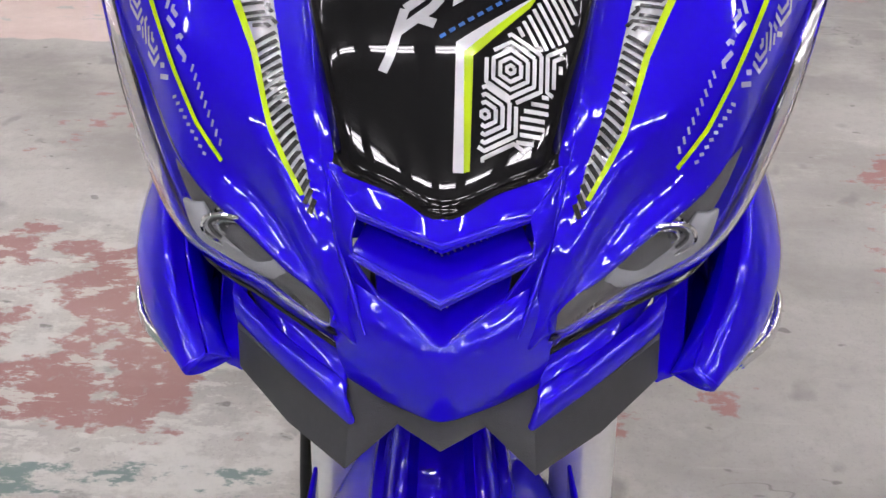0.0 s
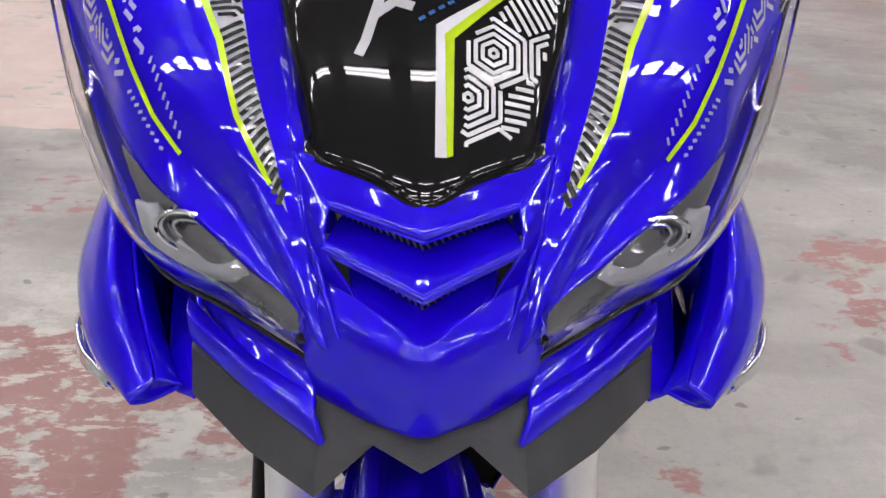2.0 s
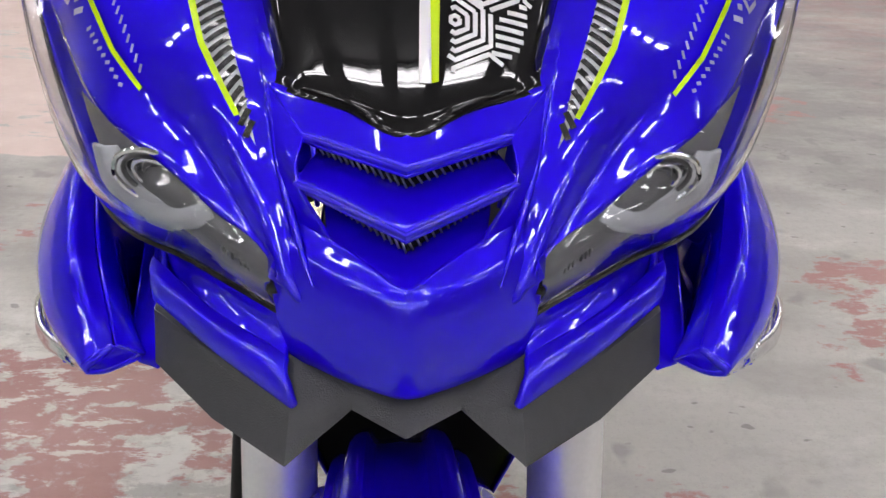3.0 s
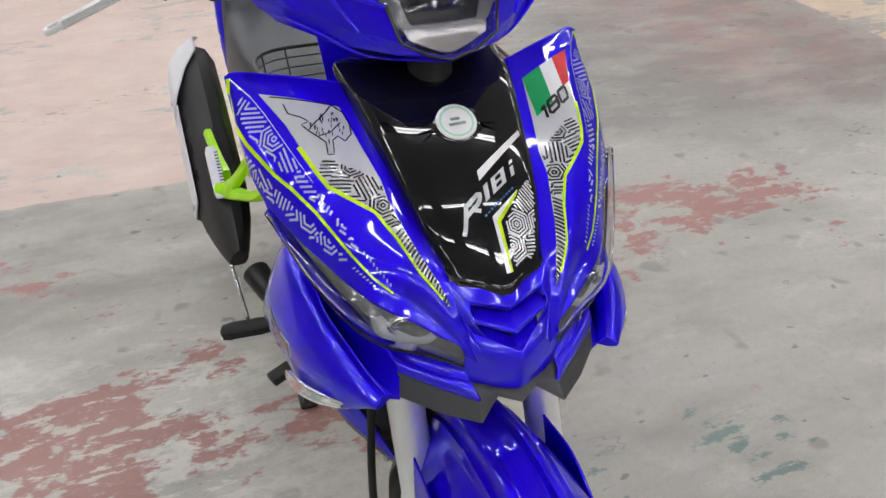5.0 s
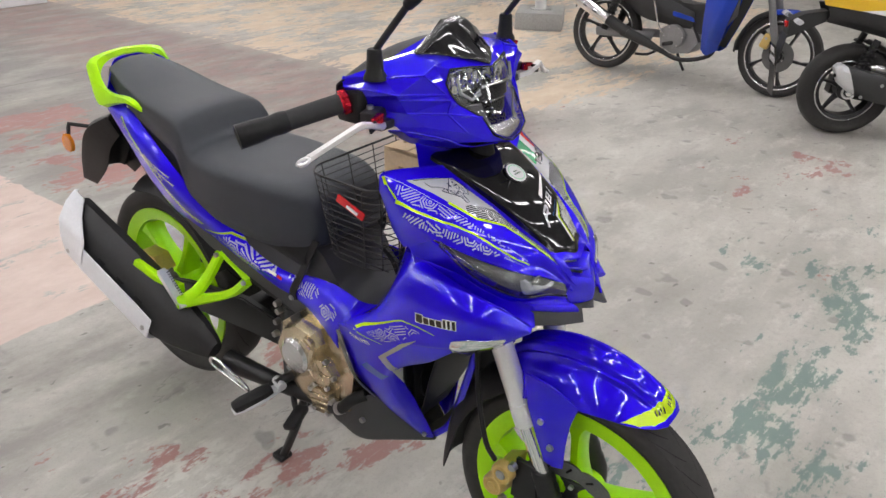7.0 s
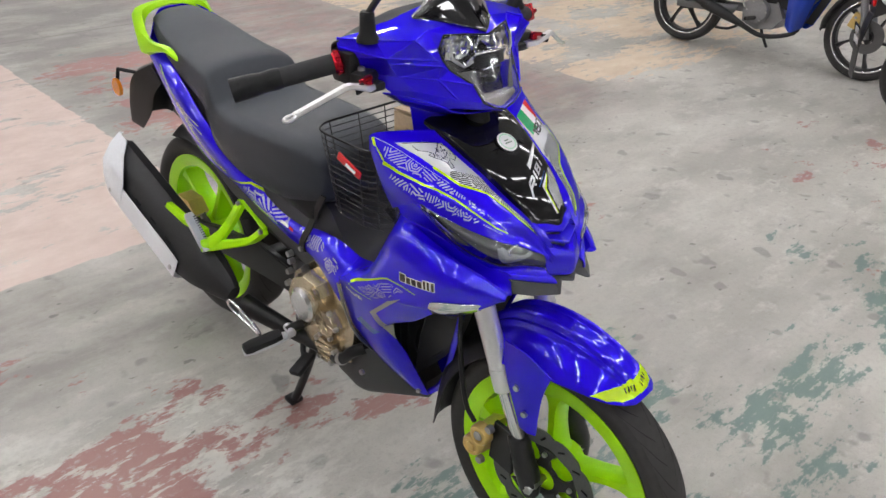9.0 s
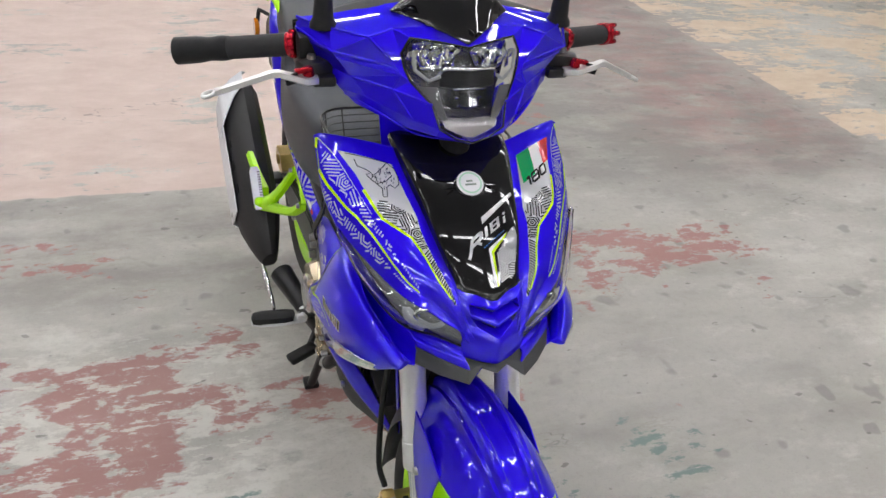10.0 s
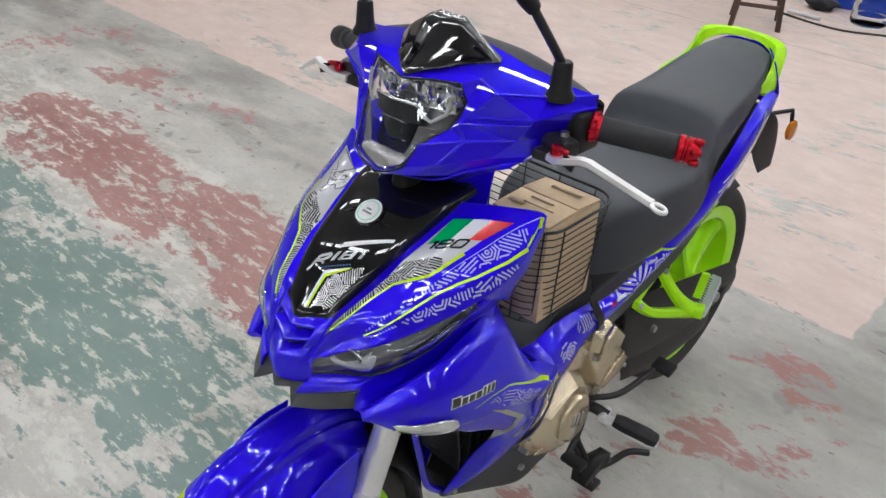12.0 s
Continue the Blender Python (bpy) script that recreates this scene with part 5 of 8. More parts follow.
# fly screen: gloss black with a creased crown
VIS = [
    mid([(0, 0.600, 1.239), (0.024, 0.596, 1.241), (0.056, 0.596, 1.221), (0.088, 0.606, 1.194)]),
    mid([(0, 0.575, 1.236), (0.032, 0.577, 1.234), (0.068, 0.582, 1.214), (0.094, 0.592, 1.193)]),
    mid([(0, 0.542, 1.211), (0.026, 0.547, 1.209), (0.056, 0.560, 1.201), (0.080, 0.575, 1.192)]),
    mid([(0, 0.500, 1.172), (0.012, 0.506, 1.176), (0.028, 0.518, 1.182), (0.046, 0.536, 1.188)]),
]
screen = part("fly_screen", shell(VIS, 0.003, nu=4, nv=5, lin_u=True, core=(0, 0.6, 1.1)), SMOKE, bike, "small gloss black fly screen")
for s in SIDES:
    right = s < 0  # the throttle grip is the longer one
    a = Vector((s * 0.236, 0.645, 1.1255))
    e = Vector((s * 0.400, 0.726, 1.090)) if right else Vector((s * 0.333, 0.690, 1.116))
    d = (e - a).normalized()
    grip = part("grip", cyl(a, a + d * 0.105 if right else e, 0.0178, 24, 0.0172, 0.0015), GRIP, bike, "black foam rubber handlebar grip")
    if right:
        part("grip_sleeve", tube([a + d * 0.098, a + d * 0.112, a + d * 0.130, a + d * 0.150, e], [0.0182, 0.0195, 0.0182, 0.0205, 0.0215], 24, 3), BLACK, grip, "loose black plastic sleeve")
        part("sleeve_mouth", cyl(e - d * 0.004, e + d * 0.0005, 0.0165, 20), RECESS_SHADE, grip)
    else:
        part("bar_end", merge(cyl(e, e + d * 0.010, 0.0195, 24, bevel=0.002), cyl(e + d * 0.008, e + d * 0.013, 0.0165, 24), cyl(e + d * 0.012, e + d * 0.030, 0.0198, 24, 0.0150, 0.002)), RED_ANO, grip, "red anodised bar end")
        for k in range(6):
            an = 2 * math.pi * k / 6
            up = d.orthogonal().normalized()
            q = e + d * 0.020 + (up * math.cos(an) + d.cross(up) * math.sin(an)) * 0.0165
            part("flute", cyl(q, q + d * 0.013, 0.0045, 8), RED_ANO, grip)
    part("grip_collar", merge(cyl(a - d * 0.012, a - d * 0.002, 0.0205, 24, bevel=0.002), cyl(a - d * 0.003, a + d * 0.003, 0.0185, 24)), RED_ANO, grip, "red anodised collar")
    for k in range(8):
        an = 2 * math.pi * k / 8
        up = d.orthogonal().normalized()
        q = a - d * 0.007 + (up * math.cos(an) + d.cross(up) * math.sin(an)) * 0.0195
        part("knurl", cyl(q - d * 0.005, q + d * 0.005, 0.0035, 8), RED_ANO, grip)
    sw = part("switch_box", box((0.030, 0.055, 0.060), (s * 0.214, 0.640, 1.118), 0.008), BLACK, bike, "black switch box")
    part("master_cylinder", box((0.060, 0.030, 0.026), (s * 0.205, 0.598, 1.106), 0.006, (0, 0, -20 * s)), SATIN, sw)
    bolt((s * 0.212, 0.600, 1.120), (0, 0, 1), sw, 0.007, 0.005)
    # lever: a cranked blade with an eye at its tip
    lv = [(0.206, 0.578, 1.094, 0.010, 0.006), (0.226, 0.566, 1.098, 0.011, 0.006), (0.252, 0.560, 1.107, 0.008, 0.0052), (0.266, 0.562, 1.111, 0.0066, 0.0050), (0.276, 0.567, 1.109, 0.0062, 0.0050), (0.316, 0.585, 1.089, 0.0058, 0.0048), (0.350, 0.600, 1.072, 0.0060, 0.0048), (0.356, 0.603, 1.069, 0.0070, 0.0050)]
    secs = []
    for x, y, z, w, h in lv:
        secs.append([(s * x, y + w * cy, z + h * cz) for cy, cz in ((-1, -0.5), (-0.8, 0.8), (0.8, 1), (1, 0.3), (0.8, -0.8), (-0.6, -1))])
    lever = part("lever", loft(secs), FORK, bike, "polished adjustable hand lever")
    eye_ = [(s * (0.365 + 0.0085 * math.cos(radians(a))), 0.606 + 0.0078 * math.sin(radians(a)) + 0.003 * math.cos(radians(a)), 1.065 - 0.004 * math.cos(radians(a))) for a in range(0, 360, 45)]
    part("lever_eye", tube(eye_, 0.0034, 8, 2, closed=True), FORK, lever)
    part("lever_slot", box((0.020, 0.0045, 0.016), (s * 0.248, 0.560, 1.103), 0.001, (0, 10 * s, -12 * s)), RECESS_SHADE, lever)
    part("adjuster", merge(cyl((s * 0.222, 0.570, 1.104), (s * 0.222, 0.569, 1.117), 0.009, 16, 0.007, 0.001), box((0.026, 0.009, 0.008), (s * 0.230, 0.566, 1.114), 0.002, (0, 10 * s, 0))), RED_ANO, lever, "red anodised adjuster")
    part("perch", box((0.036, 0.022, 0.016), (s * 0.196, 0.584, 1.090), 0.004), SATIN, lever)
    # mirror: rubber boot, stem, housing
    mirror = link("mirror", loft([[(s * 0.194 + r * math.cos(q), 0.602 + r * math.sin(q), z) for q in [2 * math.pi * k / 24 for k in range(24)]] for z, r in ((1.166, 0.0205), (1.172, 0.020), (1.180, 0.0155), (1.205, 0.0135), (1.215, 0.013), (1.218, 0.011))]), BLACK, bike, "black stalk mirror with rubber boot")
    part("stem", tube([(s * 0.192, 0.603, 1.212), (s * 0.190, 0.585, 1.235), (s * 0.186, 0.520, 1.310)], 0.0062, 12, 4), SATIN, mirror)
    hm = look((s * 0.205, 0.480, 1.372), (s * 0.190, 1.3, 1.40))
    part("knuckle", tube([(s * 0.187, 0.532, 1.296), (s * 0.186, 0.512, 1.316), (s * 0.190, 0.492, 1.345)], [0.010, 0.0125, 0.010], 12, 3), BLACK, mirror)
    part("housing", shift(revolve([(-0.005, 0.056), (0.006, 0.058), (0.020, 0.046), (0.028, 0.020), (0.030, 0.004)], 32, "z"), hm @ Matrix.Diagonal((1.25, 0.75, 1, 1))), BLACK, mirror, "black mirror housing")
    part("mirror_glass", shift(revolve([(-0.0062, 0.054), (-0.0055, 0.054)], 32, "z"), hm @ Matrix.Diagonal((1.25, 0.75, 1, 1))), CHROME, mirror)
    # turn lamp in the tip of the side fairing
    TURN = [[(0.164, 0.330, 0.731), (0.187, 0.354, 0.729), (0.204, 0.389, 0.724), (0.210, 0.420, 0.712)], [(0.168, 0.334, 0.723), (0.190, 0.359, 0.714), (0.208, 0.397, 0.704), (0.210, 0.424, 0.698)], [(0.158, 0.338, 0.711), (0.174, 0.364, 0.697), (0.190, 0.404, 0.682), (0.196, 0.428, 0.679)]]
    ind = part("turn_lamp", shell(TURN, 0.003, s), REFLECTOR, bike, "clear faceted turn lamp")
    for k in range(6):
        part("facet", tube([(s * (x - 0.0010 - 0.0030 * abs(k - 1.5)), y + 0.0008 * k, z - (0.0026 + 0.030 * (y - 0.32)) * k) for x, y, z in ((0.169, 0.333, 0.729), (0.188, 0.356, 0.726), (0.205, 0.391, 0.721), (0.210, 0.420, 0.710))], 0.0018, 6, 3), LENS if k % 2 else REFLECTOR, ind)
    # fairing arm behind the lamp, dark brace
    part("brace", tube([(s * 0.15, 0.43, 0.67), (s * 0.11, 0.46, 0.62), (s * 0.06, 0.47, 0.60)], 0.01, 8), BLACK, bike)

# ---- engine, swing arm, exhaust, pegs, stands, rear wheel ----
engine = link("engine", loft([[(x, y, z) for y, z in ((0.80, 0.30), (0.78, 0.42), (0.82, 0.53), (0.92, 0.55), (1.02, 0.47), (1.04, 0.36), (0.98, 0.27), (0.88, 0.26))] for x in (-0.115, 0.115)]), GOLD, bike, "bronze-painted single engine")
part("cylinder", cyl((0, 0.80, 0.40), (0, 0.62, 0.43), 0.06, 20), SATIN, engine)
for k in range(6):
    part("fin", box((0.15, 0.006, 0.13), (0, 0.63 + 0.026 * k, 0.428 - 0.004 * k), 0.002), SATIN, engine)
def plate_x(outline, x0, x1, bevel=0.004):
    """A plate across x, from an outline in y and z."""
    m_ = Matrix(((0, 0, x1 - x0, x0), (1, 0, 0, 0), (0, 1, 0, 0), (0, 0, 0, 1)))
    bm = prism(outline, 1.0, None, 0)
    bmesh.ops.transform(bm, matrix=m_, verts=bm.verts)
    bmesh.ops.recalc_face_normals(bm, faces=bm.faces)
    bmesh.ops.bevel(bm, geom=list(bm.edges), offset=bevel, segments=2, affect="EDGES", clamp_overlap=True)
    sharpen(bm)
    return bm
def circle(y, z, r, n=28, ry=1.0):
    return [(y + r * math.cos(2 * math.pi * k / n), z + r * ry * math.sin(2 * math.pi * k / n)) for k in range(n)]
def casting(outline, x0, x1, inset_=0.82, chamfer=0.45, centre=None):
    """A chamfered cast cover standing out along x: outline in y and z, drawn in towards its centre on top."""
    cy = sum(p[0] for p in outline) / len(outline) if centre is None else centre[0]
    cz = sum(p[1] for p in outline) / len(outline) if centre is None else centre[1]
    bm = loft([[(x, cy + (y - cy) * f, cz + (z - cz) * f) for y, z in outline] for x, f in ((x0, 1.0), (x0 + (x1 - x0) * chamfer, 0.99), (x0 + (x1 - x0) * 0.92, inset_ + 0.03), (x1, inset_))])
    sharpen(bm, 14)
    return bm


# right side: clutch cover with a bright cap, filler cap, ribbed pump cover, lower casting
cl = part("clutch_cover", casting([(1.012, 0.432), (0.985, 0.486), (0.930, 0.520), (0.870, 0.513), (0.858, 0.478), (0.880, 0.425), (0.915, 0.375), (0.964, 0.358), (1.000, 0.384)], -0.104, -0.152, 0.86), GOLD, engine, "faceted bronze clutch cover")
part("cap", casting(circle(0.938, 0.425, 0.046, 20, 1.05), -0.146, -0.163, 0.80, 0.6), ALU, cl, "bright turned aluminium cap")
part("filler_cap", plate_x(circle(0.886, 0.480, 0.020, 20), -0.146, -0.160, 0.003), GOLD, cl)
part("filler_grip", box((0.006, 0.030, 0.006), (-0.161, 0.886, 0.480), 0.001, (35, 0, 0)), GOLD, cl)
part("cover_plate", box((0.004, 0.045, 0.016), (-0.126, 0.955, 0.512), 0.001, (-38, 0, 0)), SATIN, cl)
PUMP = [(0.894, 0.440), (0.846, 0.440), (0.820, 0.398), (0.848, 0.354), (0.892, 0.350), (0.912, 0.392)]
pump = part("pump_cover", casting(PUMP, -0.104, -0.142, 0.84), GOLD, engine, "bronze cover with star ribs")
for k, (py, pz) in enumerate(PUMP):
    part("rib", cyl((-0.143, 0.868, 0.396), (-0.141, 0.868 + (py - 0.868) * 0.80, 0.396 + (pz - 0.396) * 0.80), 0.0030, 8), GOLD, pump)
    bolt((-0.136, 0.868 + (py - 0.868) * 0.90, 0.396 + (pz - 0.396) * 0.90), (-1, 0, 0), pump, 0.0065, 0.008)
    qy, qz = PUMP[(k + 1) % 6]
    part("rim_rib", cyl((-0.1415, 0.868 + (py - 0.868) * 0.82, 0.396 + (pz - 0.396) * 0.82), (-0.1415, 0.868 + (qy - 0.868) * 0.82, 0.396 + (qz - 0.396) * 0.82), 0.0026, 8), GOLD, pump)
low_ = part("pump_body", casting([(0.930, 0.315), (0.900, 0.345), (0.845, 0.340), (0.832, 0.300), (0.852, 0.268), (0.905, 0.262)], -0.098, -0.138, 0.84), GOLD, engine, "bronze lower casting")
for yy, zz in ((0.905, 0.275), (0.858, 0.276), (0.842, 0.318), (0.912, 0.330)):
    bolt((-0.128, yy, zz), (-1, 0, 0), low_, 0.008, 0.013)
for k in range(3):
    part("rib", cyl((-0.139, 0.915 - 0.004 * k, 0.318 - 0.018 * k), (-0.139, 0.850, 0.326 - 0.018 * k), 0.003, 8), GOLD, low_)
part("cylinder_cover", casting([(0.870, 0.505), (0.80, 0.500), (0.770, 0.455), (0.79, 0.41), (0.84, 0.40)], -0.085, -0.118, 0.85), GOLD, engine)
part("water_hose", tube([(-0.132, 0.846, 0.300), (-0.130, 0.815, 0.312), (-0.122, 0.785, 0.345), (-0.10, 0.76, 0.36)], 0.015, 14), BLACK, engine, "black water hose")
part("hose_clip", cyl((-0.131, 0.824, 0.307), (-0.130, 0.813, 0.314), 0.0165, 16), STEEL, engine)
for yy, zz in ((1.018, 0.505), (1.030, 0.470), (1.040, 0.430), (0.995, 0.350), (1.022, 0.525)):
    bolt((-0.120, yy, zz), (-1, 0, 0), engine, 0.009, 0.013)
# left side: long faceted generator cover, sprocket cover above it
GEN = [(0.726, 0.390), (0.752, 0.455), (0.812, 0.486), (0.872, 0.505), (0.920, 0.478), (0.945, 0.410), (0.948, 0.345), (0.914, 0.298), (0.840, 0.292), (0.770, 0.322)]
gen = part("generator_cover", casting(GEN, 0.098, 0.150, 0.70, 0.35, (0.875, 0.385)), GOLD, engine, "faceted bronze generator cover")
part("boss", casting([(0.822, 0.360), (0.826, 0.415), (0.868, 0.448), (0.912, 0.432), (0.926, 0.380), (0.905, 0.334), (0.858, 0.326)], 0.146, 0.160, 0.88, 0.5), GOLD, gen, "raised bronze boss")
for q in range(3):
    part("badge_bar", box((0.002, 0.007, 0.030), (0.1608, 0.862 + 0.014 * q, 0.388 - 0.003 * q), 0.0005, (-12, 0, 0)), STEEL, gen)
for k, t in enumerate((0.15, 0.40, 0.65)):
    part("rib", cyl((0.136, 0.765 + 0.012 * k, 0.345 + 0.030 * k), (0.148, 0.822 + 0.004 * k, 0.352 + 0.022 * k), 0.0035, 8), GOLD, gen)
for yy, zz in ((0.797, 0.472), (0.758, 0.446), (0.745, 0.400), (0.740, 0.366), (0.935, 0.350), (0.905, 0.304)):
    bolt((0.118, yy, zz), (1, 0, 0), gen, 0.006, 0.018)
SPR = [(0.945, 0.415), (0.950, 0.479), (0.966, 0.540), (0.997, 0.572), (1.066, 0.512), (1.052, 0.478), (1.108, 0.412), (1.070, 0.376), (1.002, 0.366)]
spr = part("sprocket_cover", casting(SPR, 0.094, 0.142, 0.80, 0.40), GOLD, engine, "angular bronze sprocket cover")
part("cover_fold", casting([(0.962, 0.490), (0.976, 0.536), (1.000, 0.556), (1.046, 0.512), (1.030, 0.492), (0.990, 0.510)], 0.136, 0.148, 0.9, 0.5), GOLD, spr)
for k in range(3):
    part("rib", cyl((0.142, 0.985 + 0.020 * k, 0.400 + 0.010 * k), (0.144, 1.030 + 0.016 * k, 0.440 + 0.008 * k), 0.003, 8), GOLD, spr)
for yy, zz in ((0.955, 0.490), (1.085, 0.402), (0.990, 0.385), (1.045, 0.500)):
    bolt((0.130, yy, zz), (1, 0, 0), spr, 0.006, 0.013)
part("cover_step", casting([(0.86, 0.49), (0.93, 0.47), (0.955, 0.51), (0.93, 0.545), (0.86, 0.53)], 0.085, 0.122, 0.85), GOLD, engine)

# swing arm, shock, chain guard, rear wheel
arm = link("swing_arm", plate_x([(1.02, 0.44), (1.20, 0.46), (1.45, 0.42), (1.66, 0.365), (1.68, 0.33), (1.64, 0.31), (1.40, 0.34), (1.20, 0.36), (1.02, 0.37)], -0.100, -0.078, 0.004), SATIN, bike, "black box-section swing arm")
part("beam", plate_x([(1.02, 0.44), (1.20, 0.46), (1.45, 0.42), (1.66, 0.365), (1.68, 0.33), (1.64, 0.31), (1.40, 0.34), (1.20, 0.36), (1.02, 0.37)], 0.078, 0.100, 0.004), SATIN, arm)
part("bridge", box((0.17, 0.05, 0.06), (0, 1.20, 0.41), 0.008), SATIN, arm)
guard = part("chain_guard", shell([[(0.104, 1.10, 0.545), (0.106, 1.30, 0.500), (0.108, 1.55, 0.440), (0.106, 1.72, 0.395)], [(0.116, 1.10, 0.500), (0.120, 1.30, 0.450), (0.120, 1.55, 0.395), (0.116, 1.73, 0.350)], [(0.112, 1.10, 0.380), (0.116, 1.30, 0.330), (0.116, 1.55, 0.300), (0.112, 1.72, 0.300)]], 0.004), BLACK, arm, "black plastic chain guard")
part("chain_lower", shell([[(0.108, 1.12, 0.385), (0.110, 1.35, 0.330), (0.110, 1.62, 0.270)], [(0.112, 1.14, 0.33), (0.114, 1.36, 0.27), (0.112, 1.60, 0.235)], [(0.106, 1.16, 0.29), (0.108, 1.36, 0.235), (0.106, 1.56, 0.215)]], 0.004), BLACK, arm)
bolt((0.120, 1.24, 0.415), (1, 0, 0), arm, 0.010, 0.008)
for s in SIDES:
    part("axle_nut", cyl((s * 0.085, 1.60, 0.338), (s * 0.128, 1.60, 0.338), 0.014, 6, bevel=0.001), STEEL, arm)
    part("adjuster", box((0.03, 0.05, 0.035), (s * 0.11, 1.655, 0.338), 0.005), SATIN, arm)
wr = wheel("rear_wheel", (0, 1.600, 0.338), 0.303, 0.128, 0.234, "wide rear wheel with black tyre and neon rim", 0, 20)
brake(wr, -0.078, 0.105, 12)
rc = link("rear_caliper", loft([[(x, y, z) for y, z in ((1.545, 0.425), (1.575, 0.462), (1.64, 0.462), (1.66, 0.425), (1.62, 0.405), (1.57, 0.405))] for x in (-0.115, -0.065)]), GOLD_CAL, bike, "gold rear brake caliper")
part("piston_cap", cyl((-0.114, 1.60, 0.437), (-0.122, 1.60, 0.437), 0.015, 20, bevel=0.002), GOLD_CAL, rc)
part("inner_fender", shell([[(0.075 * t, 1.60 - (0.335 - 0.03 * t * t) * math.sin(radians(a)), 0.338 + (0.335 - 0.03 * t * t) * math.cos(radians(a))) for t in (-1, -0.5, 0, 0.5, 1)] for a in (62, 35, 8, -18)], 0.003, core=(0, 1.6, 0.338)), BLACK, bike, "black rear inner fender")

# exhaust: header, bent pipe, flattened silencer with a pale shield
ex = link("exhaust", tube([(-0.03, 0.70, 0.38), (-0.04, 0.73, 0.29), (-0.06, 0.83, 0.250), (-0.105, 0.98, 0.262), (-0.145, 1.09, 0.290), (-0.176, 1.19, 0.312)], [0.018, 0.018, 0.018, 0.020, 0.024, 0.030], 16), SATIN, bike, "black upswept exhaust with a white shield")

def on_can(x, n, along):
    """A point of the silencer: x across, n above its lower bolt line, along it from the rear bolt."""
    return (x, 1.74 + 0.934 * along - 0.357 * n, 0.492 + 0.357 * along + 0.934 * n)


CAN = [(-0.262, -0.016), (-0.269, -0.002), (-0.262, 0.034), (-0.246, 0.070), (-0.226, 0.102), (-0.196, 0.118), (-0.170, 0.110), (-0.152, 0.080), (-0.150, 0.020), (-0.170, -0.022), (-0.200, -0.034), (-0.240, -0.032)]
secs = []
for along, f, slant, c in ((-0.560, 0.34, 0.0, 0.066), (-0.535, 0.48, 0.0, 0.064), (-0.49, 0.66, 0.0, 0.056), (-0.43, 0.86, 0.0, 0.044), (-0.37, 0.98, 0.0, 0.035), (-0.10, 1.0, 0.0, 0.034), (-0.005, 0.97, 0.62, 0.034), (0.006, 0.88, 0.62, 0.034)):
    secs.append([on_can(-0.205 + (x + 0.205) * f, c + (n - 0.034) * f, along + slant * n) for x, n in CAN])
part("silencer", loft(secs), SATIN_CAN, ex, "matt black faceted silencer")
part("outlet", cyl(on_can(-0.205, 0.04, 0.01), on_can(-0.205, 0.04, 0.045), 0.022, 20), RECESS_SHADE, ex)
strip_ = [[on_can(x, n, al) for x, n in ((-0.242, -0.037), (-0.266, -0.024), (-0.2775, -0.012), (-0.2670, 0.049 + w))] for al, w in ((-0.372, -0.004), (-0.30, 0.0), (-0.20, 0.0), (-0.10, 0.0), (-0.062, 0.002))]
shield = part("shield", shell(strip_, 0.004, lin_u=True, lin_v=True, core=on_can(-0.2, 0.03, -0.2)), WHITE_SHIELD, ex, "white coated heat shield")
CAP = [(-0.238, -0.037, -0.066, -0.010), (-0.266, -0.024, -0.066, -0.002), (-0.2765, -0.010, -0.066, 0.006), (-0.2755, 0.035, -0.066, 0.036), (-0.2640, 0.074, -0.058, 0.062), (-0.230, 0.106, 0.006, 0.084), (-0.196, 0.123, 0.050, 0.098)]
part("end_cap", shell([[on_can(x, n, a) for x, n, a, b in CAP], [on_can(x, n, b) for x, n, a, b in CAP], [on_can(x + 0.012, n - 0.006, b + 0.003) for x, n, a, b in CAP]], 0.004, lin_u=True, lin_v=True, core=on_can(-0.2, 0.03, -0.03)), WHITE_SHIELD, ex, "white angular end cap")
for al in (-0.004, -0.352):
    bolt(on_can(-0.2735, 0.006, al), (-1, 0, 0.25), shield, 0.008, 0.004)
for k in range(3):
    part("vent", box((0.004, 0.030, 0.005), on_can(-0.2530, 0.056, -0.30 + 0.085 * k), 0.001, (21, 0, 0)), RECESS_SHADE, ex)
loop = [(x - 0.030, y - 0.012, z + 0.006) for x, y, z in ((-0.190, 1.115, 0.325), (-0.187, 1.075, 0.302), (-0.185, 1.075, 0.288), (-0.188, 1.115, 0.298), (-0.194, 1.185, 0.318), (-0.196, 1.200, 0.336), (-0.194, 1.180, 0.345))]
part("heel_guard", tube(loop, 0.0045, 10, 4, closed=True), CHROME, ex, "chrome loop guard")
part("guard_plate", box((0.004, 0.055, 0.022), (-0.216, 1.123, 0.322), 0.001, (18, 0, 0)), STEEL, ex)

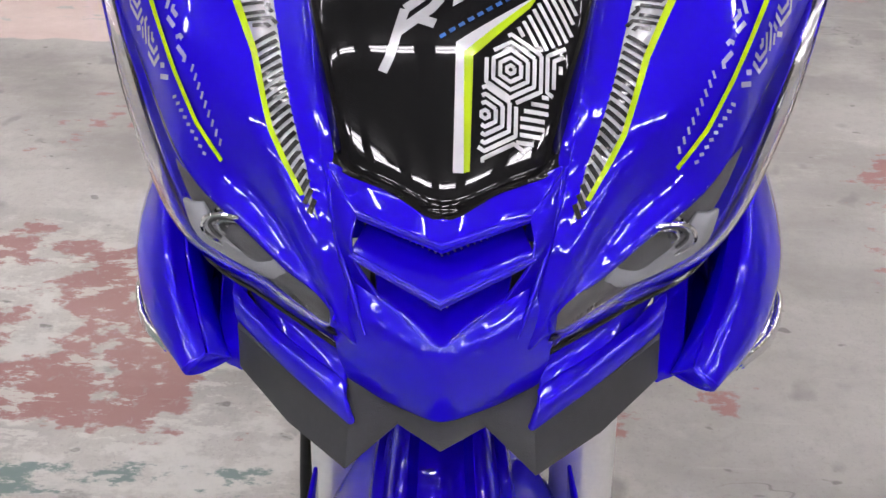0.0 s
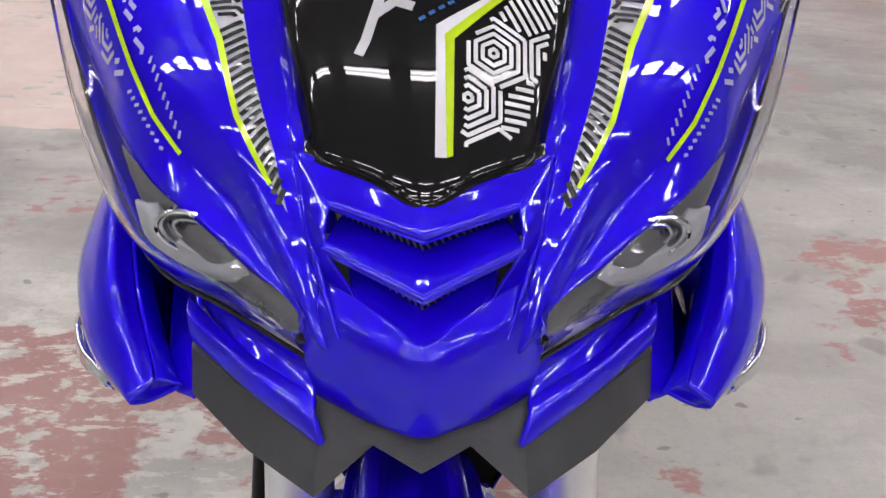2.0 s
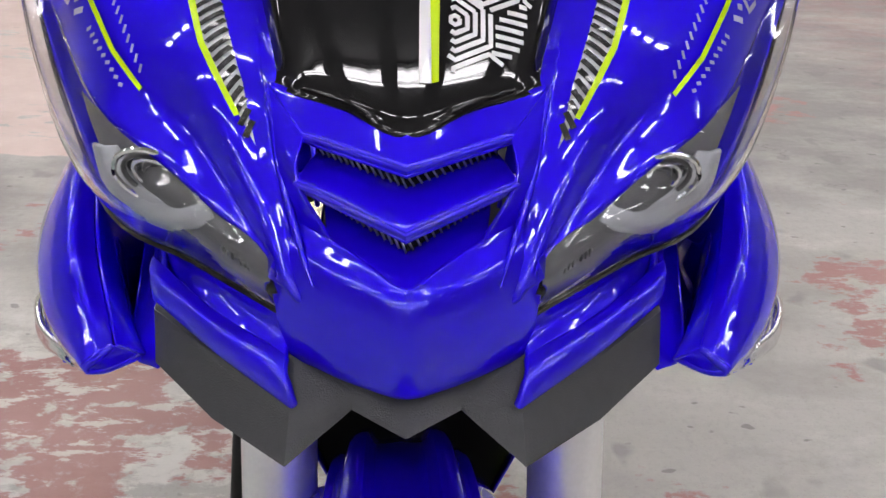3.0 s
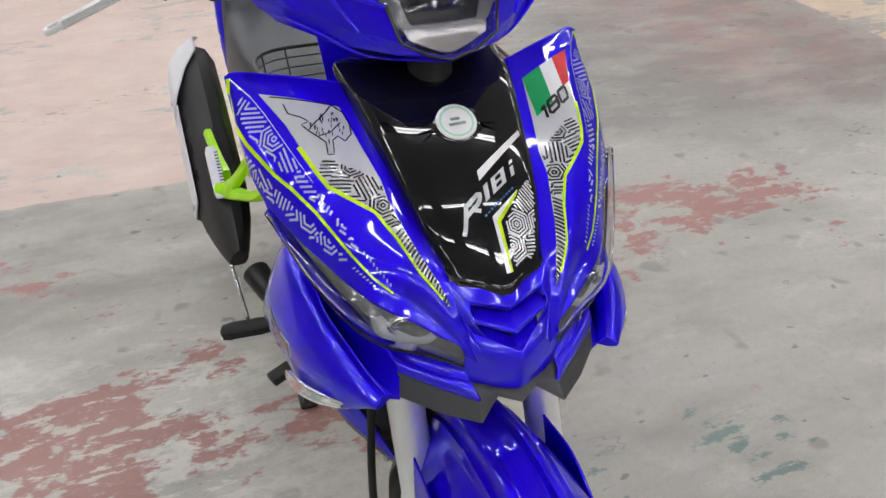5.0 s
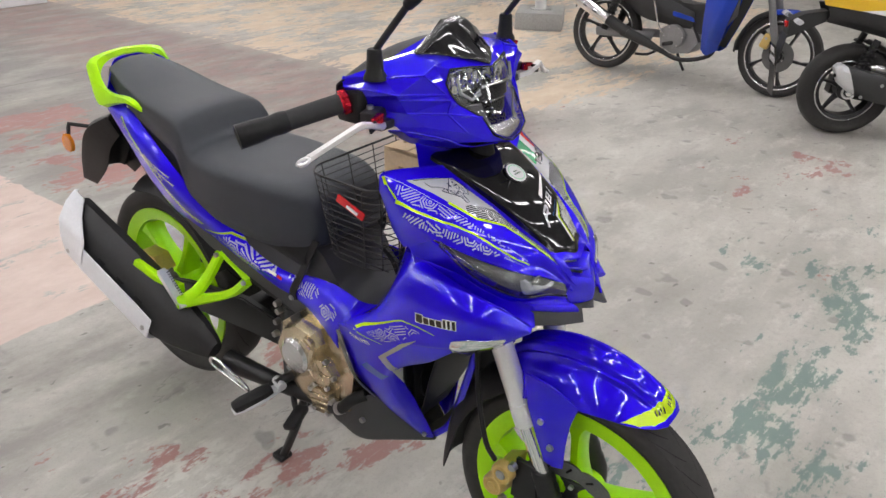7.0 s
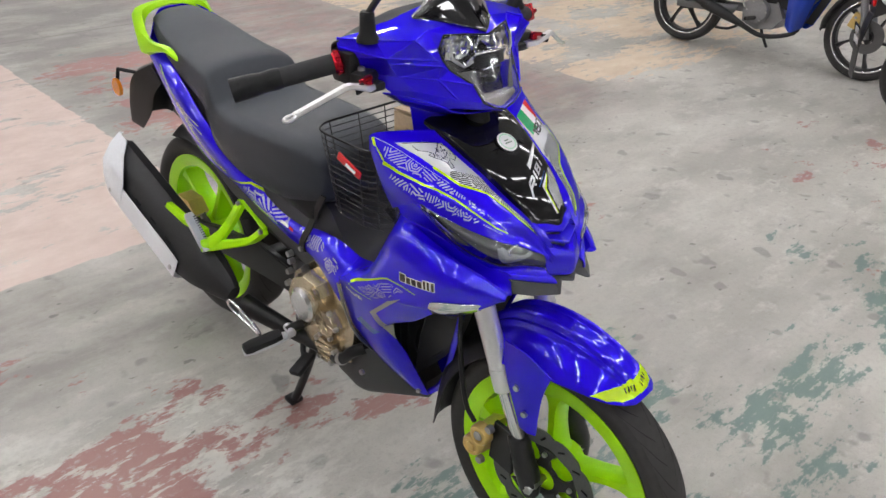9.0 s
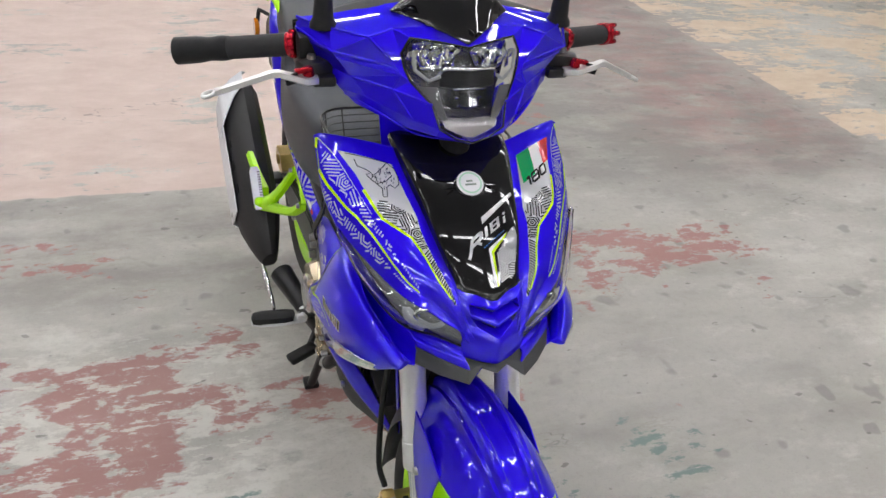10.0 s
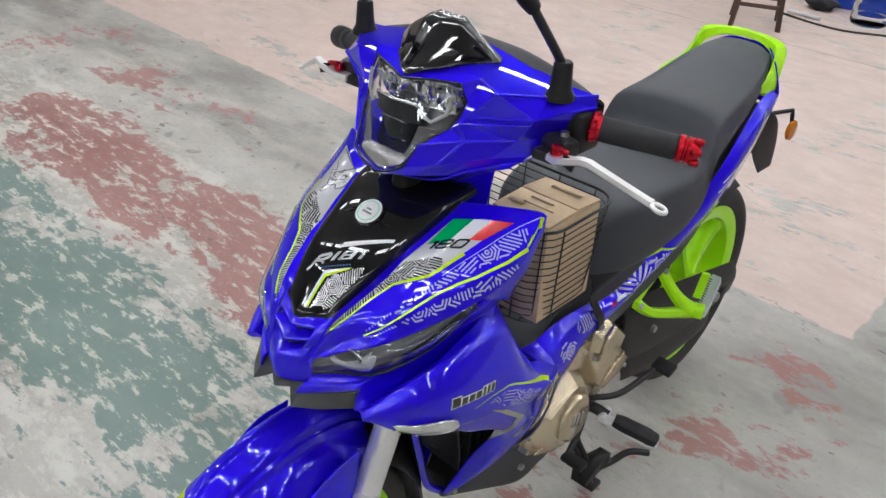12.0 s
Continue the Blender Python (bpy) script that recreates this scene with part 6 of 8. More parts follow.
# pegs, pedals, stands
for s in SIDES:
    # passenger peg bracket: a neon cast triangle with bowed arms
    if s < 0:
        T, Fp, E_ = Vector((-0.132, 1.222, 0.598)), Vector((-0.132, 1.124, 0.552)), Vector((-0.204, 1.302, 0.462))
        p0, p1, tip = Vector((-0.214, 1.290, 0.452)), Vector((-0.216, 1.368, 0.538)), Vector((-0.211, 1.492, 0.496))
    else:
        T, Fp, E_ = Vector((0.118, 1.225, 0.586)), Vector((0.118, 1.134, 0.535)), Vector((0.185, 1.302, 0.470))
        p0, p1, tip = Vector((0.196, 1.312, 0.455)), Vector((0.194, 1.364, 0.545)), Vector((0.178, 1.336, 0.556))
    def bar(pts, ws, th=0.010):
        n = Vector((s, 0.25, 0)).normalized()
        secs = []
        for k, c in enumerate(pts):
            v = (pts[min(k + 1, len(pts) - 1)] - pts[max(k - 1, 0)]).cross(n).normalized()
            secs.append([c + v * ws[k] * a + n * th * b for a, b in ((-1, -0.9), (-1, 0.4), (-0.6, 1), (0.6, 1), (1, 0.4), (1, -0.9))])
        return loft(secs, ns=5)
    br = part("passenger_bracket", bar([T, T.lerp(E_, 0.35) + Vector((0, -0.008, -0.006)), T.lerp(E_, 0.7) + Vector((0, -0.012, -0.004)), E_], (0.014, 0.015, 0.016, 0.018)), NEON, bike, "neon cast passenger peg bracket")
    part("lower_bar", bar([Fp, Fp.lerp(E_, 0.25) + Vector((0, -0.004, -0.016)), Fp.lerp(E_, 0.6) + Vector((0, 0, -0.014)), E_], (0.012, 0.011, 0.012, 0.018)), NEON, br)
    part("front_bar", bar([Fp + Vector((-s * 0.004, 0, 0)), Fp.lerp(T, 0.5) + Vector((-s * 0.006, 0, 0)), T + Vector((-s * 0.004, 0, 0))], (0.008, 0.005, 0.008), 0.006), NEON, br)
    part("clevis", cyl(E_ + Vector((-s * 0.008, 0, 0)), E_ + Vector((s * 0.018, 0.01, 0)), 0.019, 20, bevel=0.003), NEON, br)
    bolt(E_ + Vector((s * 0.018, 0.01, 0)), (s, 0.3, 0), br, 0.005, 0.003)
    a_ = E_ + Vector((-s * 0.01, 0.02, 0.025))
    part("tail_arm", bar([a_, a_.lerp(tip, 0.5), tip], (0.013, 0.013, 0.028) if s < 0 else (0.010, 0.009, 0.009)), NEON, br)
    peg = part("passenger_peg", loft([[c + Vector((s * w * a, 0.006 * b, -0.004 * b)) for a, b in ((-1, -1), (1, -1), (1, 1), (-1, 1))] for c, w in ((p0, 0.010), (p0.lerp(p1, 0.15), 0.013), (p0.lerp(p1, 0.9), 0.013), (p1, 0.008))]), SHIELD, br, "folded aluminium passenger peg")
    for k in range(12):
        c = p0.lerp(p1, 0.22 + 0.06 * k)
        part("rib", cyl(c + Vector((-s * 0.013, -0.007, 0.004)), c + Vector((-s * 0.005, -0.007, 0.004)), 0.0012, 6), RECESS_SHADE, peg)
    for q in (T, Fp):
        bolt(q + Vector((s * 0.010, 0, 0)), (s, 0, 0), br, 0.007, 0.005)
    # rider peg
    r0, r1 = Vector((s * 0.160, 1.018, 0.302)), Vector((s * 0.272, 1.052, 0.282))
    d = (r1 - r0).normalized()
    fwd = Vector((0, 1, 0)) - d * d.y
    fwd.normalize()
    up = d.cross(fwd) * (1 if d.cross(fwd).z > 0 else -1)
    pegm = part("rider_peg", loft([[r0.lerp(r1, t) + fwd * w * a + up * h * b for a, b in ((-1, -1), (-1, 0.6), (-0.6, 1), (0.6, 1), (1, 0.6), (1, -1))] for t, w, h in ((0.12, 0.014, 0.009), (0.3, 0.018, 0.011), (0.8, 0.018, 0.011), (0.97, 0.014, 0.010), (1.0, 0.008, 0.006))]), BLACK, bike, "black rubber rider footpeg")
    part("peg_plate", loft([[r0.lerp(r1, t) + fwd * w * a + up * (-0.013 + 0.004 * b) for a, b in ((-1, -1), (-1, 1), (1, 1), (1, -1))] for t, w in ((-0.05, 0.012), (0.3, 0.019), (0.8, 0.018), (1.02, 0.010))]), SHIELD, pegm, "bare aluminium peg base")
    part("peg_pivot", cyl(r0 - d * 0.01 + fwd * -0.02, r0 - d * 0.01 + fwd * 0.02, 0.012, 16, bevel=0.002), SHIELD, pegm)
    part("peg_mount", tube([(s * 0.07, 1.00, 0.30), (s * 0.12, 1.01, 0.31), (s * 0.158, 1.017, 0.303)], 0.013, 10), SATIN, pegm)
    # centre stand leg
    st = part("centre_stand", tube([(s * 0.085, 0.985, 0.265), (s * 0.105, 1.02, 0.14), (s * 0.118, 1.072, 0.014)], 0.012, 12, 3), SATIN, bike, "black steel centre stand")
    part("stand_foot", box((0.040, 0.040, 0.016), (s * 0.118, 1.080, 0.010), 0.004), SATIN, st)
part("stand_bar", cyl((-0.10, 1.005, 0.20), (0.10, 1.005, 0.20), 0.010, 12), SATIN, bike)
bp_ = part("brake_pedal", tube([(-0.10, 1.02, 0.285), (-0.130, 0.99, 0.25), (-0.150, 0.955, 0.235)], 0.008, 10), SATIN, bike, "black brake pedal with rubber pad")
part("pad", box((0.075, 0.036, 0.018), (-0.165, 0.945, 0.238), 0.005, (-10, -12, 18)), BLACK, bp_)
gs = part("gear_shift", tube([(0.115, 1.00, 0.34), (0.15, 1.06, 0.335), (0.165, 1.13, 0.345), (0.175, 1.175, 0.36)], 0.0075, 10), SATIN, bike, "black heel and toe gear pedal")
part("heel_pad", box((0.050, 0.040, 0.014), (0.190, 1.190, 0.366), 0.004, (12, 0, 0)), BLACK, gs)
part("toe_arm", tube([(0.115, 0.995, 0.335), (0.130, 0.95, 0.29), (0.140, 0.90, 0.255)], 0.0075, 10), SATIN, gs)
part("toe_pad", box((0.055, 0.030, 0.016), (0.160, 0.893, 0.252), 0.004), BLACK, gs)
ss = part("side_stand", tube([(0.110, 0.985, 0.215), (0.150, 1.00, 0.150), (0.165, 1.06, 0.130), (0.190, 1.10, 0.155), (0.225, 1.135, 0.152)], 0.0085, 12), SATIN, bike, "folded black side stand")
part("stand_blade", loft([[(0.145 + dx, 0.96 + dy, 0.150 + dz) for dx, dy, dz in sec] for sec in ([(-0.02, 0.0, 0.03), (0.02, 0.0, 0.03), (0.02, 0.0, -0.03), (-0.02, 0.0, -0.03)], [(-0.01, 0.10, 0.01), (0.02, 0.10, 0.01), (0.02, 0.10, -0.015), (-0.01, 0.10, -0.015)])]), BLACK, ss)
part("frame_tube", tube([(0, 0.58, 0.80), (0, 0.70, 0.60), (0, 0.86, 0.56), (0, 1.05, 0.50)], 0.03, 12), SATIN, bike, "black steel backbone")
part("shock", cyl((0, 1.18, 0.44), (0, 1.30, 0.66), 0.028, 16), SATIN, bike)
part("hanger", plate_x([(0.985, 0.50), (1.04, 0.50), (1.05, 0.30), (1.00, 0.27), (0.97, 0.30)], -0.108, -0.088, 0.003), SATIN, bike)
part("hanger", plate_x([(0.985, 0.50), (1.04, 0.50), (1.05, 0.30), (1.00, 0.27), (0.97, 0.30)], 0.088, 0.108, 0.003), SATIN, bike)
for s in SIDES:
    part("frame_plate", shell([[(0.100, 0.93, 0.575), (0.106, 1.08, 0.600), (0.106, 1.24, 0.640), (0.104, 1.34, 0.660)], [(0.104, 0.98, 0.50), (0.110, 1.10, 0.53), (0.110, 1.22, 0.56), (0.104, 1.32, 0.60)]], 0.004, s), BLACK, bike)

# ---- printed films on the body panels ----
from mathutils.bvhtree import BVHTree


def frame_of(o, u, v, side=1):
    """A flat drawing frame: origin, two axes and the inward direction; side -1 mirrors it across x."""
    k = Vector((side, 1, 1))
    o, u, v = Vector(o), Vector(u).normalized(), Vector(v)
    v = (v - u * v.dot(u)).normalized()
    w = u.cross(v)
    if w.dot(Vector((0, 0.75, 0.62)) - o) < 0:
        w = -w
    return o * k, u * k, v * k, w * k


def skin(*obs):
    """The outer surface of some panels, to lay films on."""
    vs, fs = [], []
    for ob in obs:
        n = len(vs)
        vs += [ob.matrix_basis @ v.co for v in ob.data.vertices]
        fs += [tuple(n + i for i in p.vertices) for p in ob.data.polygons]
    return BVHTree.FromPolygons(vs, fs)


def lay(bm, fr, tree, lift):
    """Press a flat drawing, in millimetres of the frame, onto the panel."""
    o, u, v, w = fr
    for vert in bm.verts:
        p = o + u * (vert.co.x / 1000) + v * (vert.co.y / 1000)
        hit, n, i, d = tree.ray_cast(p - w * 0.25, w)
        if hit is None or d > 0.55:
            hit, n, i, d = tree.find_nearest(p)
        if n.dot(w) > 0:
            n = -n
        vert.co = hit + n * lift
    bm.normal_update()
    return bm


def cut(bm, step):
    """Divide the drawing until no edge is longer than step."""
    bmesh.ops.triangulate(bm, faces=bm.faces)
    for _ in range(6):
        long_ = [e for e in bm.edges if e.calc_length() > step]
        if not long_:
            break
        bmesh.ops.subdivide_edges(bm, edges=long_, cuts=1, use_grid_fill=False)
        bmesh.ops.triangulate(bm, faces=bm.faces)
    return bm


def fill(*polys):
    bm = bmesh.new()
    for poly in polys:
        bm.faces.new([bm.verts.new((x, y, 0)) for x, y in poly])
    return cut(bm, 9.0)


def strip(bm, pts, w0, w1=None):
    """A painted line of changing width along pts."""
    w1 = w0 if w1 is None else w1
    pts = [Vector((p[0], p[1], 0)) for p in pts]
    prev, n = None, len(pts)
    for i, p in enumerate(pts):
        d = pts[min(i + 1, n - 1)] - pts[max(i - 1, 0)]
        if d.length < 1e-6:
            continue
        d.normalize()
        s = Vector((-d.y, d.x, 0)) * 0.5 * (w0 + (w1 - w0) * i / (n - 1))
        row = (bm.verts.new(p + s), bm.verts.new(p - s))
        if prev:
            bm.faces.new((prev[0], prev[1], row[1], row[0]))
        prev = row


def fine(pts, step=4.0):
    out = []
    for a, b in zip(pts, pts[1:]):
        a, b = Vector((a[0], a[1])), Vector((b[0], b[1]))
        k = max(1, int((b - a).length / step))
        out += [tuple(a.lerp(b, i / k)) for i in range(k)]
    return out + [tuple(pts[-1])]


def line(pts, w0, w1=None):
    bm = bmesh.new()
    strip(bm, fine(pts), w0, w1)
    return bm


def inside(x, y, poly):
    odd, j = False, len(poly) - 1
    for i in range(len(poly)):
        (xa, ya), (xb, yb) = poly[i], poly[j]
        if (ya > y) != (yb > y) and x < (xb - xa) * (y - ya) / (yb - ya) + xa:
            odd = not odd
        j = i
    return odd


def maze(region, pitch, width, cell, seed, turn=0.0, gap=0.0):
    """Nested hexagon lines and slanted bars inside a region, cut where two cells meet."""
    rnd = random.Random(seed)
    bm = bmesh.new()
    x0, x1 = min(p[0] for p in region) - cell, max(p[0] for p in region) + cell
    y0, y1 = min(p[1] for p in region) - cell, max(p[1] for p in region) + cell
    centres, row, y = [], 0, y0
    while y < y1:
        x = x0 + (cell * 0.5 if row % 2 else 0)
        while x < x1:
            centres.append((x + rnd.uniform(-0.12, 0.12) * cell, y + rnd.uniform(-0.12, 0.12) * cell, rnd.choice((0, 0, 1, 2, 3)), rnd.uniform(0, 0.5)))
            x += cell
        y += cell * 0.80
        row += 1

    def nearest(px, py):
        return min(range(len(centres)), key=lambda k: (centres[k][0] - px) ** 2 + (centres[k][1] - py) ** 2)

    def trace(k, pts):
        run = []
        for q in fine(pts, pitch * 0.45):
            ok = inside(q[0], q[1], region) and nearest(*q) == k
            if ok and gap and rnd.random() < gap:
                ok = False
            if ok:
                run.append(q)
            else:
                if len(run) > 2:
                    strip(bm, run, width)
                run = []
        if len(run) > 2:
            strip(bm, run, width)

    for k, (cx, cy, kind, ph) in enumerate(centres):
        n = int(cell * 0.9 / pitch) + 1
        if kind == 0:
            for i in range(n):
                r = pitch * (i + 0.55)
                trace(k, [(cx + r * math.cos(turn + math.pi * j / 3), cy + r * math.sin(turn + math.pi * j / 3)) for j in range(7)])
        else:
            a = turn + math.pi * (kind - 1) / 3 + math.pi / 6
            c, s = math.cos(a), math.sin(a)
            for i in range(-n, n + 1):
                o = pitch * (i + ph)
                trace(k, [(cx - s * o + c * e * cell, cy + c * o + s * e * cell) for e in (-0.9, 0, 0.9)])
    return bm


def lettering(text, at, along, up):
    """Built-in lettering in millimetres of the frame: baseline start, baseline vector of the whole word, height vector."""
    cu = bpy.data.curves.new("lettering", "FONT")
    cu.body = text
    cu.offset = 0.022
    ob = new("lettering", cu)
    bpy.context.view_layer.update()
    me = bpy.data.meshes.new_from_object(ob.evaluated_get(bpy.context.evaluated_depsgraph_get()))
    bm = bmesh.new()
    bm.from_mesh(me)
    bpy.data.objects.remove(ob)
    bpy.data.curves.remove(cu)
    bpy.data.meshes.remove(me)
    x0, x1 = min(v.co.x for v in bm.verts), max(v.co.x for v in bm.verts)
    y1 = max(v.co.y for v in bm.verts)
    for v in bm.verts:
        a, b = (v.co.x - x0) / (x1 - x0), v.co.y / y1
        v.co = Vector((at[0] + along[0] * a + up[0] * b, at[1] + along[1] * a + up[1] * b, 0))
    return cut(bm, 8.0)


def film(name, bm, material, parent, fr, tree, lift=0.0006, label=""):
    ob = part(name, lay(bm, fr, tree, lift), material, parent, label, smooth=False)
    if name in ("line_print", "hexagon_print", "dash_print", "rib_print", "small_bars", "ink_drawing"):
        tagged(ob, label or "fine printed lines", kind="stuff")
    if parent.matrix_basis != Matrix():
        ob.matrix_basis = parent.matrix_basis.inverted()
    return ob


def block(a, b, h0, h1, lean=0.0):
    """A slanted block from a to b along x."""
    return [(a, h0), (b, h0), (b + lean, h1), (a + lean, h1)]


def loose(name):
    return [o for o in bike.children if o.name.split(".")[0] == name]


def flank_of(name, s):
    """The panel of that name on one flank."""
    return [o for o in loose(name) if sum(v.co.x for v in o.data.vertices) * s > 0][0]


PLATE = [(246, -34), (311, 26), (258, 23), (224, 25), (184, 26), (168, 25), (150, 18), (120, 4), (84, 3), (44, 4), (20, 1), (0, -1), (24, -5), (66, -7), (95, -10), (121, -13), (148, -21), (190, -26)]
PRINT = [(200, 14), (190, 26), (168, 25), (150, 18), (120, 4), (96, 3), (94, -10), (121, -13), (150, -20)]
EDGE = [(226, 26), (184, 27), (168, 26), (150, 18), (120, 4), (84, 2), (44, 4), (12, 1)]
SWEEP = [(-88, 36), (-72, 20), (-52, 7), (-14, 1), (40, 1), (64, 4), (101, 5), (126, 3), (160, 0), (190, -1), (214, 2)]
UPPER = [(-64, 33), (-50, 15), (-17, 9), (45, 9), (99, 11), (125, 10), (150, 7), (172, 5), (160, 11), (113, 19), (66, 24), (17, 30), (-33, 37)]
LOWER = [(-38, -1), (-14, -6), (9, -7), (45, -7), (106, -4), (152, -5), (170, -5), (150, -13), (115, -19), (87, -22), (32, -22), (5, -20), (-24, -12)]
for s in SIDES:
    cowl = flank_of("front_cowl", s)
    tree = skin(cowl)
    fr = frame_of((0.057, 0.297, 0.850), (0.330, 0.800, 0.502), (0.913, -0.135, -0.385), s)
    plate = film("sticker", fill(PLATE), SILVER_FILM, cowl, fr, tree, 0.0005, "silver film with a black line pattern")
    film("line_print", maze(PRINT, 4.0, 2.0, 27, 5, 0.4), INK, plate, fr, tree, 0.0009)
    bars = bmesh.new()
    for k in range(20):
        u0 = 5 + 4.4 * k
        strip(bars, fine([(u0 + 4, -3.0 - 0.065 * u0), (u0 - 1, 1.0 + 0.03 * u0)], 3), 2.1)
    film("line_print", bars, INK, plate, fr, tree, 0.0009)
    film("edge_line", line(EDGE, 5.0, 2.0), NEON_FILM, plate, fr, tree, 0.0011, "neon yellow edge line")
    if s > 0:
        film("flag_green", fill([(246, -34), (269, -13), (216, -3), (193, -21)]), GREEN_FILM, plate, fr, tree, 0.0009)
        film("flag_white", fill([(269, -13), (288, 4), (243, 12), (216, -3)]), WHITE_FILM, plate, fr, tree, 0.0009)
        film("flag_red", fill([(288, 4), (311, 26), (258, 23), (243, 12)]), RED_FILM, plate, fr, tree, 0.0009)
        # the bold slanted figures 180, drawn as broad strokes
        fig = bmesh.new()
        loop_ = [(0.08, 0.0), (0.0, 0.16), (0.0, 0.84), (0.08, 1.0), (0.92, 1.0), (1.0, 0.84), (1.0, 0.16), (0.92, 0.0), (0.08, 0.0)]
        for x0, wd, lines in ((0.02, 0.10, ([(1.0, 0.0), (1.0, 1.0), (0.0, 0.80)],)), (0.24, 0.32, (loop_, [(0.0, 0.52), (1.0, 0.52)])), (0.66, 0.32, (loop_,))):
            for l_ in lines:
                strip(fig, fine([(187 + 42 * (x0 + wd * a) + 17 * b, -14 + 31 * (x0 + wd * a) - 3 * b) for a, b in l_], 2.0), 3.2)
        film("figure", fig, INK, plate, fr, tree, 0.0013, "black slanted figure")
    else:
        art = bmesh.new()
        rnd = random.Random(3)
        for c_ in ([(300, 19), (275, -5), (252, -28), (238, -33), (222, -31), (210, -26), (205, -16), (214, -13), (212, -6), (203, -2), (196, 2), (199, 7), (213, 1), (224, 4), (236, 8), (247, 10), (246, 2), (256, 6), (268, 14), (282, 12)], [(252, -28), (244, -12), (240, 0), (236, 8)], [(224, 4), (222, -10), (228, -24)]):
            strip(art, fine(c_, 3), 1.3)
        for _ in range(42):
            x, y = rnd.uniform(212, 248), rnd.uniform(-26, 2)
            strip(art, [(x, y), (x - 4, y + 2.4)], 1.2, 0.5)
        film("ink_drawing", art, INK, plate, fr, tree, 0.0009, "black abstract ink strokes")
    fr = frame_of((0.200, 0.500, 0.945), (-0.433, -0.811, -0.393), (-0.780, 0.118, 0.615), s)
    film("stripe", line(SWEEP, 5.2, 2.2), NEON_FILM, cowl, fr, tree, 0.0009, "neon yellow swept stripe")
    film("thin_line", line([(-86, 37), (-52, 39), (-23, 37), (40, 29), (80, 24)], 1.1, 0.5), WHITE_FILM, cowl, fr, tree, 0.0008)
    film("line_print", maze(UPPER, 5.2, 2.4, 34, 11, 0.2), LILAC_FILM, cowl, fr, tree, 0.0006, "pale lilac maze lines")
    film("line_print", maze(LOWER, 5.2, 2.4, 34, 12, 0.2), LILAC_FILM, cowl, fr, tree, 0.0006, "pale lilac maze lines")
    dash = bmesh.new()
    for k in range(9):
        strip(dash, [(168 + 5 * k, 9 - 0.5 * k), (166 + 5 * k, 12 - 0.55 * k)], 1.5)
        strip(dash, [(170 + 4.5 * k, -6 + 0.2 * k), (168 + 4.5 * k, -9 + 0.4 * k)], 1.5)
    film("dash_print", dash, LILAC_FILM, cowl, fr, tree, 0.0006)

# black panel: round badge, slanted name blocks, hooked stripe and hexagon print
tree = skin(panel)
fr = frame_of((0, 0.294, 0.866), (1, 0, 0), (0, 0.831, 0.556))
badge = part("badge", revolve([(-0.001, 0.0212), (0.003, 0.0216), (0.0042, 0.0204), (0.0044, 0.0)], 48, "z"), WHITE_FILM, panel, "white round badge with a green ring")
badge.matrix_basis = look((0, 0.4345, 0.9745), (0, 0.30, 1.19)) @ pose(0, 0, 0, 180, 0, 0)
part("badge_ring", revolve([(0.0043, 0.0160), (0.0047, 0.0160), (0.0047, 0.0182), (0.0043, 0.0182)], 48, "z", closed=True), mat("pale_green_print", (0.35, 0.62, 0.45), 0.3), badge)
for x, y, w in ((0, 0.003, 0.018), (0.001, -0.003, 0.010)):
    part("badge_bar", box((w, 0.003, 0.0006), (x, y, 0.0046), 0), mat("grey_print", (0.2, 0.25, 0.22), 0.4), badge)
film("white_bar", fill([(2, 107), (3, 118), (66, 161), (66, 155)]), WHITE_FILM, panel, fr, tree)
big = bmesh.new()
for l_ in ([(-0.10, -0.22), (0.0, 0.0), (0.12, 0.94)], [(0.12, 0.94), (0.85, 0.94), (1.0, 0.82), (0.95, 0.58), (0.80, 0.48), (0.10, 0.48)], [(0.50, 0.48), (0.98, 0.02)]):
    strip(big, fine([(-25 + 20 * a + 4 * b, 62 + 14 * a + 21 * b) for a, b in l_], 1.5), 4.4)
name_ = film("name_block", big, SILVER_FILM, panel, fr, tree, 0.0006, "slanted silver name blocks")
for a0, a1, b0, b1 in ((0.00, 0.12, 0.0, 1.0), (0.22, 0.34, 0.0, 1.0), (0.50, 0.62, 0.0, 1.0), (0.34, 0.50, 0.0, 0.18), (0.34, 0.50, 0.42, 0.60), (0.34, 0.50, 0.84, 1.0), (0.78, 0.88, 0.0, 0.62), (0.79, 0.89, 0.78, 1.0)):
    film("name_block", fill([(2 + 46 * q + 2 * h, 84 + 29 * q + 17 * h) for q, h in ((a0, b0), (a1, b0), (a1, b1), (a0, b1))]), SILVER_FILM, name_, fr, tree, 0.0006)
tag_ = bmesh.new()
for k in range(10):
    strip(tag_, [(-3 + 4.0 * k, 70 + 2.6 * k), (-0.6 + 4.0 * k, 71.6 + 2.6 * k)], 1.7)
film("small_bars", tag_, mat("mid_blue_film", (0.02, 0.12, 0.40), 0.3), panel, fr, tree, 0.0007)
film("hook_stripe", fill([(4, 12), (8.6, 12), (7.6, 64), (40, 93), (4, 68)]), WHITE_FILM, panel, fr, tree, 0.0006, "white and neon hooked stripe")
film("hook_stripe", fill([(8.6, 12), (11.2, 13), (11.6, 62), (36, 86), (40, 93), (7.6, 64)]), NEON_FILM, panel, fr, tree, 0.0007, "neon yellow hooked stripe")
film("hexagon_print", maze([(14, 16), (15, 60), (30, 76), (42, 93), (55, 104), (58, 88), (50, 58), (43, 31), (36, 22), (30, 24)], 3.4, 1.8, 31, 14, 0.52), WHITE_FILM, panel, fr, tree, 0.0006, "white hexagon line print")

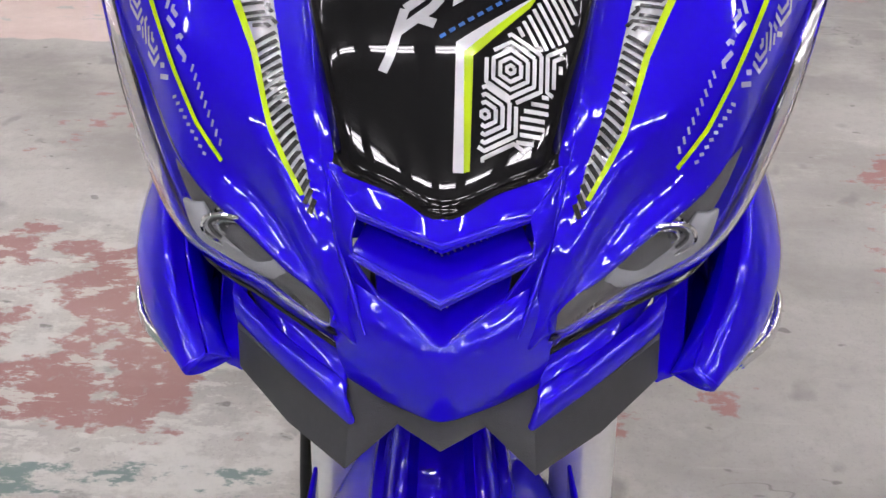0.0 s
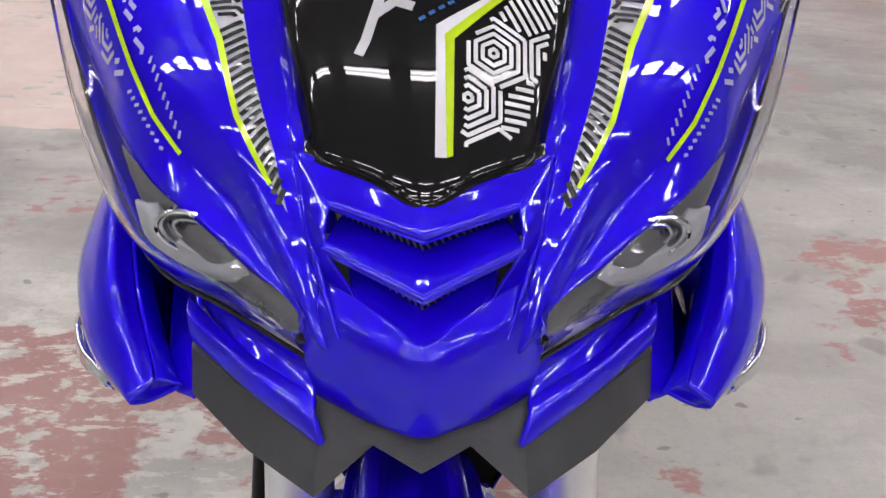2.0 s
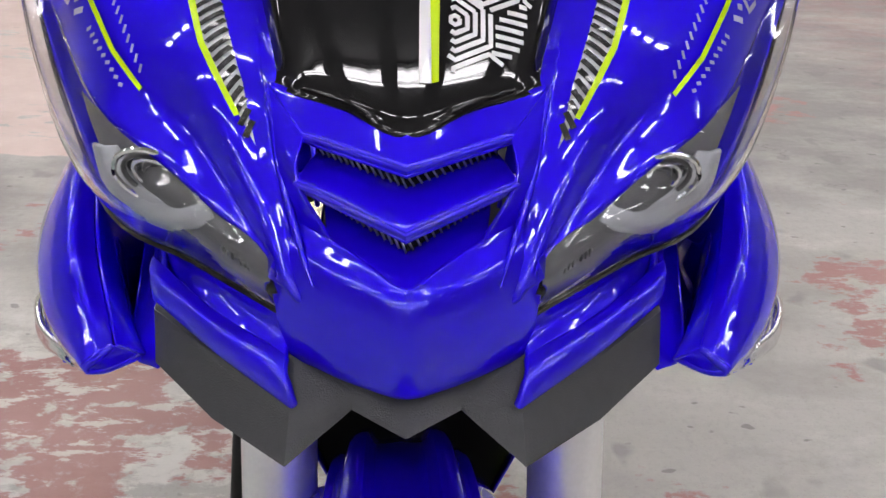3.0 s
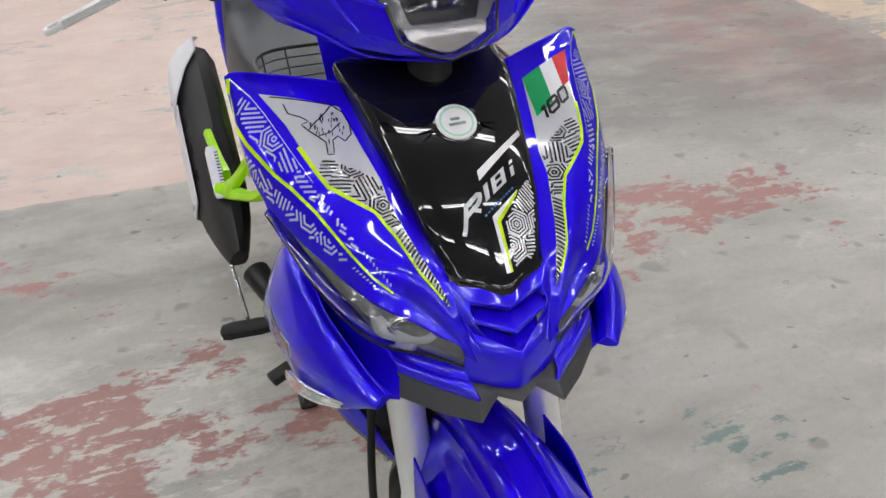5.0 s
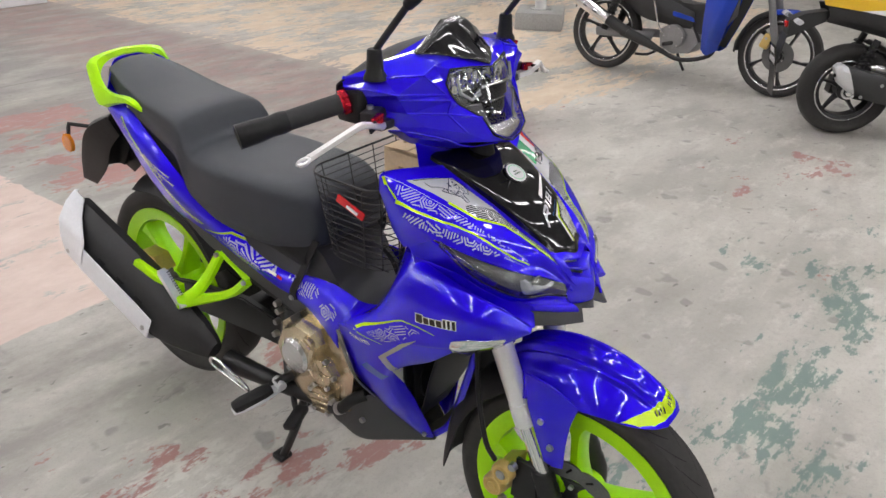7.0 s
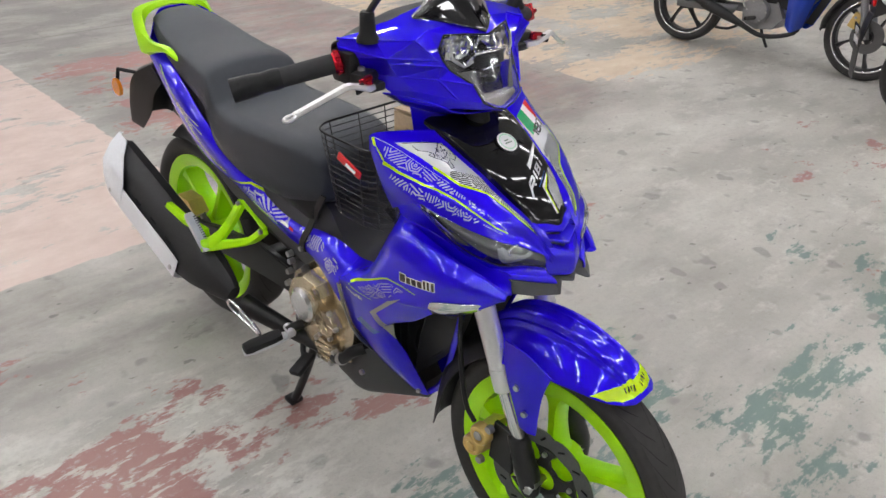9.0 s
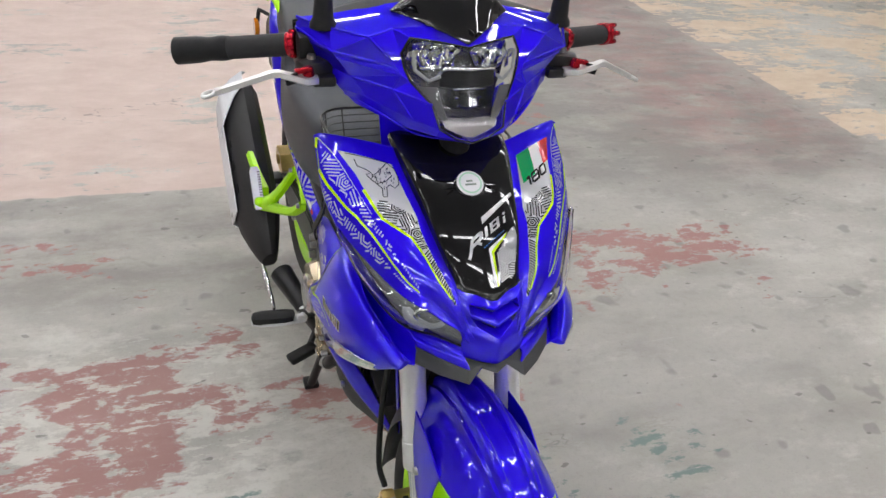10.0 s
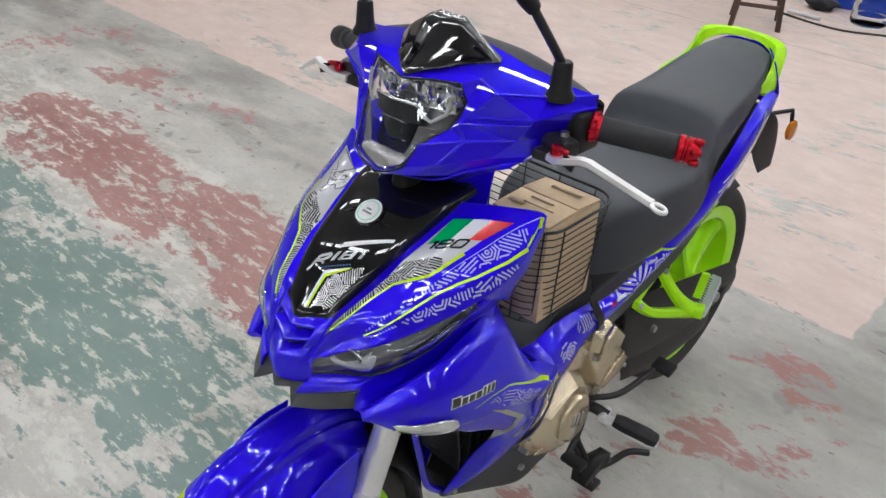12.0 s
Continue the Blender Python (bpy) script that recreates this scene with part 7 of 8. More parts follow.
# flanks
for s in SIDES:
    fair, low, fl, arm = (flank_of(n, s) for n in ("side_fairing", "lower_fairing", "flank_panel", "arm_panel"))
    fr = frame_of((0, 0, 0), (0, 1, 0), (0, 0, 1), s)
    fr = (fr[0], fr[1], fr[2], Vector((-s, 0, 0)))
    tree = skin(fair, low)
    # name blocks: white-edged dark blocks, the first the tallest
    spans = [(0.0, 0.17), (0.20, 0.33), (0.36, 0.49), (0.52, 0.65), (0.69, 0.75), (0.79, 0.85), (0.90, 0.97)]
    white_, dark_ = [], []
    for k, (a, b) in enumerate(spans):
        hgt = 17 if k in (0, 4, 5, 6) else 13
        if s < 0:
            a, b = 1 - b, 1 - a
        for dst, e in ((white_, 1.7), (dark_, 0.0)):
            ya, yb = 413 + 91 * a - e, 413 + 91 * b + e
            za, zb = 736 - 13 * a, 736 - 13 * b
            dst.append([(ya, za - e), (yb, zb - e), (yb + 1.5, zb + hgt + e), (ya + 1.5, za + hgt + e)])
    w_ = film("name_block", fill(*white_), WHITE_FILM, fair, fr, tree, 0.0006, "white-edged dark name blocks")
    film("name_core", fill(*dark_), INK, w_, fr, tree, 0.0010)
    film("stripe", line([(464, 707), (500, 711), (540, 711), (557, 704), (658, 647), (690, 625)], 1.5, 5.5), NEON_FILM, fair, fr, tree, 0.0008, "neon yellow triangle line")
    film("stripe", line([(690, 625), (634, 626), (605, 624)], 4.5, 1.0), NEON_FILM, fair, fr, tree, 0.0008)
    film("line_print", maze([(648, 641), (557, 696), (536, 703), (490, 702), (546, 661), (596, 634), (638, 635)], 6.0, 2.0, 36, 21, 0.1), LILAC_FILM, fair, fr, tree, 0.0006, "pale lilac maze lines")
    arrow = film("arrow", fill([(505, 678), (550, 650), (629, 576), (595, 532), (577, 542), (604, 587), (543, 644)]), mat("grey_film", (0.30, 0.29, 0.29), 0.35, 0, 0.5), low, fr, tree, 0.0007, "grey ribbed arrow")
    ribs = bmesh.new()
    for k in range(13):
        t = k / 12
        strip(ribs, fine([(606 - 20 * t, 583 - 36 * t), (626 - 28 * t, 573 - 36 * t)], 5), 1.6)
    film("rib_print", ribs, LILAC_FILM, arrow, fr, tree, 0.0011)
    film("lettering", lettering("4 VALVES", (714, 592) if s < 0 else (646, 602), (-72, 12) if s < 0 else (68, -9), (3, 10)), WHITE_FILM, low, fr, tree, 0.0008)
    film("pale_patch", fill([(699, 513), (674, 536), (619, 519), (641, 499)]), DIM_FILM, low, fr, tree, 0.0006)
    tree = skin(fl)
    film("stripe", line([(1570, 886), (1560, 880), (1481, 811), (1404, 742), (1347, 703), (1296, 682), (1250, 680)], 3.0, 5.0), NEON_FILM, fl, fr, tree, 0.0009, "thin neon yellow flank line")
    film("thin_line", line([(1575, 880), (1481, 803), (1404, 733), (1347, 694), (1296, 673), (1262, 672)], 2.0, 3.5), SILVER_FILM, fl, fr, tree, 0.0008)
    film("stripe", line([(1262, 656), (1229, 664), (1151, 681), (1105, 664)], 2.5, 6.0), NEON_FILM, fl, fr, tree, 0.0009)
    film("thin_line", line([(1105, 664), (1060, 652), (1000, 636), (965, 632)], 3.0, 1.0), WHITE_FILM, fl, fr, tree, 0.0009)
    film("line_print", maze([(1239, 650), (1150, 674), (1108, 660), (1083, 650), (1024, 635), (1000, 618), (1056, 608), (1142, 622)], 8.0, 3.8, 48, 31, 0.3), LILAC_FILM, fl, fr, tree, 0.0006, "pale lilac maze lines")
    film("line_print", maze([(972, 618), (968, 632), (950, 632), (950, 610)], 7.0, 3.4, 40, 33, 0.3), LILAC_FILM, fl, fr, tree, 0.0006)
    film("pale_patch", fill([(1157, 634), (1019, 606), (1000, 596), (1142, 612)]), DIM_FILM, fl, fr, tree, 0.0005)
    film("small_mark", fill([(985, 606), (1000, 609), (1000, 615), (985, 612)]), RED_FILM, fl, fr, tree, 0.0008)
    film("small_mark", fill([(1004, 610), (1032, 615), (1032, 621), (1004, 616)]), WHITE_FILM, fl, fr, tree, 0.0008)
    nm = bmesh.new()
    for a, b in (((1576, 838), (1360, 775)), ((1560, 822), (1341, 758))):
        strip(nm, fine([a, b], 8), 1.0, 4.0)
    for k in range(4):
        strip(nm, fine([(1395 + 24 * k, 758 + 12 * k), (1418 + 24 * k, 790 + 11 * k)], 6), 6.0)
        strip(nm, fine([(1400 + 24 * k, 766 + 12 * k), (1412 + 24 * k, 764 + 12 * k)], 6), 4.0)
    film("name_block", nm, SILVER_FILM, fl, fr, tree, 0.0011, "slanted silver name strokes")
    tree = skin(arm)
    film("line_print", maze([(935, 590), (935, 622), (880, 632), (850, 625), (860, 606), (895, 590)], 7.5, 3.6, 44, 41, 0.3), LILAC_FILM, arm, fr, tree, 0.0006, "pale lilac maze lines")
    film("line_print", maze([(857, 590), (815, 612), (785, 598), (800, 570), (825, 562)], 7.5, 3.6, 44, 42, 0.3), LILAC_FILM, arm, fr, tree, 0.0006)

# neon tip of the front fender
tree = skin(fender)
fr = frame_of(AX + Vector((0, 0, 0.28)), (1, 0, 0), (0, -1, 0))
fr = (fr[0], fr[1], fr[2], Vector((0, 0, -1)))
for s in SIDES:
    film("tip_film", cut(fill([(0, 161), (s * 22, 159), (s * 42, 150), (s * 60, 128), (s * 72, 96), (s * 66, 104), (s * 46, 122), (s * 24, 136), (0, 140)]), 2.5), NEON_FILM, fender, fr, tree, 0.0012, "neon yellow tip film")
    bars = bmesh.new()
    for k in range(4):
        strip(bars, fine([(s * (12 + 5.5 * k), 154 - 2.6 * k), (s * (9.5 + 5.5 * k), 147 - 2.6 * k)], 2), 2.6)
    film("name_block", bars, INK, fender, fr, tree, 0.0017)

# ---- wire basket and carton between seat and cowl ----
basket = thing("wire_basket", "black wire basket with rounded corners behind the front cowl", "basket", pose(0, 0, 0, 0, -0.91, 0))
def ring_pts(w0, w1, y0, y1, z, r=0.05):
    """A rounded rectangle, x from -w0 to w1."""
    out = []
    for cx, cy, a0 in ((w1 - r, y0 + r, -90), (w1 - r, y1 - r, 0), (-w0 + r, y1 - r, 90), (-w0 + r, y0 + r, 180)):
        for k in range(5):
            a = radians(a0 + 22.5 * k)
            out.append((cx + r * math.cos(a), cy + r * math.sin(a), z))
    return out
B0, B1 = (0.154, 0.180, 0.638, 0.852, 0.924), (0.138, 0.166, 0.652, 0.826, 0.738)
levels = 14
for k in range(levels):
    t = k / (levels - 1)
    q = [a + (b - a) * t for a, b in zip(B0, B1)]
    part("rail" if k == 0 else "wire", tube(ring_pts(*q), 0.0027 if k == 0 else 0.0011, 6, 1, closed=True, linear=True), WIRE, basket)
top_, bot_ = ring_pts(*B0), ring_pts(*B1)
for k in (0, 2, 4, 6, 7, 9, 10, 12, 14, 15, 17, 19):
    part("upright", tube([top_[k], bot_[k]], 0.0015, 6, 1, linear=True), WIRE, basket)
for t in (0.33, 0.66):
    a, b = Vector(top_[19]).lerp(Vector(top_[0]), t), Vector(bot_[19]).lerp(Vector(bot_[0]), t)
    part("upright", tube([a, b], 0.0015, 6, 1, linear=True), WIRE, basket)
    a, b = Vector(top_[9]).lerp(Vector(top_[10]), t), Vector(bot_[9]).lerp(Vector(bot_[10]), t)
    part("upright", tube([a, b], 0.0015, 6, 1, linear=True), WIRE, basket)
for k in range(7):
    xx = -0.12 + 0.042 * k
    part("bottom_wire", cyl((xx, 0.654, 0.738), (xx, 0.824, 0.738), 0.0016, 6), WIRE, basket)
part("red_tag", box((0.005, 0.076, 0.018), (-0.159, 0.716, 0.880), 0.003, (20, 5, 3)), RED_FILM, basket, "red plastic name tag")
part("tag_bar", box((0.003, 0.030, 0.006), (-0.1628, 0.708, 0.877), 0.0005, (20, 5, 3)), WHITE_FILM, basket)
part("stay", tube([(0.0, 0.72, 0.60), (-0.02, 0.73, 0.69), (-0.05, 0.735, 0.74)], 0.006, 8), WIRE, basket)
part("stay", tube([(0.0, 0.74, 0.60), (0.03, 0.75, 0.69), (0.05, 0.755, 0.74)], 0.006, 8), WIRE, basket)

carton = thing("cardboard_box", "closed brown corrugated cardboard box standing in the wire basket", "box", pose(0, 0, 0, 0, -0.91, 0))
X0, X1, Y0, Y1, Z0, Z1 = 0.048, 0.164, 0.664, 0.814, 0.742, 0.922
part("body", box((X1 - X0, Y1 - Y0, Z1 - Z0), ((X0 + X1) / 2, (Y0 + Y1) / 2, (Z0 + Z1) / 2), 0.002), CARD, carton)
part("flap", box((X1 - X0, (Y1 - Y0) * 0.52, 0.004), ((X0 + X1) / 2, Y0 + (Y1 - Y0) * 0.27, Z1 + 0.006), 0.001, (3, 0, 0)), CARD, carton)
part("flap", box((X1 - X0, (Y1 - Y0) * 0.46, 0.004), ((X0 + X1) / 2, Y1 - (Y1 - Y0) * 0.235, Z1 + 0.007), 0.001, (-4, 0, 0)), CARD, carton)
PRINT = mat("brown_print", (0.27, 0.19, 0.115), 0.8, vary=0.2)
for dx, dy, w, h in ((0.012, 0.030, 0.030, 0.012), (0.035, 0.062, 0.045, 0.005), (0.035, 0.040, 0.060, 0.003), (0.035, 0.120, 0.060, 0.008)):
    part("print", box((w, h, 0.001), (X0 + dx + w / 2, Y0 + dy, Z1 + 0.0115), 0), PRINT, carton)
for dy in (0.035, 0.06, 0.10):
    part("print", box((0.001, 0.014, 0.018), (X0 - 0.0006, Y0 + dy, Z1 - 0.04), 0), PRINT, carton)

# ---- parked motorcycles and other things further back in the hall ----
PLASTIC = mat("grey_black_plastic", (0.025, 0.025, 0.026), 0.45, 0, 0, vary=0.2, bump=0.15, bump_scale=500)
SKY_BLUE = mat("royal_blue_paint", (0.012, 0.05, 0.42), 0.3, 0.0, 1.0, 0.02, 0.05, spec=0.2)
YELLOW = mat("yellow_paint", (0.80, 0.50, 0.005), 0.3, 0.0, 1.0, 0.02, 0.05)
PURPLE = mat("purple_film", (0.16, 0.02, 0.30), 0.3, 0, 0.6)
TAIL_RED = mat("red_lamp", (0.65, 0.012, 0.015), 0.15, 0, 1.0)
CASE = mat("cast_engine_grey", (0.30, 0.30, 0.31), 0.45, 0.7, vary=0.2, scale=40, bump=0.2, bump_scale=300)
FRAME_GREY = mat("grey_fork_paint", (0.25, 0.25, 0.26), 0.35, 0.5, vary=0.1)


def parked_wheel(parent, at, r, w, rim, label, hub=0.035, spin=0):
    wl = link("wheel", revolve(tyre_profile(r, w, rim), 72, closed=True), RUBBER, parent, label, m=pose(*at) @ pose(0, 0, 0, spin, 0, 0))
    part("rim", revolve([(-w * 0.38, rim + 0.004), (-w * 0.30, rim - 0.018), (w * 0.30, rim - 0.018), (w * 0.38, rim + 0.004), (w * 0.40, rim - 0.004), (w * 0.32, rim - 0.026), (-w * 0.32, rim - 0.026), (-w * 0.40, rim - 0.004)], 72, closed=True), SATIN, wl, "black cast rim")
    for s in SIDES:
        part("rim_line", revolve([(s * w * 0.40, rim - 0.007), (s * w * 0.425, rim - 0.003), (s * w * 0.40, rim + 0.003)], 72, closed=True), ALU, wl, "bright rim line")
    part("hub", revolve([(-0.05, 0.014), (-0.045, hub), (0.045, hub), (0.05, 0.014)], 28), SATIN, wl)
    for k in range(5):
        a = 2 * math.pi * k / 5
        secs = []
        for rr, wd, th in ((hub * 0.9, 0.020, 0.026), (0.09, 0.012, 0.020), (0.15, 0.010, 0.018), (rim - 0.022, 0.020, 0.022)):
            b = a + 0.25 * (rr / rim)
            secs.append([(th * px, rr * math.sin(b) + wd * pt * math.cos(b), rr * math.cos(b) - wd * pt * math.sin(b)) for px, pt in ((-1, 0.6), (0, 1), (1, 0.6), (1, -0.6), (0, -1), (-1, -0.6))])
        part("spoke", loft(secs), SATIN, wl)
    return wl


def parked_underbone():
    b = thing("parked_motorcycle", "royal blue underbone motorcycle leaning on its side stand", "motorcycle", pose(4.46, 2.57, 0, 0, 0, 1.3) @ pose(0, 0, 0, 0, 3.5, 0))
    R = 0.282
    parked_wheel(b, (0, 0, R), R, 0.088, 0.226, "rear wheel with bright rim line", 0.05, 10)
    fw = parked_wheel(b, (0, -1.30, R), R, 0.078, 0.228, "front wheel with bright rim line", 0.032, 40)
    part("brake_disc", revolve([(-0.050, 0.045), (-0.047, 0.045), (-0.047, 0.105), (-0.050, 0.105)], 48, closed=True), DISC, fw, "steel brake disc")
    cal = part("caliper", box((0.05, 0.06, 0.10), (-0.075, -1.215, 0.375), 0.010, (20, 0, 0)), GOLD_CAL, b, "gold brake caliper")
    bolt((-0.10, -1.215, 0.395), (-1, 0, 0), cal, 0.010)
    for s in SIDES:
        leg = part("fork_leg", cyl((s * 0.085, -1.30, 0.27), (s * 0.085, -1.175, 0.72), 0.026, 20, 0.022, 0.002), FRAME_GREY, b, "grey fork leg")
        part("axle_nut", cyl((s * 0.10, -1.30, 0.282), (s * 0.125, -1.30, 0.282), 0.012, 6), STEEL, leg)
        part("swing_arm", plate_x([(0.05, 0.31), (0.04, 0.25), (-0.40, 0.27), (-0.42, 0.33)], s * 0.075, s * 0.10, 0.004), FRAME_GREY, b, "grey swing arm")
        part("shock", cyl((s * 0.12, -0.03, 0.31), (s * 0.12, -0.14, 0.64), 0.028, 16), SATIN, b, "black coil shock")
        for k in range(7):
            t = 0.25 + 0.09 * k
            c = Vector((s * 0.12, -0.03 - 0.11 * t, 0.31 + 0.33 * t))
            part("coil", tube([c + Vector((0.034 * math.cos(q), 0.034 * math.sin(q), 0)) for q in [2 * math.pi * j / 10 for j in range(10)]], 0.006, 6, 1, closed=True), SATIN, b)
        part("peg", cyl((s * 0.10, -0.58, 0.28), (s * 0.24, -0.56, 0.28), 0.014, 12, bevel=0.003), RUBBER, b, "black foot peg")
        # leg shield wing
        part("leg_shield", shell([[(0.20, -0.80, 0.74), (0.235, -0.95, 0.78), (0.16, -1.06, 0.86)], [(0.20, -0.80, 0.56), (0.245, -0.92, 0.58), (0.17, -1.02, 0.66)], [(0.18, -0.80, 0.40), (0.215, -0.88, 0.38), (0.15, -0.96, 0.46)], [(0.12, -0.79, 0.26), (0.13, -0.84, 0.23), (0.09, -0.90, 0.27)]], 0.004, s, core=(0, -0.6, 0.5)), SKY_BLUE, b, "royal blue leg shield wing")
        part("wing_edge", shell([[(0.165, -1.06, 0.86), (0.10, -1.00, 0.86)], [(0.172, -1.02, 0.66), (0.10, -0.96, 0.64)], [(0.152, -0.96, 0.46), (0.09, -0.92, 0.46)], [(0.092, -0.90, 0.27), (0.05, -0.86, 0.28)]], 0.004, s, core=(0, -0.6, 0.5)), PLASTIC, b)
        film("wing_stripe", line([(-905, 640), (-860, 560), (-850, 470)], 10, 4), LILAC_FILM, b.children[-2], (Vector((0, 0, 0)), Vector((0, 1, 0)), Vector((0, 0, 1)), Vector((-s, 0, 0))), skin(b.children[-2]), 0.001)
        part("side_cover", shell([[(0.10, -0.10, 0.66), (0.14, -0.32, 0.62), (0.13, -0.55, 0.56), (0.10, -0.70, 0.50)], [(0.12, -0.10, 0.60), (0.155, -0.32, 0.52), (0.14, -0.55, 0.47), (0.11, -0.70, 0.42)], [(0.09, -0.12, 0.54), (0.12, -0.32, 0.43), (0.11, -0.52, 0.40), (0.09, -0.68, 0.37)]], 0.004, s, core=(0, -0.4, 0.5)), PLASTIC, b, "black side cover")
        part("tail_panel", shell([[(0.10, 0.34, 0.80), (0.13, 0.10, 0.76), (0.14, -0.15, 0.72), (0.13, -0.40, 0.68)], [(0.11, 0.34, 0.74), (0.145, 0.10, 0.68), (0.155, -0.15, 0.63), (0.14, -0.42, 0.60)]], 0.004, s, core=(0, 0, 0.65)), SKY_BLUE, b, "royal blue tail panel")
        part("rear_stripe", shell([[(0.145, -0.56, 0.50), (0.125, -0.70, 0.47)], [(0.146, -0.56, 0.47), (0.125, -0.72, 0.44)]], 0.003, s, core=(0, -0.6, 0.48)), SKY_BLUE, b)
    part("inner_body", loft([[(-w, y, z0), (-w, y, z1), (w, y, z1), (w, y, z0)] for y, w, z0, z1 in ((0.30, 0.08, 0.70, 0.78), (0.0, 0.10, 0.62, 0.74), (-0.35, 0.10, 0.44, 0.68), (-0.60, 0.09, 0.40, 0.56), (-0.82, 0.08, 0.36, 0.60), (-0.95, 0.06, 0.50, 0.85))], ns=3), PLASTIC, b, "black plastic inner body")
    part("seat", loft([seat_section(*q) for q in ((-0.45, 0.72, 0.09, 0.06), (-0.30, 0.77, 0.13, 0.08), (0.0, 0.78, 0.13, 0.07), (0.25, 0.82, 0.11, 0.05), (0.34, 0.82, 0.07, 0.03))], n=3, ns=4), SEAT, b, "black vinyl seat")
    part("rear_fender", shell([[(0.065 * t, -(0.325 - 0.03 * t * t) * math.sin(radians(a)), R + (0.325 - 0.03 * t * t) * math.cos(radians(a))) for t in (-1, -0.5, 0, 0.5, 1)] for a in (55, 20, -15, -45, -60)], 0.003, core=(0, 0, R)), PLASTIC, b, "black rear fender")
    part("front_fender", shell([[(0.058 * t, -1.30 - (0.312 - 0.03 * t * t) * math.sin(radians(a)), R + (0.312 - 0.03 * t * t) * math.cos(radians(a))) for t in (-1, -0.5, 0, 0.5, 1)] for a in (35, 10, -20)], 0.003, core=(0, -1.30, R)), SKY_BLUE, b, "royal blue front fender")
    part("rear_mudguard", shell([[(0.070 * t, -1.30 - (0.318 - 0.03 * t * t) * math.sin(radians(a)), R + (0.318 - 0.03 * t * t) * math.cos(radians(a))) for t in (-1, -0.5, 0, 0.5, 1)] for a in (-18, -45, -75, -92)], 0.003, core=(0, -1.30, R)), PLASTIC, b, "black inner mudguard")
    eng = part("engine", loft([[(x, y, z) for y, z in ((-0.48, 0.24), (-0.46, 0.36), (-0.56, 0.42), (-0.70, 0.40), (-0.76, 0.30), (-0.70, 0.22), (-0.58, 0.20))] for x in (-0.10, 0.10)]), CASE, b, "grey cast engine")
    cov = part("clutch_cover", plate_x(circle(-0.58, 0.325, 0.085), -0.10, -0.135, 0.012), CASE, eng, "round grey clutch cover")
    for k in range(6):
        an = 2 * math.pi * k / 6
        bolt((-0.134, -0.58 + 0.07 * math.cos(an), 0.325 + 0.07 * math.sin(an)), (-1, 0, 0), cov, 0.006)
    part("cylinder", cyl((0, -0.70, 0.33), (0, -0.86, 0.36), 0.055, 16), CASE, eng)
    pipe = part("exhaust", tube([(-0.03, -0.86, 0.33), (-0.06, -0.84, 0.22), (-0.12, -0.66, 0.17), (-0.14, -0.50, 0.22), (-0.15, -0.36, 0.27), (-0.155, -0.20, 0.32)], [0.015, 0.015, 0.016, 0.020, 0.036, 0.040], 16), SATIN, b, "black exhaust with chrome shield")
    part("silencer", tube([(-0.155, -0.24, 0.31), (-0.16, -0.02, 0.41), (-0.165, 0.30, 0.56)], [0.040, 0.043, 0.040], 20, 3), SATIN, pipe)
    part("shield", shell([[(-0.165 - 0.052 * math.cos(q), -0.08 + 0.37 * t - 0.020 * math.sin(q), 0.385 + 0.172 * t + 0.046 * math.sin(q)) for q in (-0.9, -0.4, 0.1, 0.7, 1.3)] for t in (0, 0.35, 0.7, 1.05)], 0.003, core=(-0.12, 0.1, 0.46)), CHROME, pipe, "chrome heat shield")
    for k in range(3):
        part("shield_slot", box((0.004, 0.040, 0.008), (-0.2185, 0.02 + 0.08 * k, 0.435 + 0.037 * k), 0.001, (25, 0, 0)), RECESS_SHADE, pipe)
    part("side_stand", tube([(0.10, -0.52, 0.25), (0.17, -0.53, 0.14), (0.265, -0.55, 0.030)], 0.011, 10, 2), SATIN, b, "black side stand")
    part("centre_stand", tube([(-0.09, -0.48, 0.22), (-0.11, -0.40, 0.17), (-0.10, -0.30, 0.16)], 0.010, 10, 2), SATIN, b)
    part("kick_lever", tube([(-0.12, -0.50, 0.33), (-0.17, -0.47, 0.40), (-0.17, -0.41, 0.58), (-0.22, -0.40, 0.60)], 0.008, 10, 2), CHROME, b, "chrome kick lever")
    return b


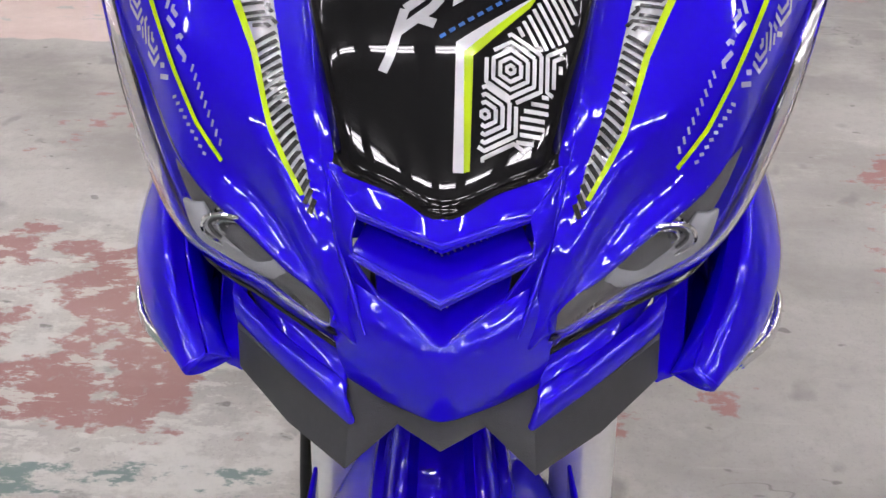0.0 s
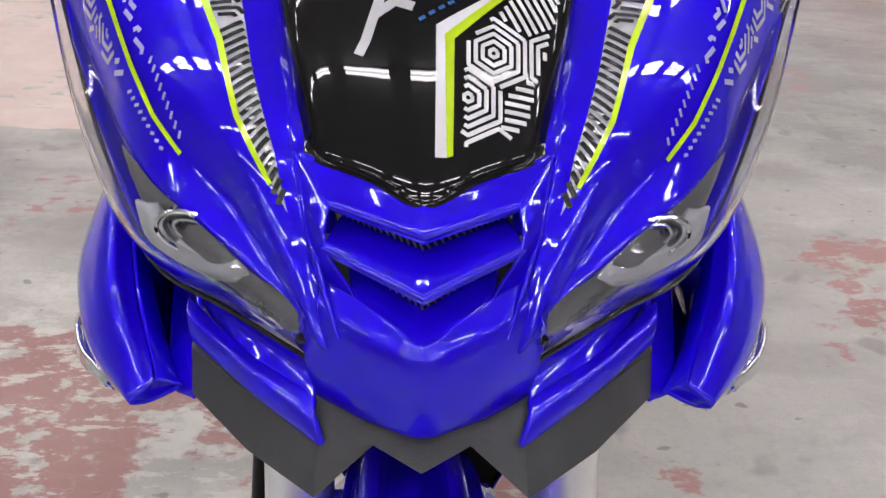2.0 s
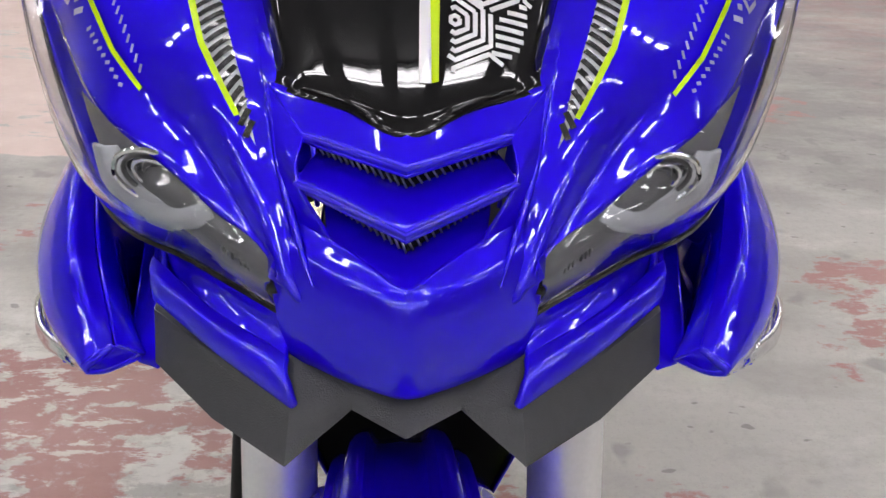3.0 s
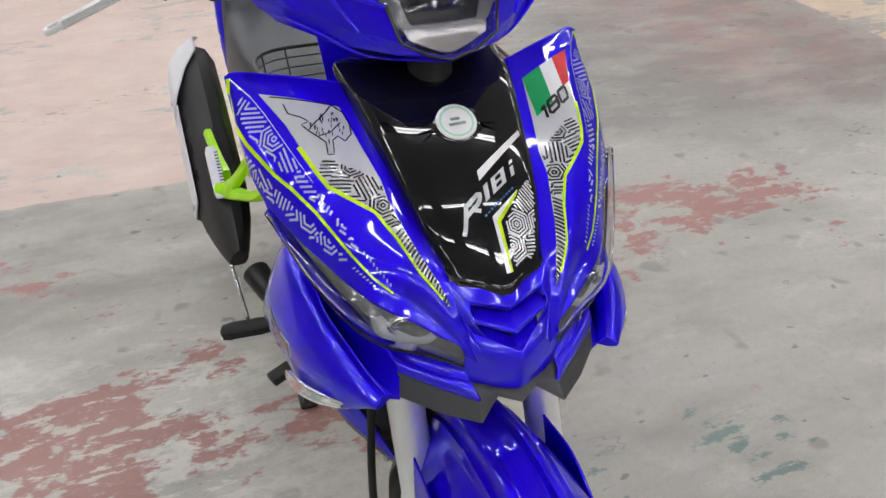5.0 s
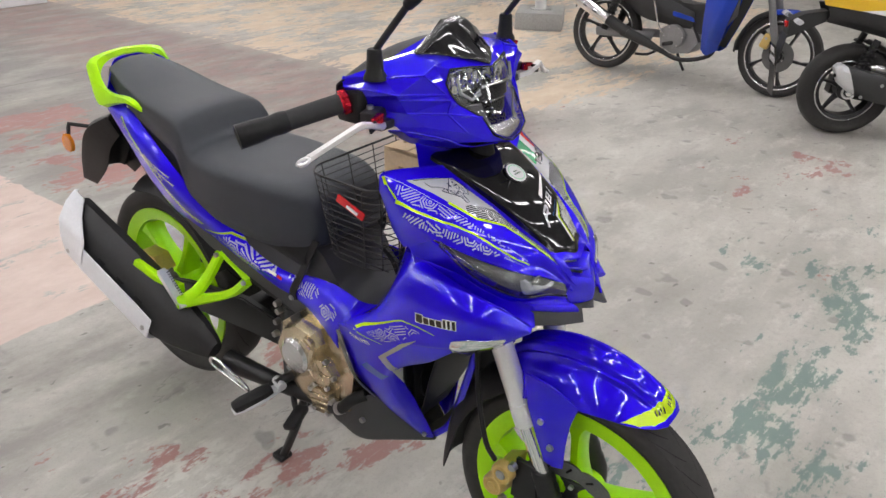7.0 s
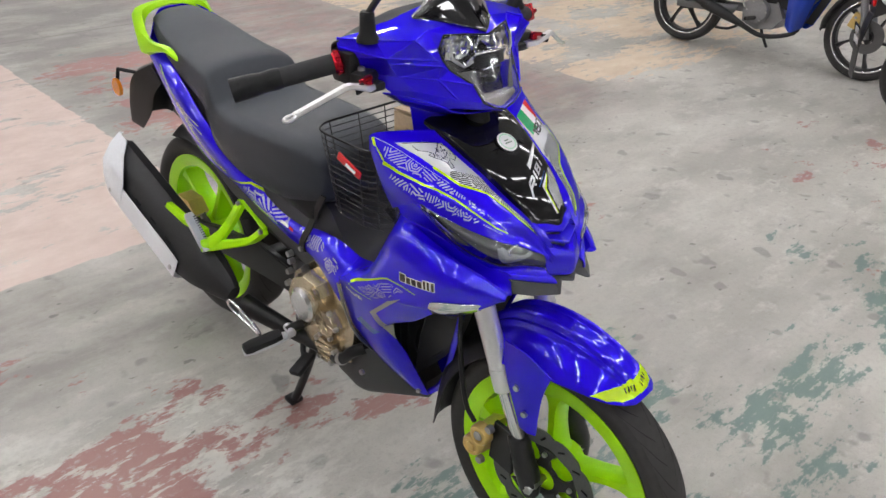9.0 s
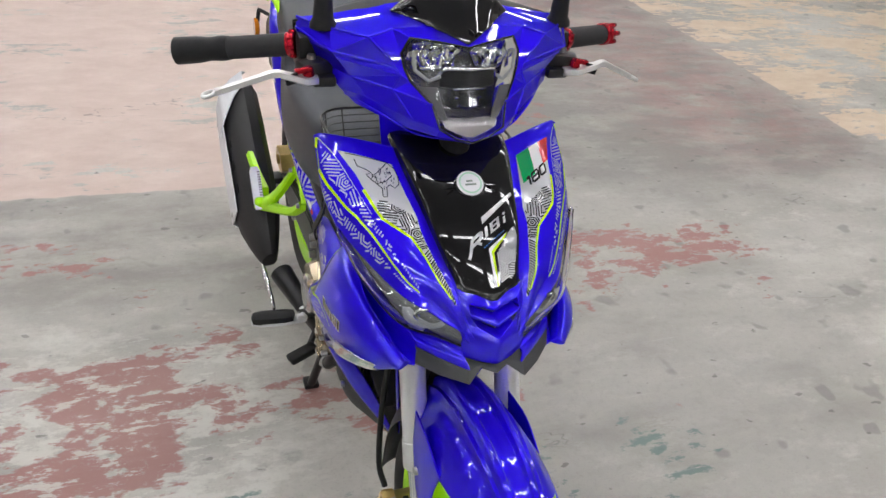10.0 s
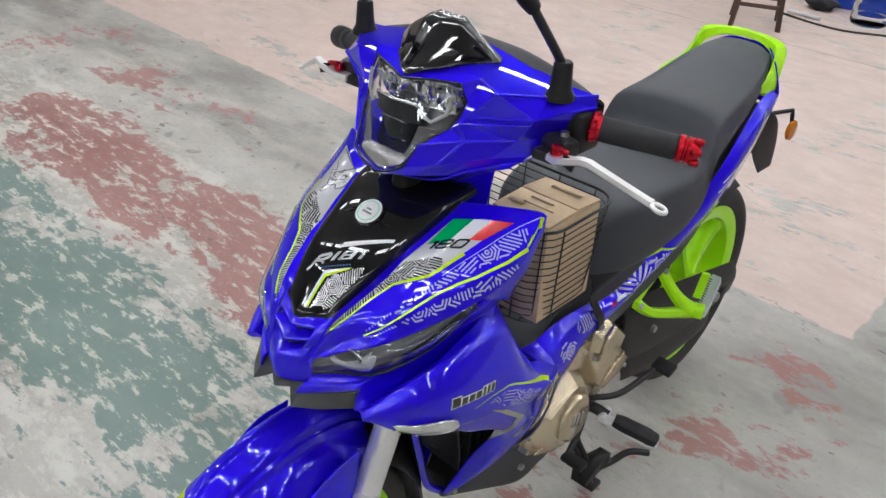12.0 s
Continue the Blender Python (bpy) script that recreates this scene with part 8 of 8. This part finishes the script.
def parked_scooter():
    b = thing("parked_scooter", "yellow, white and black scooter on its stand", "scooter", pose(3.95, 0.71, 0, 0, 0, 31))
    R = 0.268
    wl = parked_wheel(b, (0, 0, R), R, 0.125, 0.178, "wide rear wheel on dark cast rim", 0.055, 15)
    part("axle_nut", cyl((-0.075, 0, 0), (-0.10, 0, 0), 0.022, 6, bevel=0.002), ALU, wl, "bright axle nut")
    part("hub_ring", revolve([(-0.082, 0.028), (-0.075, 0.028), (-0.075, 0.042), (-0.082, 0.042)], 28, closed=True), ALU, wl)
    parked_wheel(b, (0, -1.29, 0.245), 0.245, 0.10, 0.170, "front wheel on dark cast rim", 0.035, 30)
    # silencer with faceted bright end
    ex_ = part("exhaust", loft([[(-0.165 - 0.055 * cx, y + 0.030 * cz, z + h * cz) for cx, cz in ((-1, -0.6), (-0.6, -1), (0.6, -1), (1, -0.6), (1, 0.6), (0.6, 1), (-0.6, 1), (-1, 0.6))] for y, z, h in ((-0.42, 0.27, 0.05), (-0.34, 0.28, 0.075), (-0.10, 0.325, 0.085), (0.05, 0.365, 0.078), (0.08, 0.375, 0.070))], ns=2), PLASTIC, b, "black silencer with bright faceted end")
    end = part("end_cap", loft([[(-0.165 - 0.060 * f * cx, y + 0.03 * cz * f, z + 0.074 * f * cz) for cx, cz in ((-1, -0.6), (-0.6, -1), (0.6, -1), (1, -0.6), (1, 0.6), (0.6, 1), (-0.6, 1), (-1, 0.6))] for y, z, f in ((0.045, 0.365, 1.05), (0.085, 0.378, 1.02), (0.125, 0.388, 0.62))]), SHIELD, ex_, "bright faceted end cap")
    part("outlet", box((0.034, 0.010, 0.026), (-0.165, 0.126, 0.389), 0.006, (18, 0, 0)), RECESS_SHADE, end)
    for y, z in ((-0.12, 0.35), (-0.30, 0.27), (-0.02, 0.28)):
        bolt((-0.220, y, z), (-1, 0, 0), ex_, 0.010, 0.006)
    part("bracket", plate_x([(-0.16, 0.45), (-0.06, 0.44), (-0.10, 0.38), (-0.18, 0.38)], -0.14, -0.12, 0.003), ALU, b, "bright exhaust bracket")
    part("transmission", loft([[(x, y, z) for y, z in ((0.06, 0.22), (0.05, 0.32), (-0.20, 0.36), (-0.50, 0.36), (-0.58, 0.28), (-0.50, 0.20), (-0.15, 0.18))] for x in (0.07, 0.16)]), PLASTIC, b, "black drive case")
    part("engine", loft([[(x, y, z) for y, z in ((-0.30, 0.22), (-0.30, 0.40), (-0.50, 0.44), (-0.66, 0.36), (-0.64, 0.24))] for x in (-0.13, 0.08)]), SATIN, b, "black engine block")
    for s in SIDES:
        part("shock", cyl((s * 0.11, 0.02, 0.30), (s * 0.11, -0.08, 0.58), 0.020, 14), SATIN, b, "black coil shock")
        for k in range(8):
            t = 0.28 + 0.08 * k
            c = Vector((s * 0.11, 0.02 - 0.10 * t, 0.30 + 0.28 * t))
            part("coil", tube([c + Vector((0.032 * math.cos(q), 0.032 * math.sin(q), 0)) for q in [2 * math.pi * j / 10 for j in range(10)]], 0.006, 6, 1, closed=True), BLACK, b)
        part("under_cover", shell([[(0.05, 0.20, 0.66), (0.10, 0.0, 0.62), (0.13, -0.25, 0.56), (0.14, -0.50, 0.48)], [(0.09, 0.20, 0.70), (0.15, 0.0, 0.67), (0.18, -0.25, 0.62), (0.18, -0.50, 0.56)], [(0.10, 0.22, 0.75), (0.16, 0.0, 0.73), (0.195, -0.25, 0.69), (0.19, -0.50, 0.64)]], 0.004, s, core=(0, -0.2, 0.68)), PLASTIC, b, "black lower tail cover")
        side = part("side_panel", shell([[(0.10, 0.24, 0.76), (0.165, 0.0, 0.735), (0.20, -0.25, 0.69), (0.20, -0.50, 0.62), (0.17, -0.72, 0.45)], [(0.105, 0.26, 0.81), (0.165, 0.0, 0.80), (0.20, -0.25, 0.78), (0.195, -0.50, 0.72), (0.17, -0.72, 0.58)], [(0.08, 0.26, 0.85), (0.13, 0.0, 0.85), (0.16, -0.25, 0.84), (0.16, -0.50, 0.78), (0.15, -0.70, 0.68)]], 0.004, s, core=(0, -0.2, 0.7)), YELLOW, b, "yellow side panel with white and purple film")
        fr_ = (Vector((0, 0, 0)), Vector((0, 1, 0)), Vector((0, 0, 1)), Vector((-s, 0, 0)))
        tr_ = skin(side)
        film("white_film", fill([(60, 742), (-160, 712), (-260, 700), (-420, 660), (-300, 725), (-120, 760)]), WHITE_FILM, side, fr_, tr_, 0.001)
        film("purple_film", fill([(-90, 768), (-190, 742), (-330, 712), (-230, 768)]), PURPLE, side, fr_, tr_, 0.0015)
        part("leg_board", shell([[(0.18, -0.55, 0.42), (0.20, -0.80, 0.34), (0.20, -1.00, 0.36)], [(0.16, -0.55, 0.34), (0.18, -0.80, 0.26), (0.18, -1.00, 0.28)]], 0.004, s, core=(0, -0.8, 0.4)), PLASTIC, b)
    part("floor_board", box((0.36, 0.42, 0.05), (0, -0.78, 0.36), 0.015), PLASTIC, b, "black floor board")
    part("front_apron", shell([mid([(0, -1.05, 1.0), (0.12, -1.00, 1.0), (0.20, -0.92, 0.98)]), mid([(0, -1.18, 0.80), (0.14, -1.08, 0.78), (0.23, -0.96, 0.74)]), mid([(0, -1.10, 0.45), (0.10, -1.06, 0.44), (0.18, -0.98, 0.42)])], 0.004, core=(0, -0.7, 0.7)), YELLOW, b, "yellow front apron")
    part("apron_back", shell([mid([(0, -0.96, 0.98), (0.12, -0.94, 0.98), (0.20, -0.91, 0.97)]), mid([(0, -1.00, 0.40), (0.10, -0.99, 0.40), (0.18, -0.97, 0.41)])], 0.004, core=(0, -1.3, 0.7)), PLASTIC, b)
    part("steering_column", cyl((0, -1.02, 0.95), (0, -1.27, 0.30), 0.030, 14), SATIN, b)
    part("seat", loft([seat_section(*q) for q in ((-0.62, 0.76, 0.10, 0.06), (-0.45, 0.82, 0.15, 0.09), (-0.10, 0.84, 0.15, 0.08), (0.15, 0.88, 0.12, 0.06), (0.26, 0.89, 0.07, 0.03))], n=3, ns=4), SEAT, b, "black vinyl seat")
    part("hugger", shell([[(0.072 * t, -(0.305 - 0.03 * t * t) * math.sin(radians(a)), R + (0.305 - 0.03 * t * t) * math.cos(radians(a))) for t in (-1, -0.5, 0, 0.5, 1)] for a in (70, 40, 15)], 0.003, core=(0, 0, R)), PLASTIC, b, "black inner fender")
    # tail tidy: arm, lamp, plate and flap
    tail = part("plate_holder", loft([[(x, y, z) for x, z in ((-0.045, z1), (0.045, z1), (0.045, z0), (-0.045, z0))] for y, z0, z1 in ((0.20, 0.66, 0.72), (0.32, 0.60, 0.70), (0.40, 0.56, 0.66))]), PLASTIC, b, "black plate holder")
    part("tail_lamp", box((0.060, 0.020, 0.034), (0, 0.405, 0.635), 0.006, (-12, 0, 0)), TAIL_RED, tail, "red tail lamp")
    part("flap", loft([[(x, y, z) for x, y in ((-0.06, y0), (0.06, y0), (0.06, y0 + 0.006), (-0.06, y0 + 0.006))] for y0, z in ((0.40, 0.58), (0.43, 0.40), (0.415, 0.22))]), PLASTIC, tail, "black mud flap")
    pl = part("number_plate", box((0.150, 0.003, 0.115), (-0.012, 0.450, 0.46), 0.004, (-8, 0, 0)), INK, tail, "black number plate with white bars")
    for z, n in ((0.487, 3), (0.434, 4)):
        for k in range(n):
            part("plate_bar", box((0.022, 0.002, 0.034), (-0.012 + (k - (n - 1) / 2) * 0.031, 0.4525 - (0.46 - z) * 0.14, z), 0.001, (-8, 0, 0)), WHITE_FILM, pl)
    for s in SIDES:
        tl = part("turn_lamp", cyl((s * 0.04, 0.36, 0.66), (s * 0.13, 0.37, 0.67), 0.010, 10), PLASTIC, tail)
        part("turn_lens", loft([[(s * x, 0.375 + 0.022 * a, 0.67 + 0.016 * c) for a, c in ((-1, 0), (0, 1), (1, 0), (0, -1))] for x in (0.10, 0.14, 0.165)], n=2), SHIELD, tl)
    part("stand", tube([(0.12, -0.46, 0.22), (0.17, -0.46, 0.10), (0.22, -0.47, 0.012)], 0.010, 8, 2), SATIN, b)
    return b


parked_underbone()
parked_scooter()

# concrete footing with a steel post
CONCRETE = mat("bare_concrete", (0.36, 0.36, 0.35), 0.85, vary=0.18, scale=20, bump=0.5, bump_scale=120)
foot = thing("post_footing", "grey concrete footing block carrying a pale steel post", "footing", pose(5.48, 3.80, 0, 0, 0, 28))
part("block", box((0.44, 0.44, 0.16), (0, 0, 0.08), 0.012), CONCRETE, foot, "rough grey concrete block")
part("post", cyl((0, 0, 0.155), (0, 0, 4.50), 0.055, 24), mat("pale_post_paint", (0.62, 0.62, 0.60), 0.45, vary=0.08), foot, "pale painted steel post")
part("flange", cyl((0, 0, 0.158), (0, 0, 0.172), 0.10, 24, bevel=0.003), STEEL, foot)
pier = link("pier", box((1.5, 1.0, 4.5), (2.25, 8.84, 2.25), 0.01), mat("white_wall_paint", (0.78, 0.78, 0.79), 0.6, vary=0.05, scale=5), smooth=False)
tagged(pier, "white painted pier standing on the floor", "pier", kind="structure")

# two dark wooden stools, a pale tube on the floor, a jar, a hose and a dark bundle
WOOD = mat("dark_stained_wood", (0.085, 0.05, 0.035), 0.5, vary=0.3, scale=30, bump=0.2)


def stool(x, y, turn, h=0.46):
    st = thing("stool", "dark wooden stool with four splayed legs", "stool", pose(x, y, 0, 0, 0, turn), group="stools")
    part("seat", box((0.32, 0.32, 0.035), (0, 0, h), 0.010), WOOD, st)
    for a in SIDES:
        for c in SIDES:
            part("leg", loft([[(a * px + dx, c * py + dy, z) for dx, dy in ((-0.018, -0.018), (0.018, -0.018), (0.018, 0.018), (-0.018, 0.018))] for px, py, z in ((0.165, 0.165, 0.0), (0.125, 0.125, h - 0.01))]), WOOD, st)
        part("stretcher", box((0.27, 0.020, 0.028), (0, a * 0.150, 0.16), 0.004), WOOD, st)
        part("stretcher", box((0.020, 0.27, 0.028), (a * 0.146, 0, 0.20), 0.004), WOOD, st)


stool(-1.57, 5.73, 24)
stool(-2.35, 6.30, 10)
stick = thing("tube", "pale plastic tube lying on the floor", "tube", pose(-1.40, 6.25, 0.018, 0, 0, -2))
part("body", cyl((-0.13, 0, 0), (0.13, 0, 0), 0.017, 16, bevel=0.003), WHITE_FILM, stick)
JAR_PLASTIC = glass("clear_jar_plastic", (0.80, 0.88, 0.92), 0.08, 1.2)
jar = thing("water_jar", "clear ribbed plastic water jar", "jar", pose(-1.00, 6.50, 0))
part("body", revolve([(0.0, 0.125), (0.01, 0.135), (0.06, 0.135), (0.075, 0.128), (0.09, 0.135), (0.15, 0.135), (0.165, 0.128), (0.18, 0.135), (0.25, 0.135), (0.265, 0.128), (0.28, 0.135), (0.33, 0.13), (0.38, 0.07), (0.41, 0.03), (0.44, 0.03)], 36, "z"), JAR_PLASTIC, jar)
part("cap", cyl((0, 0, 0.435), (0, 0, 0.47), 0.034, 20, bevel=0.003), SKY_BLUE, jar)
crate = thing("crate", "blue plastic crate with open ribs", "crate", pose(-1.28, 6.95, 0, 0, 0, 10))
for a in SIDES:
    part("side", box((0.36, 0.012, 0.26), (0, a * 0.14, 0.13), 0.003), SKY_BLUE, crate)
    part("end", box((0.012, 0.27, 0.26), (a * 0.175, 0, 0.13), 0.003), SKY_BLUE, crate)
    for k in range(5):
        part("rib", box((0.012, 0.006, 0.24), (-0.14 + 0.07 * k, a * 0.149, 0.13), 0.001), SKY_BLUE, crate)
part("base", box((0.35, 0.27, 0.012), (0, 0, 0.008), 0.002), SKY_BLUE, crate)
bundle = thing("dark_bag", "crumpled dark cloth bag on the floor", "bag", pose(-1.42, 6.62, 0))
bm_ = bmesh.new()
bmesh.ops.create_icosphere(bm_, subdivisions=3, radius=1)
rnd = random.Random(9)
for v in bm_.verts:
    f = 1 + 0.22 * math.sin(5 * v.co.x + 3 * v.co.y) * math.cos(4 * v.co.z + 2 * v.co.x) + rnd.uniform(-0.04, 0.04)
    v.co = Vector((v.co.x * 0.13 * f, v.co.y * 0.09 * f, max(0.0, 0.045 + v.co.z * 0.05 * f)))
part("cloth", bm_, BLACK, bundle)
hose = thing("hose", "thin grey hose coiled on the floor", "hose", pose(0, 0, 0))
part("pipe", tube([(-1.60, 6.20, 0.008), (-1.25, 6.10, 0.008), (-1.02, 6.10, 0.008), (-0.80, 6.22, 0.008), (-0.55, 6.30, 0.008), (-0.20, 6.55, 0.008)], 0.008, 8, 6), PLASTIC, hose)
